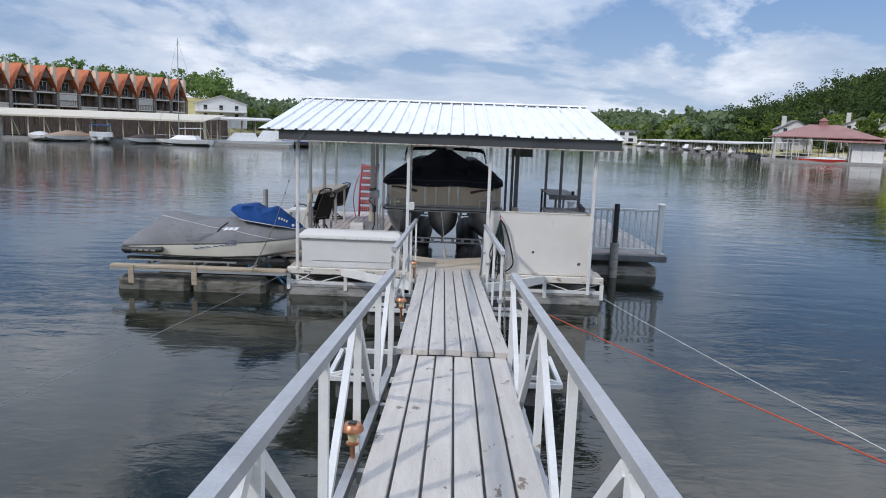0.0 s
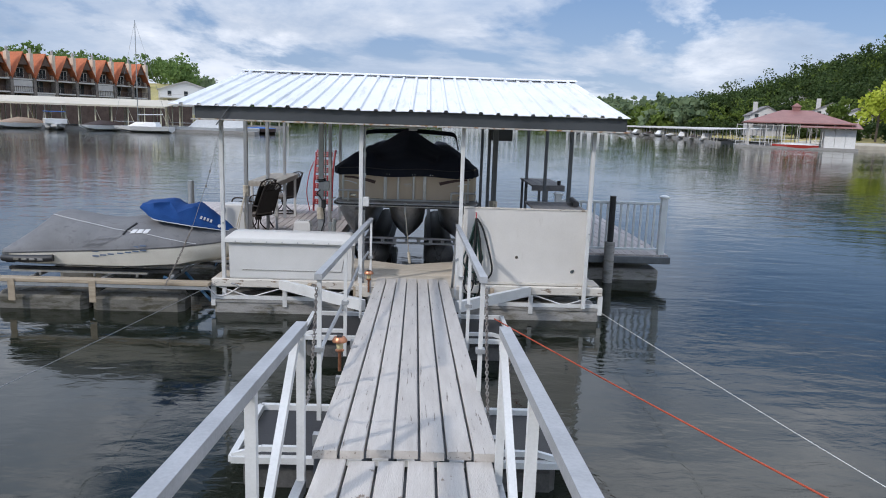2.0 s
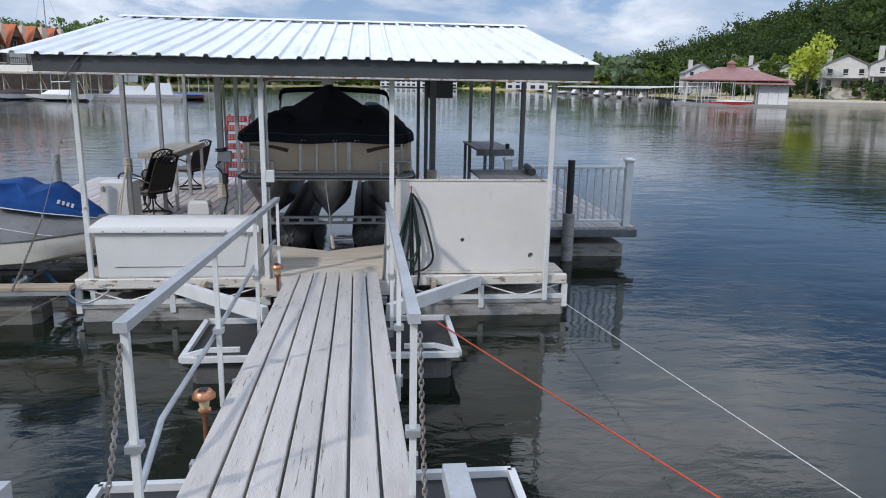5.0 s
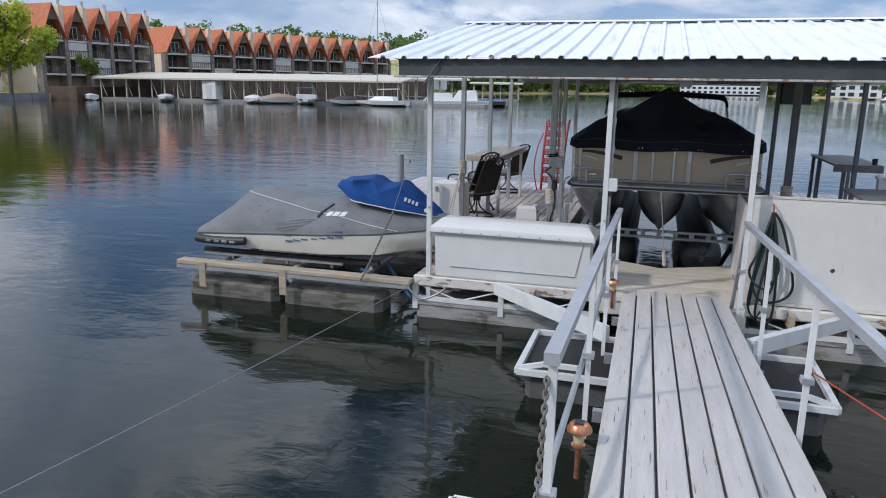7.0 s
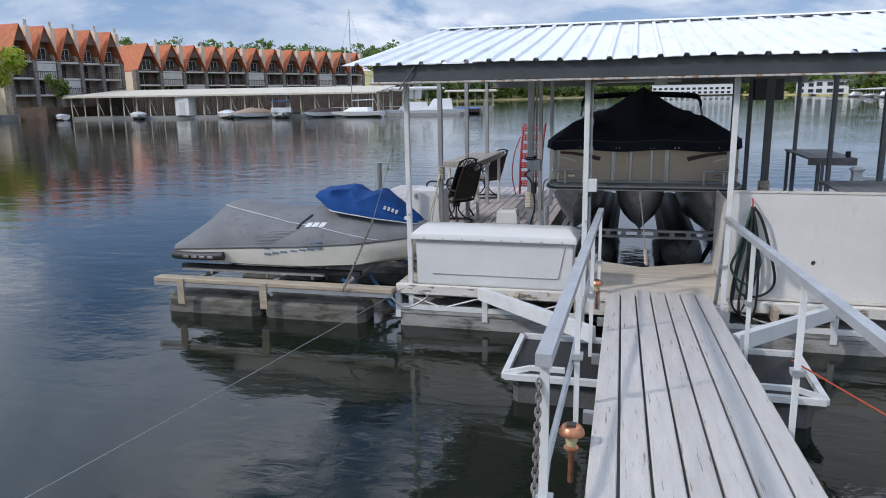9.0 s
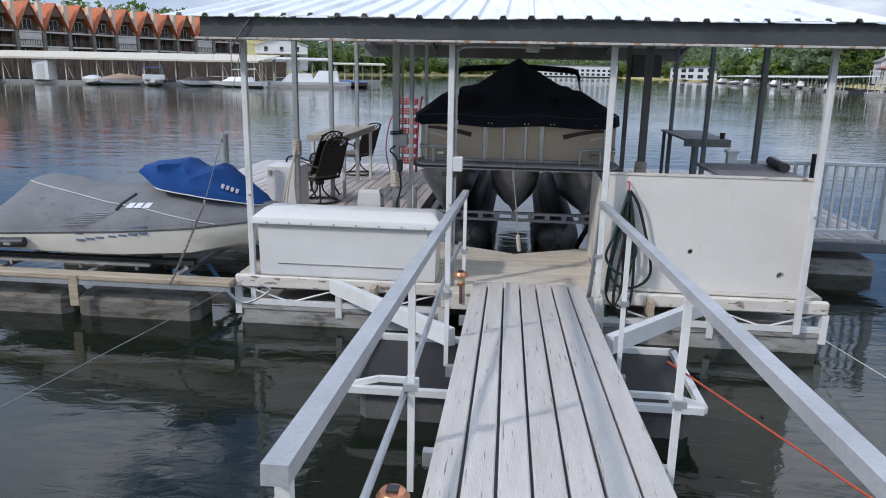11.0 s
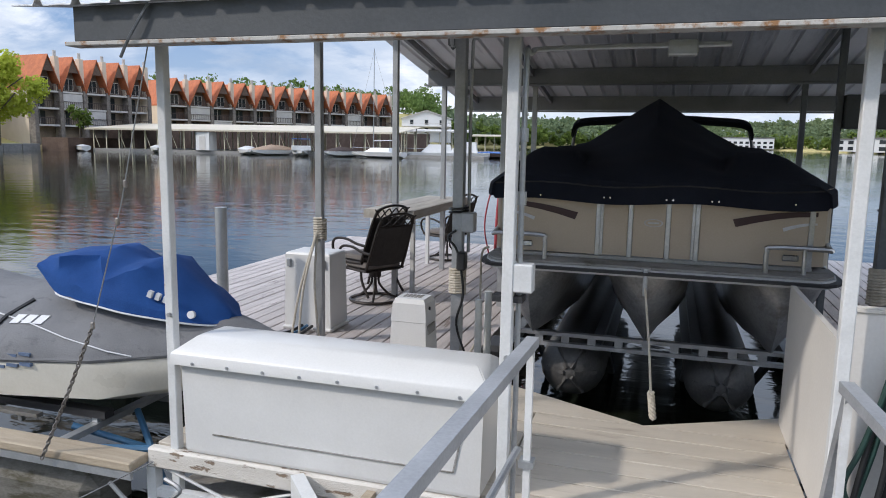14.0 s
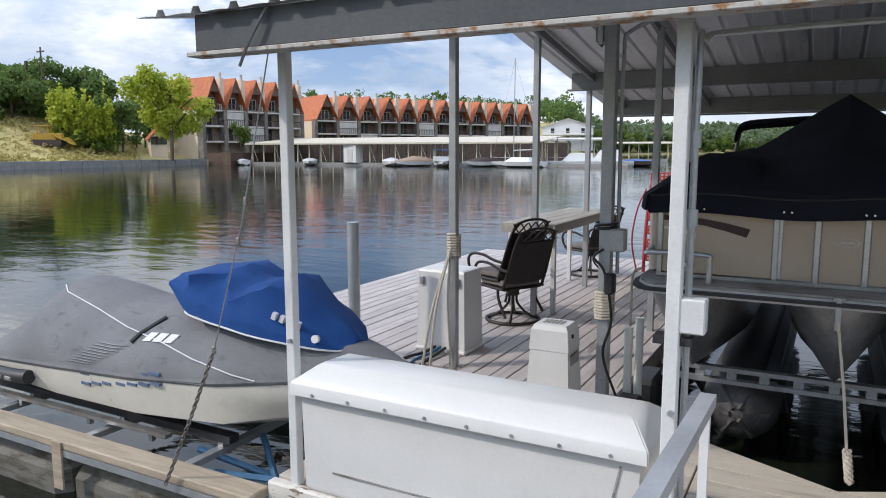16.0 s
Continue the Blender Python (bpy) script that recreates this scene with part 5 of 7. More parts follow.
g = rope_wrap(-2.72, 15.02, 0.90, 1.09, 0.03, "pale rope wrapped tightly round a grey post")
for dx, dy in ((-0.22, -0.4), (-0.14, -0.42), (0.02, -0.1)):
    part("tail", tube(B(), spline([(-2.72, 14.97, 0.98), (-2.74 + dx * 0.4, 14.96 + dy * 0.25, 0.50), (-2.72 + dx, 14.99 + dy * 0.3, -0.03)], 5), 0.010, 6), ROPE, g, "", True)
rope_wrap(-1.43, 14.80, 0.58, 0.78, 0.04, "pale rope wrapped tightly round a grey post")
rope_wrap(1.435, 14.75, 0.74, 0.98, 0.04, "pale rope wrapped round a dark post")
g = thing("mooring_line", "loose pale rope hanging from the boat to the deck", "rope", at=(-1.35, 14.9, 0))
part("line", tube(B(), spline([(-1.2, 14.85, 0.95), (-1.27, 14.92, 0.88), (-1.29, 14.98, 0.55), (-1.31, 15.0, 0.2), (-1.39, 15.05, 0.02)], 6), 0.010, 6), ROPE, g, "", True)
for x, y, h in ((-1.28, 14.90, 0.52), (-1.24, 15.05, 0.56)):
    whole("guide_pipe", cyl(B(), (x, y, -0.45), (x, y, h), 0.03, 12), PVC, "white plastic guide pipe standing in the slip", "pipe", "guide pipes", smooth=True)
for x, y in ((-1.24, 14.70), (-1.24, 15.4)):
    whole("dock_bumper", box(B(), x - 0.10, x + 0.10, y - 0.2, y + 0.2, -0.25, 0.06, 0.04), BLACK_PLASTIC, "black rubber dock bumper at the slip edge", "bumper", "dock bumpers")


def jar_light(x, y, z):
    g = thing("jar_light", "caged jelly-jar light fixture under the canopy", "light fixture", "canopy lights", at=(x, y, z))
    part("housing", cyl(B(), (x, y, z), (x, y, z + 0.05), 0.035, 12), GREY_STEEL, g, "", True)
    part("globe", cyl(B(), (x, y, z - 0.11), (x, y, z - 0.001), 0.026, 12, 0.032), PIPING, g, "frosted globe", True)
    for k in range(6):
        a = k * math.pi / 3
        part("cage_wire", tube(B(), [(x + 0.038 * math.cos(a), y + 0.038 * math.sin(a), z), (x + 0.038 * math.cos(a), y + 0.038 * math.sin(a), z - 0.09), (x, y, z - 0.13)], 0.003, 5), DARK_STEEL, g)


jar_light(-1.50, 14.80, 2.55)
jar_light(1.38, 14.75, 2.55)
g = thing("speaker_box", "grey metal box mounted high on a post", "metal box", at=(1.75, 16.9, 2.1))
part("box", box(B(), 1.555, 1.95, 16.80, 17.0, 1.92, 2.22, 0.008), FASCIA, g)

# ---- cables and stays ----
for p, q, mt, r, lb in (((2.78, 12.62, -0.30), (3.48, -3.5, 1.45), PVC, 0.003, "white mooring cable running to the shore"),
                        ((1.20, 11.42, -0.12), (5.6, -2.0, 0.9), RED_ROPE, 0.007, "orange-red rope running to the shore"),
                        ((-2.52, 12.62, -0.02), (-3.6, -3.2, 1.03), WIRE, 0.0032, "steel mooring cable running to the shore")):
    whole("mooring_cable", tube(B(), sag(p, q, 0.10, 20), r, 6), mt, lb, "cable", "mooring cables", smooth=True)
g = thing("roof_stay", "wire stay with clamps from roof corner to lift", "stay cable", at=(-3.1, 12.55, 0))
part("wire", tube(B(), [(-2.40, 12.58, 2.22), (-2.63, 12.60, 1.40), (-2.86, 12.60, 0.72)], 0.0035, 6), WIRE, g)
for p in ((-2.60, 12.60, 1.50), (-2.66, 12.60, 1.30), (-2.86, 12.60, 0.72)):
    part("clamp", box(B(), p[0] - 0.010, p[0] + 0.010, p[1] - 0.010, p[1] + 0.010, p[2] - 0.02, p[2] + 0.02, 0.004), CHAIN, g)
ch = chain([(-2.87, 12.60, 0.70), (-3.06, 12.58, 0.28), (-3.24, 12.56, -0.09)], "dark chain at the foot of the roof stay", 0.005, 0.026)
whole("roof_tie", tube(B(), spline([(-2.46, 12.45, 2.12), (-2.38, 12.43, 2.22), (-2.28, 12.44, 2.36)], 4), 0.008, 6), DARK_STEEL, "dark cable tied round the roof channel", "cable", smooth=True)
whole("front_cable_loop", tube(B(), spline([(-2.62, 12.40, -0.05), (-2.45, 12.42, -0.18), (-2.2, 12.42, -0.05), (-2.3, 12.44, 0.0)], 6), 0.012, 6), WIRE, "slack steel cable at the dock corner", "cable", smooth=True)


# ---- far shores: materials ----
GRASS = surf("dry_grass_bank", (0.34, 0.31, 0.11), (0.58, 0.48, 0.23), 0.12, 0.9, 0, 0.5, 2.0, (1, 1, 1), 0, 0.2, (0.30, 0.22, 0.15), (0.60, 0.68), 0.06)
STONE_WALL = surf("grey_retaining_blocks", (0.20, 0.20, 0.20), (0.30, 0.295, 0.29), 2.0, 0.85, 0, 0.4, 12)
ORANGE_TILE = surf("orange_clay_tiles", (0.36, 0.10, 0.035), (0.54, 0.17, 0.07), 1.2, 0.75, 0, 0.3, 9)
STUCCO = surf("cream_stucco", (0.60, 0.50, 0.39), (0.68, 0.58, 0.46), 0.6, 0.85, 0, 0.2, 8)
PIER_STONE = surf("rough_grey_stone", (0.11, 0.095, 0.085), (0.26, 0.23, 0.205), 2.2, 0.9, 0, 0.5, 8)
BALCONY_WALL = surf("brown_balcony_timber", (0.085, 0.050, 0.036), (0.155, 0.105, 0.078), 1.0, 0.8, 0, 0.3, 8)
SLAB_WHITE = surf("pale_slab_edge", (0.50, 0.48, 0.45), (0.62, 0.60, 0.57), 1.0, 0.7, 0, 0.2, 8)
DARK_RAIL = plain("dark_balcony_rail", (0.07, 0.05, 0.045), 0.7)
WINDOW_GLASS = plain("dark_window_glass", (0.03, 0.035, 0.04), 0.08)
MARINA_ROOF = surf("beige_marina_roof", (0.50, 0.45, 0.35), (0.60, 0.54, 0.43), 0.5, 0.6, 0, 0.2, 6)
MARINA_POST = surf("cream_dock_post", (0.55, 0.52, 0.38), (0.66, 0.62, 0.46), 1.0, 0.6, 0, 0.1, 6)
SIDING = surf("pale_house_siding", (0.46, 0.44, 0.42), (0.58, 0.56, 0.53), 0.8, 0.8, 0, 0.2, 8)
SHINGLE = surf("grey_shingle_roof", (0.14, 0.13, 0.13), (0.23, 0.215, 0.21), 1.0, 0.9, 0, 0.3, 8)
RED_ROOF = surf("red_brown_metal_roof", (0.22, 0.10, 0.09), (0.32, 0.16, 0.14), 0.6, 0.6, 0, 0.2, 6)
YELLOW = surf("dusty_yellow_paint", (0.45, 0.27, 0.03), (0.58, 0.36, 0.05), 2.0, 0.6, 0, 0.1, 10)
BARK = surf("tree_bark", (0.07, 0.055, 0.04), (0.14, 0.11, 0.08), 3.0, 0.9, 0, 0.5, 14)
BOAT_WHITE = plain("white_boat_gelcoat", (0.70, 0.70, 0.69), 0.35)
BOAT_BLUE = plain("blue_boat_canvas", (0.05, 0.13, 0.36), 0.8)
BOAT_RED = plain("red_boat_gelcoat", (0.45, 0.05, 0.04), 0.4)
BOAT_TANCOVER = plain("tan_boat_cover", (0.36, 0.26, 0.19), 0.85)


def foliage(name, c1, c2):
    m = bpy.data.materials.new(name)
    m.use_nodes = True
    t = m.node_tree
    nodes_of(t)
    geo = node(t, "ShaderNodeNewGeometry")
    co = node(t, "ShaderNodeTexCoord")
    n = node(t, "ShaderNodeTexNoise", i_Scale=0.12, i_Detail=3.0)
    t.links.new(co.outputs["Object"], n.inputs["Vector"])
    fac = math_node(t, "ADD", math_node(t, "MULTIPLY", geo.outputs["Random Per Island"], 0.55), math_node(t, "MULTIPLY", ramp(t, n.outputs["Fac"], [(0.35, 0.0), (0.65, 1.0)]), 0.45))
    b = node(t, "ShaderNodeBsdfPrincipled", i_Roughness=0.75)
    b.inputs["Specular IOR Level"].default_value = 0.25
    t.links.new(mix(t, fac, c1, c2), b.inputs["Base Color"])
    tr = node(t, "ShaderNodeBsdfTranslucent")
    t.links.new(mix(t, fac, c1, c2), tr.inputs["Color"])
    ms = node(t, "ShaderNodeMixShader", i_Fac=0.4)
    t.links.new(b.outputs[0], ms.inputs[1])
    t.links.new(tr.outputs[0], ms.inputs[2])
    t.links.new(ms.outputs[0], node(t, "ShaderNodeOutputMaterial").inputs[0])
    return m


LEAF_DARK = foliage("dark_green_leaves", (0.030, 0.055, 0.016), (0.085, 0.125, 0.036))
LEAF_MID = foliage("green_leaves", (0.07, 0.115, 0.02), (0.20, 0.26, 0.055))
LEAF_BANK = foliage("bank_tree_leaves", (0.075, 0.13, 0.035), (0.20, 0.29, 0.085))
LEAF_LIGHT = foliage("yellow_green_leaves", (0.32, 0.39, 0.035), (0.60, 0.64, 0.10))
# paler greens: the distance haze is mixed into this leaf colour
LEAF_FAR = foliage("haze_tinted_far_leaves", (0.12, 0.17, 0.09), (0.20, 0.25, 0.13))

# ---- ground: one sheet from the shore to the horizon ----
CX, CY = 0.0, 9.0
# azimuth, shore distance, ridge distance, ridge height
LAND = [(-180, 11.5, 120, 12), (-120, 40, 150, 14), (-95, 88, 160, 12), (-75, 91, 138, 11), (-62, 99.5, 138, 9.5), (-56, 106, 138, 8), (-52, 111, 145, 5), (-46, 121, 170, 5), (-42, 131, 190, 6),
        (-34, 137, 230, 9), (-19, 170, 280, 12), (-16, 320, 520, 9), (-8, 430, 700, 14), (0, 600, 950, 19), (8, 600, 900, 20), (13, 400, 640, 15), (17, 300, 480, 6),
        (21, 245, 330, 5), (25, 215, 310, 9.5), (30, 190, 300, 18), (36, 168, 290, 26), (60, 110, 260, 30), (90, 80, 200, 25), (130, 40, 150, 15), (180, 11.5, 120, 12)]


def land_at(az):
    for a, c in zip(LAND, LAND[1:]):
        if a[0] <= az <= c[0]:
            k = (az - a[0]) / (c[0] - a[0])
            return [a[i] + (c[i] - a[i]) * k for i in (1, 2, 3)]
    return LAND[0][1:]


def ground_z(x, y):
    az = math.degrees(math.atan2(x - CX, y - CY))
    r = math.hypot(x - CX, y - CY)
    rs, rr, h = land_at(az)
    if r < rs:
        return max(WATER - 2.5, 0.2 - (rs - r) * 0.9)
    k = min(1.0, (r - rs) / (rr - rs))
    return 0.2 + (h - 0.2) * (k * k * (3 - 2 * k)) + 0.5 * noise.noise(Vector((x * 0.03, y * 0.03, 0))) * min(1, (r - rs) / 20)


b = B()
rows = []
radii = [0.0, 0.35, 0.7, 0.9, 0.96, 0.985, 1.0, 1.015, 1.04, 1.08, 1.15, 1.25, 1.4, 1.6, 1.9, 2.4, 3.2]
azs = np.arange(-180, 180, 1.5)
for f in radii[1:]:
    row = []
    for az in azs:
        rs = land_at(az)[0]
        r = f * rs
        x, y = CX + r * math.sin(radians(az)), CY + r * math.cos(radians(az))
        row.append((x, y, ground_z(x, y)))
    rows.append(row)
rows.append([(CX + 3400 * math.sin(radians(az)), CY + 3400 * math.cos(radians(az)), 20.0) for az in azs])
loft(b, rows, cap=False)
whole("ground", b, GRASS, "dry grassy lake banks and hills around the water", "ground", kind="structure", smooth=True)


# ---- trees ----
def leaf_cloud(trees, seed):
    """trees: (x, y, z, height, width, leaf clumps, clump size). Returns vertices and quads."""
    rng = np.random.default_rng(seed)
    vs, fs, base = [], [], 0
    for x, y, z, h, w, n, size in trees:
        lobes = rng.normal(0, 1, (15, 3)) * (w * 0.23, w * 0.23, h * 0.17) + (0, 0, h * 0.62)
        pick = rng.integers(0, 15, n)
        d = rng.normal(0, 1, (n, 3))
        d /= np.linalg.norm(d, axis=1)[:, None]
        rad = rng.uniform(0.1, 1.25, n)[:, None] ** 0.6
        c = lobes[pick] + d * rad * (w * 0.19, w * 0.19, h * 0.13)
        c[:, 2] = np.maximum(c[:, 2], h * 0.12)
        u = rng.normal(0, 1, (n, 3))
        u /= np.linalg.norm(u, axis=1)[:, None]
        v = np.cross(u, d + rng.normal(0, 0.5, (n, 3)))
        v /= np.linalg.norm(v, axis=1)[:, None] + 1e-6
        s = rng.uniform(0.6, 1.3, n)[:, None] * size
        p = np.stack([c - u * s - v * s * 0.7, c + u * s * 0.9 - v * s, c + u * s + v * s * 0.8, c - u * s * 0.8 + v * s], 1) + (x, y, z)
        vs.append(p.reshape(-1, 3))
        fs.append((np.arange(4 * n) + base).reshape(-1, 4))
        base += 4 * n
    return np.concatenate(vs), np.concatenate(fs)


def leaf_mesh(name, trees, mat, seed):
    vs, fs = leaf_cloud(trees, seed)
    me = bpy.data.meshes.new(name)
    me.from_pydata(vs.tolist(), [], fs.tolist())
    me.materials.append(mat)
    return me


rnd = random.Random(5)


def polar(az, r):
    return CX + r * math.sin(radians(az)), CY + r * math.cos(radians(az))


def woods(name, label, count, az0, az1, f0, f1, h0, h1, n, size, mat, seed):
    trees = []
    for _ in range(count):
        az = rnd.uniform(az0, az1)
        rs, rr, _h = land_at(az)
        r = rs + (rr - rs) * rnd.uniform(f0, f1)
        x, y = polar(az, r)
        h = rnd.uniform(h0, h1)
        trees.append((x, y, ground_z(x, y) - 0.5, h, h * rnd.uniform(0.75, 1.05), n, size * rnd.uniform(0.85, 1.15)))
    ob = new(name, leaf_mesh(name, trees, mat, seed))
    return tagged(ob, label, "woods", kind="stuff")


woods("hillside_woods", "dense dark green woods on the hillside above the houses", 420, 20.5, 50, 0.28, 1.1, 8, 13, 430, 0.30, LEAF_DARK, 1)
woods("hillside_woods", "lighter green trees mixed through the hillside woods", 130, 18, 50, 0.10, 1.0, 6, 11, 380, 0.30, LEAF_MID, 2)
woods("shore_scrub", "dark scrub and low trees along the wooded shore", 220, 17, 50, 0.01, 0.3, 3, 6, 180, 0.26, LEAF_DARK, 9)
woods("ridge_woods", "dark trees on the ridge behind the orange roofs", 150, -47, -17, 0.55, 1.1, 7, 10.5, 320, 0.34, LEAF_BANK, 3)
woods("bank_woods", "mixed trees and scrub on the grassy bank", 60, -80, -58.2, 0.85, 1.5, 7, 11, 420, 0.33, LEAF_BANK, 4)
woods("bank_woods", "fresh green trees along the grassy bank", 40, -66, -56.3, 0.75, 1.0, 3.5, 7, 380, 0.27, LEAF_MID, 5)
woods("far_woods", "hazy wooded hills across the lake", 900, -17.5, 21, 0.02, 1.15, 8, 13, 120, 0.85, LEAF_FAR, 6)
woods("far_woods", "green trees along the far shoreline", 240, -17.5, 19, 0.0, 0.12, 6, 11, 130, 0.7, LEAF_MID, 7)
woods("shore_woods", "trees on the near shore behind the gangway", 70, 95, 260 - 81, 0.3, 1.0, 8, 13, 90, 0.7, LEAF_DARK, 8)


# tussocks over the bank
tufts = []
for _ in range(900):
    az = rnd.uniform(-72, -51)
    rs, rr, _h = land_at(az)
    x, y = polar(az, rs + 1.0 + (rr - rs) * rnd.uniform(0.0, 0.7))
    tufts.append((x, y, ground_z(x, y) - 0.1, rnd.uniform(0.4, 0.9), rnd.uniform(0.8, 1.8), 16, 0.12))
STRAW = foliage("straw_tussocks", (0.30, 0.27, 0.09), (0.55, 0.46, 0.20))
tagged(new("grass_tussocks", leaf_mesh("grass_tussocks", tufts, STRAW, 77)), "dry straw-coloured grass tussocks over the bank", "grass", kind="stuff")


def tree(az, d, h, w, mat, label, leaves, size, base=None, bare=0.3):
    x, y = -0.16 + d * math.sin(radians(az)), 9.93 + d * math.cos(radians(az))
    z = ground_z(x, y) - 0.1 if base is None else base
    g = thing("tree", label, "tree", at=(x, y, z))
    b = B()
    tube(b, spline([(x, y, z - 0.3), (x + 0.1, y, z + h * 0.3), (x - 0.1, y + 0.1, z + h * 0.6), (x, y, z + h * 0.85)], 4), 0.02 * h, 8)
    for k in range(7):
        a = k * 2.4
        z0 = z + h * (bare + 0.06 * k)
        tube(b, spline([(x, y, z0), (x + w * 0.2 * math.cos(a), y + w * 0.2 * math.sin(a), z0 + h * 0.10), (x + w * 0.38 * math.cos(a), y + w * 0.38 * math.sin(a), z0 + h * 0.2)], 3), 0.007 * h, 6)
    part("trunk", b, BARK, g, "", True)
    ob = new("crown", leaf_mesh("crown", [(x, y, z, h, w, leaves, size)], mat, int(abs(az) * 10)))
    ob.parent = g
    ob.matrix_parent_inverse = g.matrix_world.inverted()
    return g


tree(-48.9, 108, 12.4, 8.2, LEAF_LIGHT, "leafy light green tree in front of the cream gable wall", 9000, 0.16, 0.6)
tree(-54.4, 138, 11.2, 13, LEAF_BANK, "broad dark oak tree above the bamboo", 5600, 0.22, 5.0)
tree(-59.0, 126, 9.5, 9, LEAF_BANK, "dense green tree at the top of the grassy bank", 4200, 0.21, 3.5)
tree(-57.2, 128, 9.0, 8, LEAF_BANK, "dense green tree behind the bamboo", 3800, 0.21, 3.5)
tree(-50.7, 126, 8.0, 6, LEAF_BANK, "bushy green tree behind the small hut", 2600, 0.18, 2.5)
tree(-57.9, 135, 13.5, 8, LEAF_BANK, "tall dark tree on the grassy hilltop", 2600, 0.24, 4.5)
tree(-51.3, 128, 7.5, 5, LEAF_BANK, "bushy green tree beside the small hut", 1600, 0.17, 2.5)
tree(-52.2, 119, 8.5, 5.0, LEAF_BANK, "rounded green tree at the edge of the bamboo", 2200, 0.17, 1.8)
tree(-44.0, 112, 4.0, 3.0, LEAF_MID, "small bushy tree on the terrace", 500, 0.15, 1.8)
for az, d, h, w in ((33.4, 172, 12.5, 9), (30.9, 178, 8, 6)):
    tree(az, d, h, w, LEAF_LIGHT if h > 10 else LEAF_MID, "yellowing green tree by the lakeside houses", 1100, 0.28, 1.0)
# bamboo: many upright feathery stems
g = thing("bamboo_clump", "bright yellow-green bamboo thicket on the bank", "bamboo", at=(-94, 78, 2))
stems = []
for k in range(56):
    az = -56.6 + 3.8 * k / 56 + rnd.uniform(-0.1, 0.1)
    d = 119 + rnd.uniform(-2, 2)
    x, y = -0.16 + d * math.sin(radians(az)), 9.93 + d * math.cos(radians(az))
    stems.append((x, y, ground_z(x, y) - 0.2, rnd.uniform(6.3, 8.6), 1.25, 210, 0.16))
for nm, mt, sl in (("thicket", LEAF_LIGHT, slice(0, 56, 1)), ("undergrowth", LEAF_MID, slice(1, 56, 4))):
    ob = new(nm, leaf_mesh(nm, [s if nm == "thicket" else (*s[:3], 2.6, 2.2, 200, 0.16) for s in stems[sl]], mt, 40))
    ob.parent = g
    ob.matrix_parent_inverse = g.matrix_world.inverted()


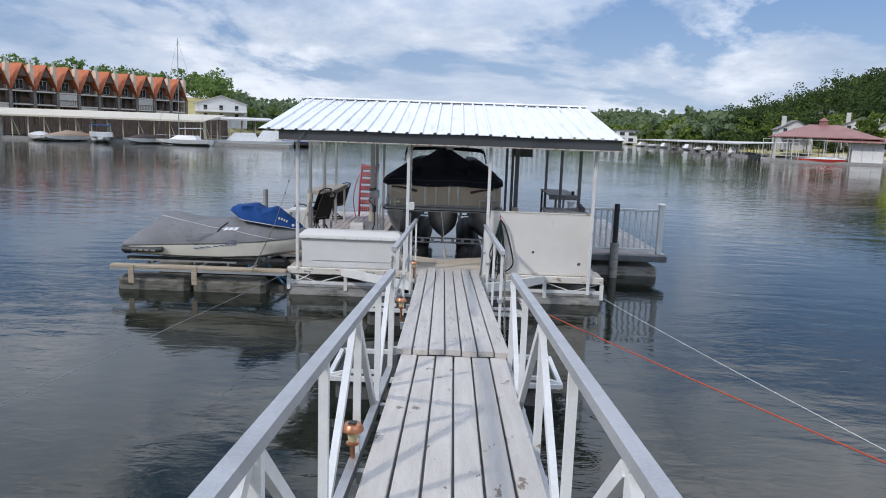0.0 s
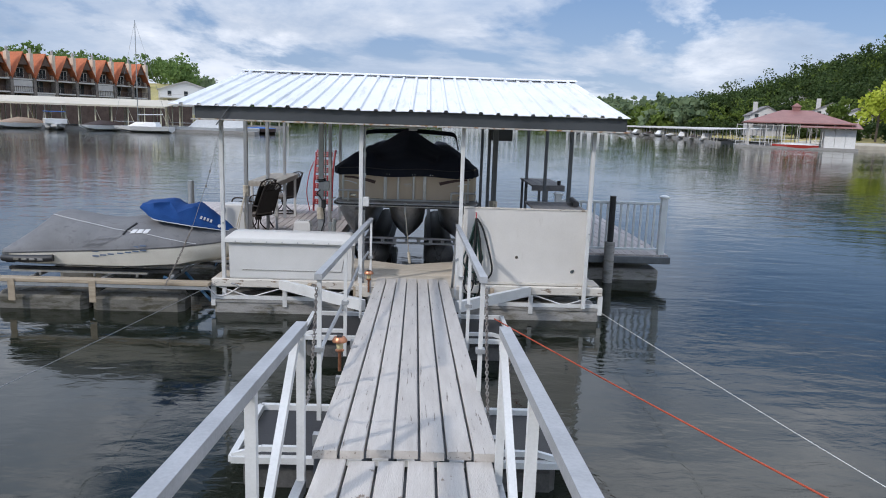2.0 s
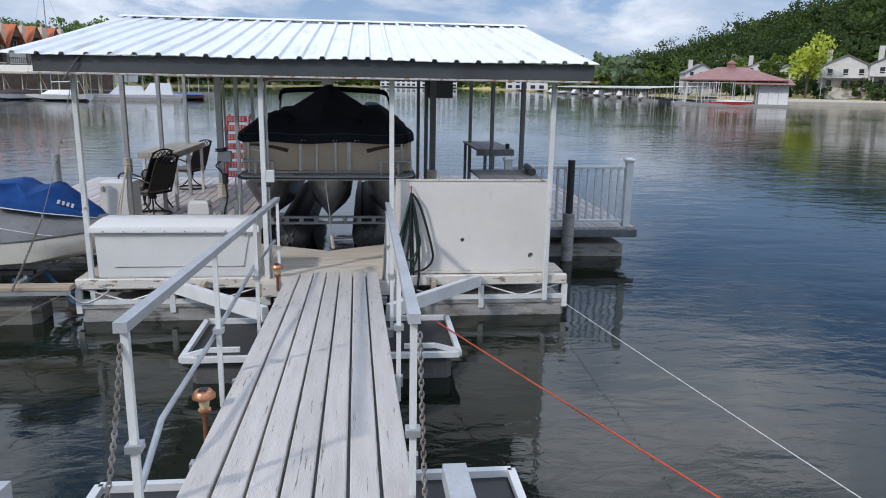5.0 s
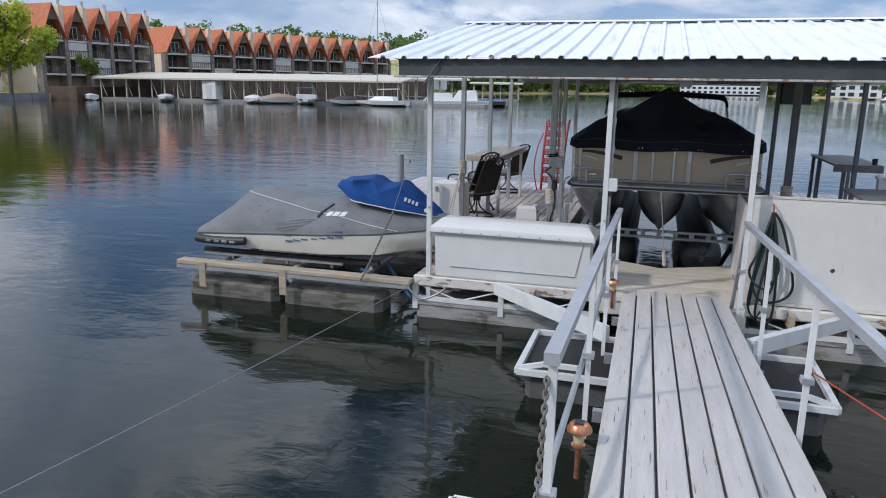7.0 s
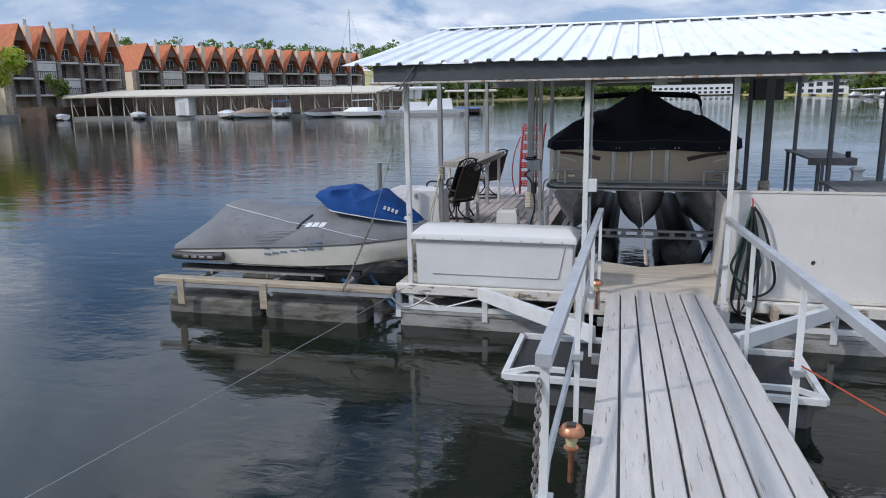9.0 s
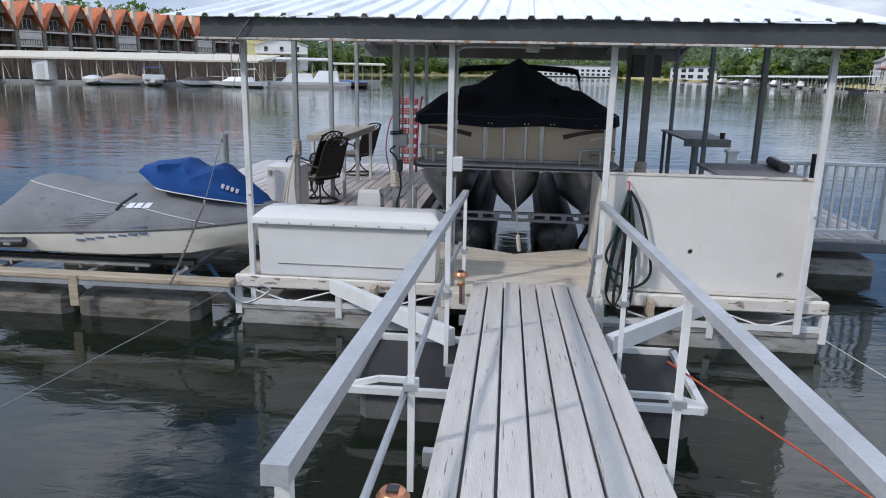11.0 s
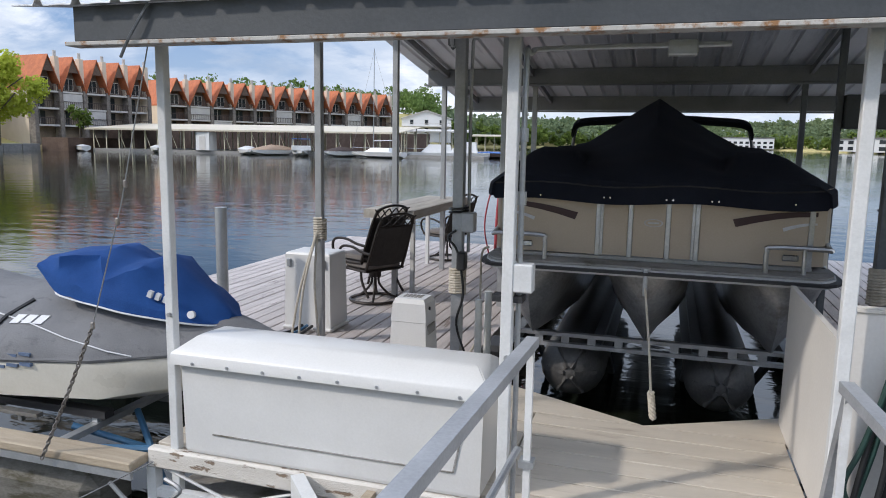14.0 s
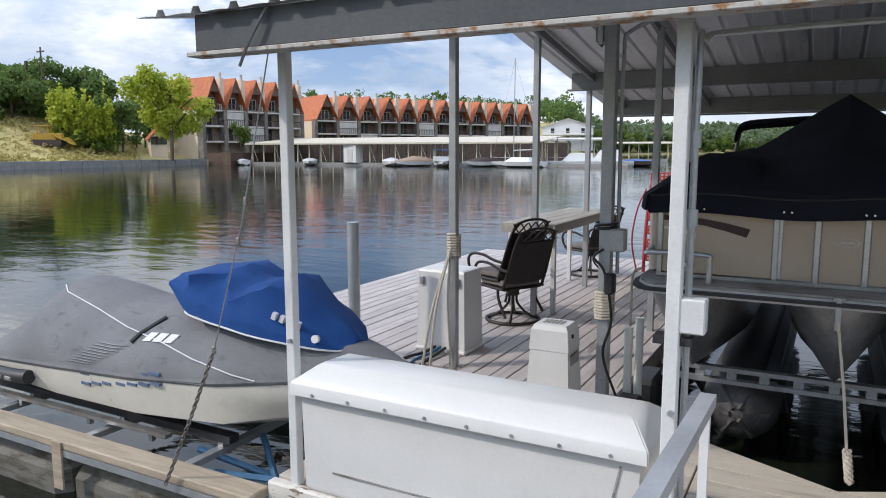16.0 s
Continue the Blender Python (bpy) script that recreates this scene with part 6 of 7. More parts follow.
# ---- terraced condominium rows ----
def condo_row(name, start, angle, units, w, depth, base, eave, peak, label, recess=None):
    g = thing(name, label, "building", "condominium rows")
    L = units * w
    part("end_wall", box(B(), 0, 0.4, 0.05, depth, base, eave), STUCCO, g, "sunlit cream stucco end wall")
    part("end_wall", box(B(), L - 0.4, L, 0.05, depth, base, eave), STUCCO, g)
    part("back_wall", box(B(), 0.4, L - 0.4, depth - 0.4, depth - 0.05, base, eave), STUCCO, g)
    floors = [eave, eave - 2.5, eave - 5.0]
    # balcony shade is put into the recess wall's darker colour
    part("rear_recess_wall", box(B(), 0.42, L - 0.42, 1.7, 1.9, base, eave - 0.05), recess or BALCONY_WALL, g, "recess wall coloured dark for the balcony shade")
    for z in floors:
        part("floor_slab", box(B(), 0.41, L - 0.41, -0.02, 1.69, z - 0.28, z, 0.02), SLAB_WHITE, g, "pale slab edge")
    for i in range(units + 1):
        x = i * w
        part("stone_pier", box(B(), x - 0.32, x + 0.32, -0.25, 1.2, base, eave + 0.2, 0.04), PIER_STONE, g, "rough stone pier")
        if i:
            ch = part("chimney", box(B(), x - 0.42, x + 0.30, 0.3, 1.3, eave, peak + 0.1, 0.03), STUCCO, g, "cream chimney stack")
            for dx in (-0.2, 0.1):
                part("flue", cyl(B(), (x + dx, 0.8, peak + 0.1), (x + dx, 0.8, peak + 1.0), 0.12, 8), SIDING, ch)
    for i in range(units):
        x0, x1, xm = i * w, (i + 1) * w, (i + 0.5) * w
        # roof: two steep slopes running back from the facade
        b = B()
        for sx, xe in ((-1, x0 - 0.05), (1, x1 + 0.05)):
            loft(b, [[(xm, y, peak), (xe, y, eave - 0.1), (xe, y, eave + 0.12), (xm, y, peak + 0.22)] for y in (-0.5, depth)])
        part("roof", b, ORANGE_TILE, g, "steep orange tiled gable roof")
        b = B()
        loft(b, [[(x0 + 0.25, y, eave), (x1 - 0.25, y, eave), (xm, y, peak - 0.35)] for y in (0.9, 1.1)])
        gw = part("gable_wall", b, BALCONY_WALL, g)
        b = B()
        loft(b, [[(xm - 0.95, y, peak - 2.2), (xm + 0.95, y, peak - 2.2), (xm, y, peak - 0.3)] for y in (-0.35, -0.2)])
        part("gable_board", b, BALCONY_WALL, g, "timber gable board")
        wn_ = part("window", box(B(), xm - 0.8, xm + 0.8, 0.84, 0.895, eave + 0.2, eave + 2.0), SLAB_WHITE, gw)
        for s in (-0.38, 0.38):
            part("pane", box(B(), xm + s - 0.33, xm + s + 0.33, 0.82, 0.838, eave + 0.28, eave + 1.92), WINDOW_GLASS, g)
        for k, z in enumerate(floors):
            rail_ = part("balcony_rail", box(B(), x0 + 0.34, x1 - 0.34, -0.12, -0.06, z + 0.92, z + 1.0), DARK_RAIL, g)
            for q in np.linspace(x0 + 0.45, x1 - 0.45, 10):
                part("baluster", box(B(), q - 0.03, q + 0.03, -0.11, -0.07, z + 0.002, z + 0.919), DARK_RAIL, rail_)
            if k:
                part("glass_door", box(B(), xm - 1.2, xm + 0.6, 1.62, 1.69, z + 0.01, z + 2.05), WINDOW_GLASS, g, "dark glass balcony door")
                part("door_frame", box(B(), xm - 0.32, xm - 0.26, 1.59, 1.615, z + 0.01, z + 2.05), SLAB_WHITE, g)
                if (i * 3 + k) % 4 == 0:
                    part("enclosure", box(B(), x0 + 0.4, x1 - 0.4, 0.02, 0.12, z + 0.05, z + 2.15), SIDING, g, "enclosed balcony front")
    g.matrix_world = pose(start[0], start[1], 0, 0, 0, angle)
    return g


condo_row("condominium_building", (-89.2, 122.7), 64.5, 12, 4.78, 12, -0.3, 7.6, 12.4, "row of condominiums with steep orange gable roofs and balconies")
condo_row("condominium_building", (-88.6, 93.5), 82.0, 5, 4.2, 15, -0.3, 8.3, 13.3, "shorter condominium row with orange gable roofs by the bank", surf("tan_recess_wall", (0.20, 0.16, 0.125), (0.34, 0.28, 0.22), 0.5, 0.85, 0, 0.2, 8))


# ---- covered marina docks ----
def covered_dock(name, p, q, depth, z0, z1, bays, roof_mat, post_mat, label, group="covered docks", thick=0.22, frame=True):
    ang = math.degrees(math.atan2(q[1] - p[1], q[0] - p[0]))
    L = math.hypot(q[0] - p[0], q[1] - p[1])
    g = thing(name, label, "dock", group)
    b = B()
    loft(b, [[(x, -0.6, z0), (x, depth, z1), (x, depth, z1 + 0.08), (x, -0.6, z0 + 0.08)] for x in (-0.8, L + 0.8)])
    part("roof", b, roof_mat, g)
    part("fascia", box(B(), -0.8, L + 0.8, -0.66, -0.61, z0 - 0.14, z0 + 0.09), roof_mat, g, "pale fascia board")
    for y in (0.0, depth * 0.5, depth):
        part("float_walk", box(B(), 0, L, y, y + 1.1, WATER - 0.15, WATER + 0.45), FLOAT_GREY, g)
    for i in range(bays + 1):
        x = L * i / bays
        for y in (0.3, depth * 0.5 + 0.3, depth):
            part("post", box(B(), x - 0.06, x + 0.06, y - 0.06, y + 0.06, WATER + 0.4, z0 + (z1 - z0) * y / depth), post_mat, g)
        if i % 2 == 0:
            part("finger_float", box(B(), x - 0.5, x + 0.5, 1.1, depth * 0.5, WATER - 0.15, WATER + 0.42), FLOAT_GREY, g)
            part("brace", beam(B(), (x, 0.3, z0 - 0.3), (x + 0.9, 0.3, WATER + 0.6), 0.05, 0.05), post_mat, g)
    g.matrix_world = pose(p[0], p[1], 0, 0, 0, ang)
    return g


covered_dock("covered_dock", (-80, 95.0), (-35.0, 100.0), 13, 2.75, 3.75, 22, MARINA_ROOF, MARINA_POST, "long covered marina dock with a beige roof and cream posts")
covered_dock("covered_dock", (-40, 116), (-30.5, 119), 10, 3.3, 3.7, 5, SLAB_WHITE, MARINA_POST, "small covered dock with a pale flat roof")
covered_dock("covered_dock", (-37, 150), (-28, 152), 9, 3.0, 3.3, 5, MARINA_ROOF, MARINA_POST, "distant covered dock with a flat beige roof")
for k in range(4):
    az0, az1 = 14.6 + 2.1 * k, 16.5 + 2.1 * k
    r0, r1 = 305 - 40 * k, 270 - 40 * k
    covered_dock("covered_dock", polar(az0, r0), polar(az1, r1), 10, 2.2, 2.7, 9, SLAB_WHITE if k % 2 else SIDING, SLAB_WHITE, "pale covered boat docks along the wooded shore", "far covered docks")
# shed on the marina
g = thing("dock_shed", "narrow white shed standing on the marina dock", "shed", at=(-62, 97, 0))
part("wall", box(B(), -63.6, -61.4, 96.6, 98.4, WATER + 0.45, 2.5, 0.02), BOAT_WHITE, g)
part("door", box(B(), -63.0, -62.0, 96.56, 96.59, WATER + 0.5, 1.9), SLAB_WHITE, g)

# red-roofed marina building
g = thing("boathouse", "open boathouse with a red-brown hip roof and a white end room", "boathouse")
b = B()
loft(b, [[(-1, -1, 3.6), (15.5, -1, 3.6), (15.5, 13, 3.6), (-1, 13, 3.6)], [(-1, -1, 3.75), (15.5, -1, 3.75), (15.5, 13, 3.75), (-1, 13, 3.75)], [(5, 5.6, 5.9), (9.5, 5.6, 5.9), (9.5, 6.4, 5.9), (5, 6.4, 5.9)]])
part("roof", b, RED_ROOF, g, "red-brown hip roof")
part("cupola", box(B(), 6.6, 7.8, 5.4, 6.6, 5.6, 6.5), RED_ROOF, g)
b = B()
loft(b, [[(6.4, 5.2, 6.5), (8.0, 5.2, 6.5), (8.0, 6.8, 6.5), (6.4, 6.8, 6.5)], [(7.15, 5.95, 7.1), (7.25, 5.95, 7.1), (7.25, 6.05, 7.1), (7.15, 6.05, 7.1)]])
part("cupola_roof", b, RED_ROOF, g)
part("deck", box(B(), -2, 16, -2, 13, WATER - 0.1, WATER + 0.4), FLOAT_GREY, g)
for x in np.linspace(0, 15, 7):
    for y in (-0.5, 6, 12.5):
        part("post", box(B(), x - 0.07, x + 0.07, y - 0.07, y + 0.07, WATER + 0.4, 3.6), SLAB_WHITE, g)
for x in (11.2, 12.7, 14.2):
    part("room_wall", box(B(), x, x + 1.46, -0.7, 5, WATER + 0.4, 2.9), BOAT_WHITE, g, "white end room wall")
b = B()
loft(b, [[(x, -2.2, 3.0), (x, 3, 3.9), (x, 3, 3.98), (x, -2.2, 3.08)] for x in (7.5, 16.3)])
part("lower_roof", b, RED_ROOF, g)
for z in (0.5, 1.0, 3.2):
    part("front_rail", box(B(), -2, 10.8, -1.3, -1.24, z, z + 0.07), SLAB_WHITE, g)
for x in np.linspace(-2, 10.8, 8):
    part("rail_post", box(B(), x - 0.05, x + 0.05, -1.32, -1.22, WATER + 0.4, 3.3), SIDING, g)
g.matrix_world = pose(54, 123, 0, 0, 0, -22)


# ---- boats at the marina ----
def small_boat(x, y, turn, length, beam_w, hull_mat, cover_mat, h, label, kind="cover"):
    g = thing("motor_boat", label, "boat", "marina boats")
    b = B()
    rings = []
    for s, k, zb in ((-0.5, 0.9, 0.0), (-0.2, 1.0, -0.05), (0.15, 0.95, -0.05), (0.36, 0.6, 0.1), (0.5, 0.06, 0.45)):
        hw = beam_w / 2 * k
        rings.append([(s * length, -hw, 0.62), (s * length, -hw * 0.85, 0.15 + zb), (s * length, 0, -0.1 + zb), (s * length, hw * 0.85, 0.15 + zb), (s * length, hw, 0.62)])
    part("hull", loft(b, rings), hull_mat, g)
    if kind == "cover":
        b = B()
        rings = []
        for s, k, z in ((-0.5, 0.85, 0.25), (-0.3, 1.0, 0.75), (0.0, 1.0, 1.0), (0.2, 0.9, 0.6), (0.48, 0.1, 0.06)):
            rings.append([(s * length, beam_w / 2 * k * math.cos(u), 0.6 + 0.5 * h * z * (0.8 * math.sin(u) + 0.2 * math.sin(u) ** 4)) for u in [math.pi * i / 8 for i in range(9)]])
        part("cover", loft(b, rings), cover_mat, g)
    elif kind == "pontoon":
        part("fence", box(B(), -length * 0.45, length * 0.4, -beam_w / 2, beam_w / 2, 0.63, 1.25, 0.05), hull_mat, g)
        part("canopy", box(B(), -length * 0.35, length * 0.2, -beam_w / 2, beam_w / 2, 2.1, 2.2, 0.05), cover_mat, g)
        for sx in (-0.33, 0.18):
            for sy in (-1, 1):
                part("canopy_pole", cyl(B(), (sx * length, sy * beam_w * 0.46, 1.25), (sx * length, sy * beam_w * 0.46, 2.1), 0.03, 6), ALUMINIUM, g)
    else:
        b = B()
        loft(b, [[(-0.28 * length, -beam_w * 0.36, 0.63), (0.22 * length, -beam_w * 0.32, 0.63), (0.22 * length, beam_w * 0.32, 0.63), (-0.28 * length, beam_w * 0.36, 0.63)],
                 [(-0.25 * length, -beam_w * 0.30, 0.63 + h), (0.08 * length, -beam_w * 0.26, 0.63 + h), (0.08 * length, beam_w * 0.26, 0.63 + h), (-0.25 * length, beam_w * 0.30, 0.63 + h)]])
        part("cabin", b, BOAT_WHITE, g)
        part("cabin_window", box(B(), -0.2 * length, 0.1 * length, -beam_w * 0.345, -beam_w * 0.335, 0.63 + h * 0.35, 0.63 + h * 0.75), WINDOW_GLASS, g)
        part("rail", tube(B(), [(0.1 * length, -beam_w * 0.45, 1.1), (0.35 * length, -beam_w * 0.3, 1.15), (0.5 * length, 0, 1.2), (0.35 * length, beam_w * 0.3, 1.15)], 0.03, 6), ALUMINIUM, g)
    g.matrix_world = pose(x, y, WATER + 0.12, 0, 0, turn)
    return g


small_boat(-55.5, 97.0, -50, 6, 2.3, BOAT_WHITE, PIPING, 1.0, "white motor boat under a pale cover at the marina")
small_boat(-52.0, 97.2, -130, 6.5, 2.5, BOAT_WHITE, BOAT_TANCOVER, 1.5, "motor boat under a tan cover at the marina")
small_boat(-47.5, 97.4, -60, 6.5, 2.5, BOAT_WHITE, BOAT_BLUE, 1.0, "blue-topped pontoon boat at the marina", "pontoon")
small_boat(-42.0, 98.0, -125, 5.5, 2.2, BOAT_WHITE, DARK_RAIL, 1.3, "small boat under a dark cover at the marina")
small_boat(-69.5, 96.2, -55, 6, 2.3, BOAT_WHITE, PIPING, 0.8, "white motor boat under a pale cover at the marina")
small_boat(-30.5, 103.5, 200, 8.5, 2.8, BOAT_WHITE, None, 1.1, "white cabin cruiser moored beside the marina", "cabin")
small_boat(-27.5, 107, 190, 7.5, 2.6, BOAT_WHITE, None, 1.5, "white cruiser with a flybridge at the dock end", "cabin")
small_boat(-24.5, 110, 185, 5, 2.0, DARK_RAIL, BOAT_BLUE, 0.5, "dark runabout at the end of the dock")
small_boat(-80.5, 93.5, 150, 3.6, 1.5, BOAT_WHITE, PIPING, 0.5, "small white runabout drawn up by the bank")
small_boat(60, 119.5, 158, 7, 2.4, BOAT_RED, BOAT_WHITE, 0.7, "red speedboat in the red-roofed boathouse")
for k in range(9):
    az, r = 14.8 + 0.9 * k, 296 - 16 * k
    x, y = polar(az, r)
    small_boat(x, y, 200 + 5 * k, 7, 2.6, BOAT_WHITE, (BOAT_BLUE, PIPING, YELLOW, DARK_RAIL)[k % 4], 1.1, "moored boat with a coloured cover at the far docks", "cover" if k % 2 else "cabin")
sail = small_boat(-36.4, 97.6, 178, 7.5, 2.5, BOAT_WHITE, None, 0.55, "white sailboat with a tall bare mast at the marina", "cabin")
part("mast", cyl(B(), (-37.0, 97.6, 0.5), (-36.9, 97.6, 13.4), 0.07, 8, 0.05), ALUMINIUM, sail)
part("boom", cyl(B(), (-37.0, 97.6, 1.7), (-33.8, 97.6, 1.8), 0.06, 8), PIPING, sail)
for p in ((-40.0, 97.6, 0.6), (-33.0, 97.6, 0.5)):
    part("stay", cyl(B(), p, (-36.9, 97.6, 13.2), 0.015, 5), WIRE, sail)
whole("dock_platform", box(B(), -38, -23, 101.5, 104, WATER - 0.1, WATER + 0.4), FLOAT_GREY, "low grey floating platform at the marina end", "dock")


# ---- houses ----
def house(x, y, z, turn, w, d, h, roof_h, wall_mat, roof_mat, label, chimney=True, floors=2):
    g = thing("house", label, "house", "lakeside houses")
    part("wall", box(B(), -w / 2, w / 2, 0, d, z - 2, z + h), wall_mat, g)
    b = B()
    loft(b, [[(-w / 2 - 0.4, y0, z + h - 0.15), (0, y0, z + h + roof_h), (w / 2 + 0.4, y0, z + h - 0.15), (w / 2 + 0.4, y0, z + h + 0.05), (0, y0, z + h + roof_h + 0.22), (-w / 2 - 0.4, y0, z + h + 0.05)] for y0 in (-0.4, d + 0.4)])
    part("roof", b, roof_mat, g)
    b = B()
    loft(b, [[(-w / 2, y0, z + h + 0.001), (w / 2, y0, z + h + 0.001), (0, y0, z + h + roof_h - 0.02)] for y0 in (0.02, 0.2)])
    part("gable", b, wall_mat, g)
    for k in range(floors):
        zz = z + 0.6 + k * h / floors
        for s in (-0.3, 0.0, 0.3):
            wn_ = part("window", box(B(), s * w - 0.55, s * w + 0.55, -0.05, -0.002, zz, zz + 1.4), SLAB_WHITE, g)
            part("pane", box(B(), s * w - 0.47, s * w + 0.47, -0.07, -0.052, zz + 0.08, zz + 1.32), WINDOW_GLASS, wn_)
    if chimney:
        part("chimney", box(B(), -w * 0.38, -w * 0.38 + 1.0, d * 0.2, d * 0.2 + 1.0, z + h * 0.5, z + h + roof_h + 1.2), wall_mat, g)
    if floors < 2:
        g.matrix_world = pose(x, y, 0, 0, 0, turn)
        return g
    for s in (-0.45, 0.45):
        part("deck_post", box(B(), s * w - 0.08, s * w + 0.08, -2.4, -2.24, z - 2.5, z + h * 0.5), SLAB_WHITE, g)
    part("deck", box(B(), -w / 2, w / 2, -2.5, -0.08, z + h * 0.5, z + h * 0.5 + 0.15), SLAB_WHITE, g)
    part("deck_rail", box(B(), -w / 2, w / 2, -2.5, -2.42, z + h * 0.5 + 0.9, z + h * 0.5 + 1.0), SLAB_WHITE, g)
    g.matrix_world = pose(x, y, 0, 0, 0, turn)
    return g


def hx(az, d):
    return 0.34 + d * math.sin(radians(az)), 4.6 + d * math.cos(radians(az))


house(*hx(25.3, 205), 3.0, -15, 8, 9, 3.2, 2.3, SIDING, SHINGLE, "pale gabled house with a tall chimney among the trees")
house(*hx(29.4, 208), 4.0, -25, 9, 9, 3.5, 2.2, SIDING, SHINGLE, "grey-beige house with twin chimneys above the boathouse")
house(*hx(31.0, 200), 3.2, -25, 7, 8, 3.0, 2.0, SLAB_WHITE, SHINGLE, "white house with porch decks on the slope")
house(*hx(34.6, 182), 2.6, -30, 10, 9, 4.8, 2.4, SLAB_WHITE, SHINGLE, "large white two-storey lakeside house with decks")
house(*hx(37.8, 178), 2.8, -32, 11, 10, 5.0, 2.6, SIDING, SHINGLE, "pale two-storey lakeside house with decks")
house(*hx(27.2, 250), 8.5, -20, 9, 9, 3.2, 2.2, SIDING, SHINGLE, "house half hidden high in the woods", False)
house(-66, 205, 3.5, 20, 14, 10, 4.6, 2.2, BOAT_WHITE, SLAB_WHITE, "white clubhouse with a white metal roof behind the marina", False)
house(-93.0, 88.5, 2.0, 60, 2.4, 2.6, 1.5, 1.7, STUCCO, ORANGE_TILE, "tiny cream hut with an orange tiled roof", False, 1)


def apartment_block(x, y, turn, w, h, label):
    g = thing("apartment_block", label, "building", "far apartment blocks")
    part("wall", box(B(), -w / 2, w / 2, 0, 12, 0, h), BOAT_WHITE, g)
    part("roof", box(B(), -w / 2 - 0.5, w / 2 + 0.5, -0.5, 12.5, h + 0.001, h + 0.5), SHINGLE, g)
    n = int(w / 4)
    for k in range(int(h / 3)):
        for i in range(n):
            xx = -w / 2 + (i + 0.5) * w / n
            part("window", box(B(), xx - 1.2, xx + 1.2, -0.06, -0.004, 0.7 + 3 * k, 2.4 + 3 * k), WINDOW_GLASS, g)
    g.matrix_world = pose(x, y, 0.3, 0, 0, turn)


apartment_block(*polar(4.2, 592), -4, 62, 8, "long white apartment block on the far shore")
apartment_block(*polar(14.2, 372), -14, 26, 6, "white apartment block on the far shore")
apartment_block(*polar(12.3, 425), -10, 18, 6, "white apartment block on the far shore")
g = thing("water_tower", "white ball-topped water tower above the trees", "water tower")
b = B()
loft(b, [[(r * math.cos(k * math.pi / 8), r * math.sin(k * math.pi / 8), z) for k in range(16)] for r, z in ((1.0, 0), (0.9, 16), (1.2, 18.5), (3.4, 19.6), (4.2, 21), (3.6, 22.6), (1.6, 23.6), (0.1, 23.8))])
part("tank", b, BOAT_WHITE, g, "", True)
tx, ty = polar(18.0, 470)
g.matrix_world = pose(tx, ty, ground_z(tx, ty) - 14, 0, 0, 0)

# ---- bank: retaining wall, loader, pole ----
g = thing("retaining_wall", "grey block retaining wall along the grassy bank", "wall", kind="structure")
for k in range(18):
    y = 38 + 3.0 * k
    x = -86.6 - 0.5 * math.sin(k * 0.2)
    part("wall_block", box(B(), x - 0.5, x, y, y + 2.96, WATER - 0.3, 0.45 + 0.01 * (k % 3), 0.03), STONE_WALL, g)
g = thing("track_loader", "yellow tracked loader parked on the grassy bank", "loader")
for sy in (-1, 1):
    b = B()
    loft(b, [[(1.55 * (1 if math.cos(u) > 0.01 else -1) + 0.45 * math.cos(u), y, 0.45 + 0.45 * math.sin(u)) for u in [2 * math.pi * k / 16 for k in range(16)]] for y in (sy * 0.75, sy * 1.2)])
    part("track", b, DARK_RAIL, g, "dark steel track")
part("body", box(B(), -1.9, 1.2, -0.72, 0.72, 0.6, 1.7, 0.08), YELLOW, g)
part("hood", box(B(), 0.3, 1.9, -0.6, 0.6, 1.0, 1.8, 0.08), YELLOW, g)
for sx in (-1.2, 0.2):
    for sy in (-1, 1):
        part("cab_post", box(B(), sx - 0.06, sx + 0.06, sy * 0.62 - 0.06, sy * 0.62 + 0.06, 1.701, 2.75), YELLOW, g)
part("cab_roof", box(B(), -1.45, 0.45, -0.8, 0.8, 2.751, 2.88, 0.03), YELLOW, g)
b = B()
loft(b, [[(2.2, y, 0.9), (3.3, y, 0.15), (3.4, y, 0.2), (2.5, y, 1.2)] for y in (-1.2, 1.2)])
part("bucket", b, YELLOW, g)
for sy in (-1, 1):
    part("loader_arm", beam(B(), (0.6, sy * 0.95, 1.7), (2.4, sy * 0.95, 0.8), 0.15, 0.22), YELLOW, g)
lx, ly = -0.16 + 116 * math.sin(radians(-56.9)), 9.93 + 116 * math.cos(radians(-56.9))
g.matrix_world = pose(lx, ly, ground_z(lx, ly) - 0.05, 0, 0, 40)
px, py = -0.16 + 132 * math.sin(radians(-57.0)), 9.93 + 132 * math.cos(radians(-57.0))
pz = ground_z(px, py)
g = thing("utility_pole", "wooden utility pole with a crossarm on the hill", "pole", at=(px, py, pz))
part("pole", cyl(B(), (px, py, pz - 0.5), (px, py, pz + 10), 0.16, 8, 0.12), BARK, g)
part("crossarm", box(B(), px - 0.9, px + 0.9, py - 0.08, py + 0.08, pz + 9.2, pz + 9.4), BARK, g)
whole("terrace", box(B(), -86.2, -81.5, 92, 116, WATER - 0.3, 1.4), BALCONY_WALL, "dark timber waterfront terrace below the condominiums", "terrace", kind="structure")
# shore wall made tall and dark to supply the shade under the marina roof
g = thing("marina_shade_wall", "dark shore wall behind the marina, raised to stand in for the shade under its roof", "wall", kind="structure")
for k in range(-3, 16):
    part("wall_section", beam(B(), (-79 + 1.62 * k, 113 + 3.5 * k, 0.6), (-79 + 1.62 * (k + 1), 113 + 3.5 * (k + 1), 0.6), 0.5, 5.4 + 0.2 * (k % 2)), BALCONY_WALL, g)
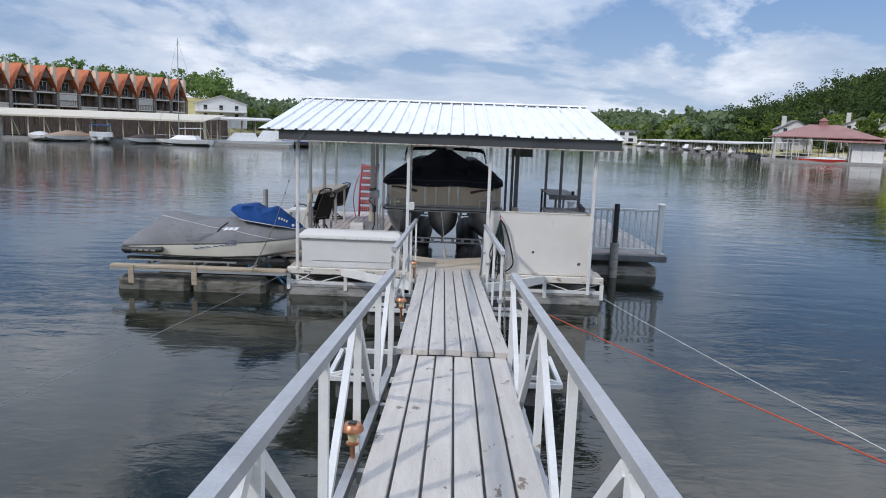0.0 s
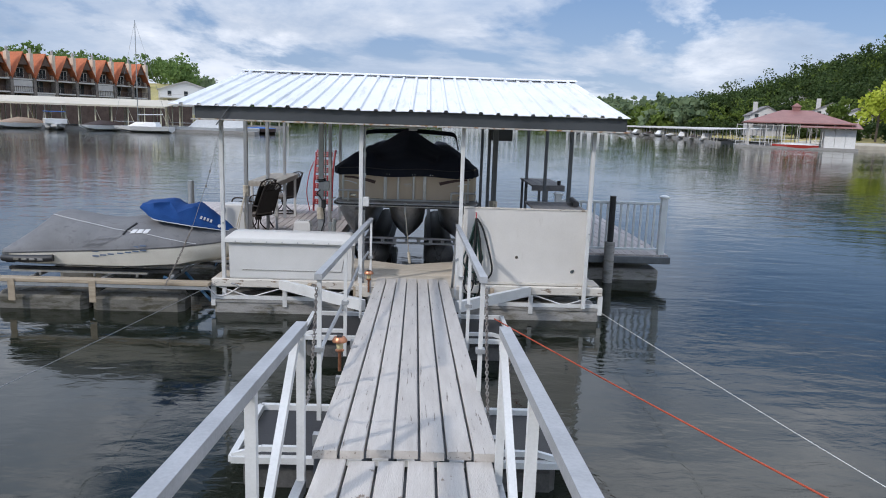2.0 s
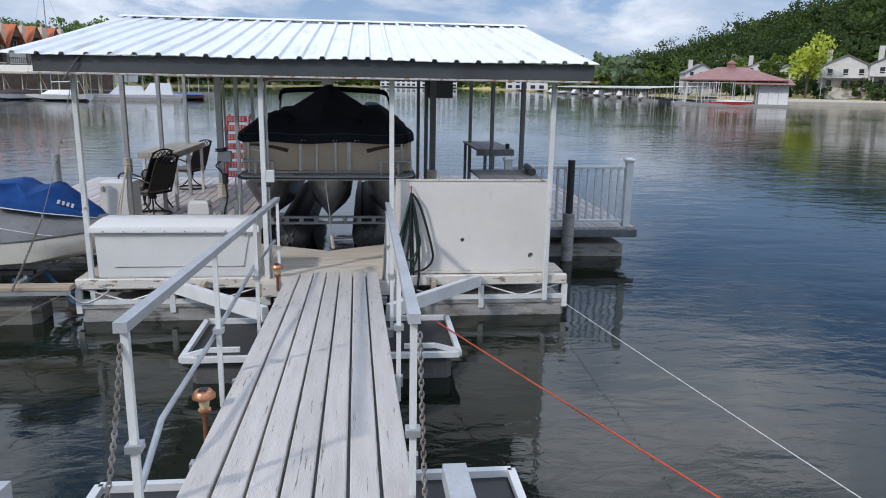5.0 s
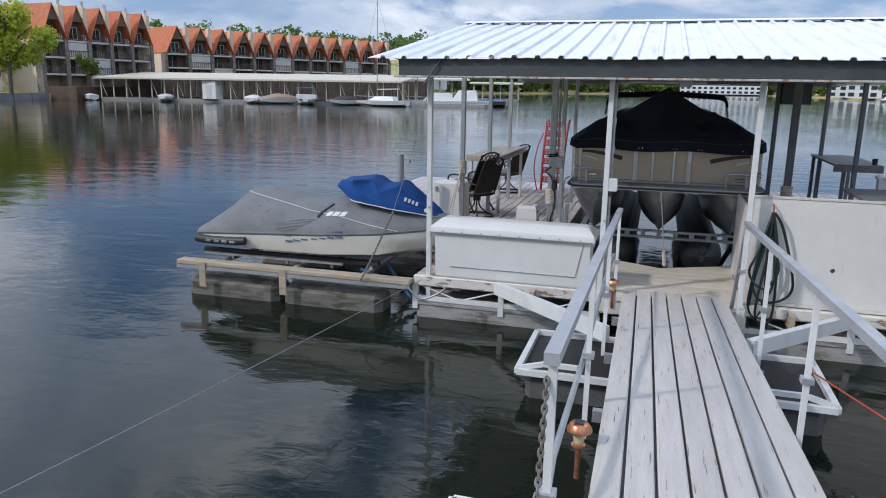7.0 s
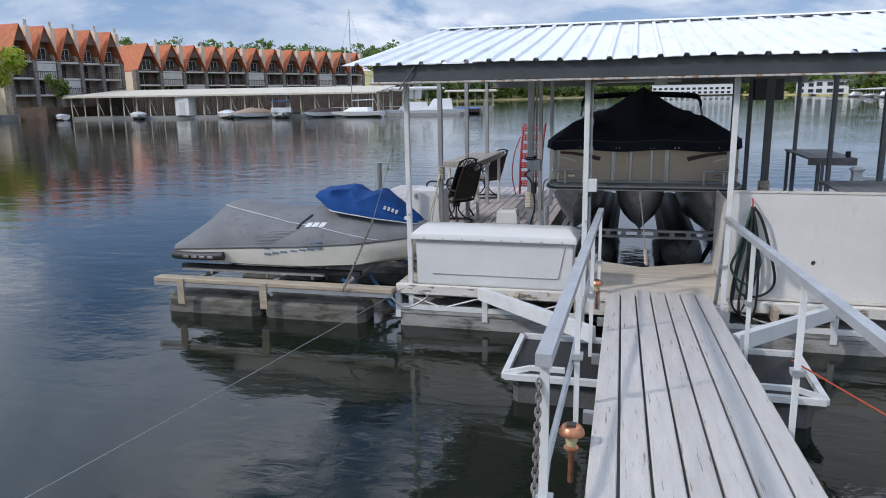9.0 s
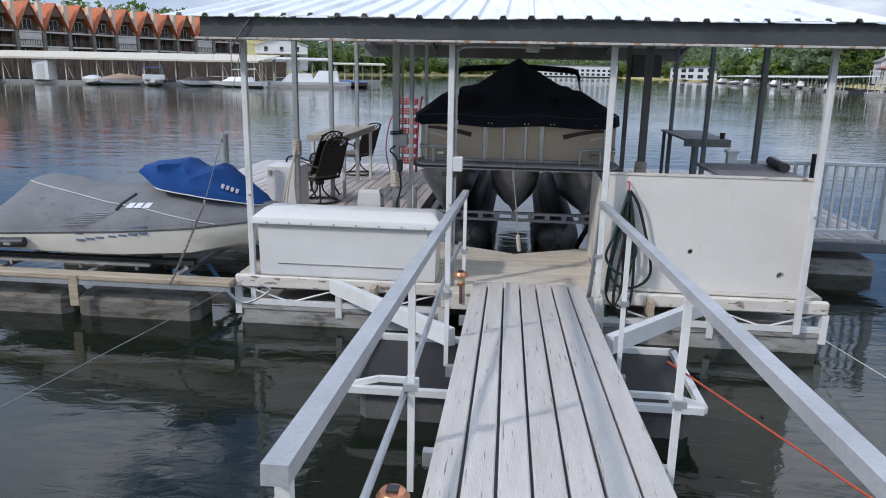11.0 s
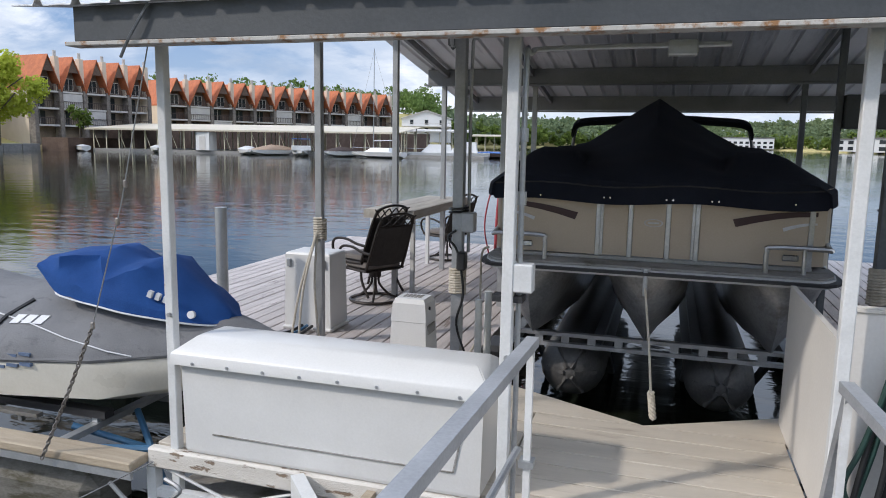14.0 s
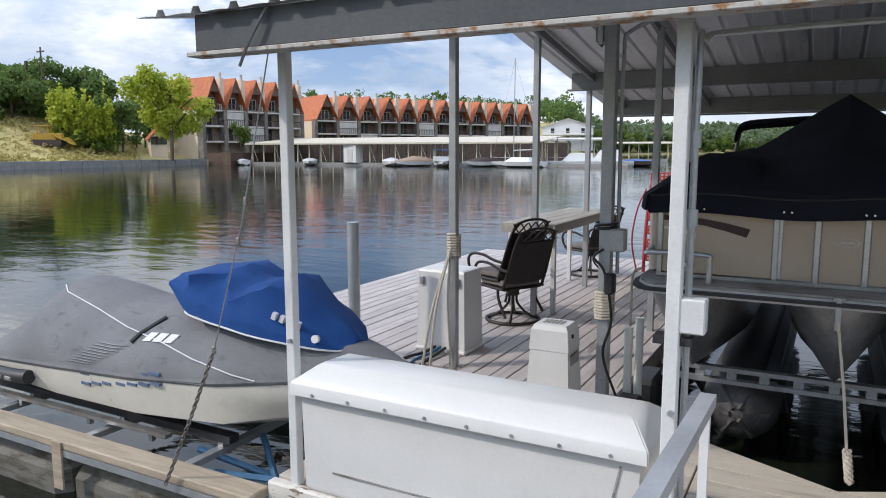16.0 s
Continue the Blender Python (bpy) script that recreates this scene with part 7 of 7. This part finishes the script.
whole("gravel_beach", box(B(), 76, 100, 132, 150, WATER - 0.5, 0.5, 0.3), surf("pale_gravel", (0.40, 0.36, 0.29), (0.52, 0.47, 0.38), 0.5, 0.95, 0, 0.4, 6), "pale gravel boat ramp on the far bank", "ground", kind="structure")


# ---- planks, one by one ----
def plank_mesh(length, width, thick, seed, mat):
    rnd = random.Random(seed)
    b = B()
    n = 6
    rings = []
    for i in range(n + 1):
        y = -length / 2 + length * i / n
        w = width / 2 + rnd.uniform(-0.0015, 0.001)
        z = rnd.uniform(-0.001, 0.001)
        rings.append([(-w, y, -thick), (w, y, -thick), (w, y, -0.004 + z), (w - 0.006, y, z), (-w + 0.006, y, z), (-w, y, -0.004 + z)])
    return mesh_of("plank", loft(b, rings), mat)


for g, y0, y1, c0, c1, width, count, top in PLANKS_LAST:
    drop = top(y0) - top(y1)
    length = math.hypot(y1 - y0, drop)
    tilt = -math.degrees(math.atan2(drop, y1 - y0))
    yaw = math.degrees(math.atan2(c0 - c1, y1 - y0))
    w = width / count
    kinds = [plank_mesh(length, w - 0.015, 0.045, k, PLANK_WORN if count == 6 else PLANK_PAINT) for k in range(3)]
    for i in range(count):
        ob = new("plank", kinds[i % 3])
        ob.matrix_world = pose((c0 + c1) / 2 + w * (i + 0.5) - width / 2, (y0 + y1) / 2 + random.uniform(-0.012, 0.012), (top(y0) + top(y1)) / 2 + random.uniform(-0.003, 0.003), tilt, 0, yaw)
        ob.parent = g
        ob.matrix_parent_inverse = g.matrix_world.inverted()


def board_mesh(length, width, mat, along_y):
    b = B()
    if along_y:
        box(b, -width / 2, width / 2, -length / 2, length / 2, -0.032, 0, 0.003)
    else:
        box(b, -length / 2, length / 2, -width / 2, width / 2, -0.032, 0, 0.003)
    return mesh_of("board", b, mat)


def deck_boards(x0, x1, y0, y1, along_y, mat, pitch=0.146):
    span, length = ((x1 - x0), (y1 - y0)) if along_y else ((y1 - y0), (x1 - x0))
    n = max(1, round(span / pitch))
    w = span / n
    me = board_mesh(length, w - 0.012, mat, along_y)
    for i in range(n):
        ob = new("board", me)
        c = (i + 0.5) * w
        ob.location = ((x0 + c if along_y else (x0 + x1) / 2), ((y0 + y1) / 2 if along_y else y0 + c), random.uniform(-0.002, 0.002))
        ob.parent = dock
        ob.matrix_parent_inverse = dock.matrix_world.inverted()


deck_boards(-5.45, -2.64, 14.98, 21.5, True, DECK_GREY)
deck_boards(-2.64, -1.36, 13.30, 21.5, True, DECK_GREY)
deck_boards(1.38, 2.8, 13.30, 22.0, True, DECK_GREY)
deck_boards(2.8, 4.74, 15.55, 22.0, True, DECK_GREY)
deck_boards(-2.64, -0.66, 12.805, 13.28, False, WALK_TAN)
deck_boards(-0.65, 0.84, 12.53, 14.02, False, WALK_TAN, 0.19)
deck_boards(0.845, 2.84, 12.86, 13.28, False, WALK_TAN)
deck_boards(-1.345, -0.66, 13.30, 14.02, False, WALK_TAN, 0.19)
deck_boards(0.90, 1.365, 13.30, 14.02, False, WALK_TAN, 0.19)
for sx in (-1, 1):
    b = B()
    tri = [(0.03, 14.025), (sx * 1.355, 14.025), (sx * 1.355, 14.70)]
    loft(b, [[(x, y, z) for x, y in tri] for z in (-0.035, -0.001)])
    part("notch_board", b, WALK_TAN, dock, "tan painted plywood corner of the slip")
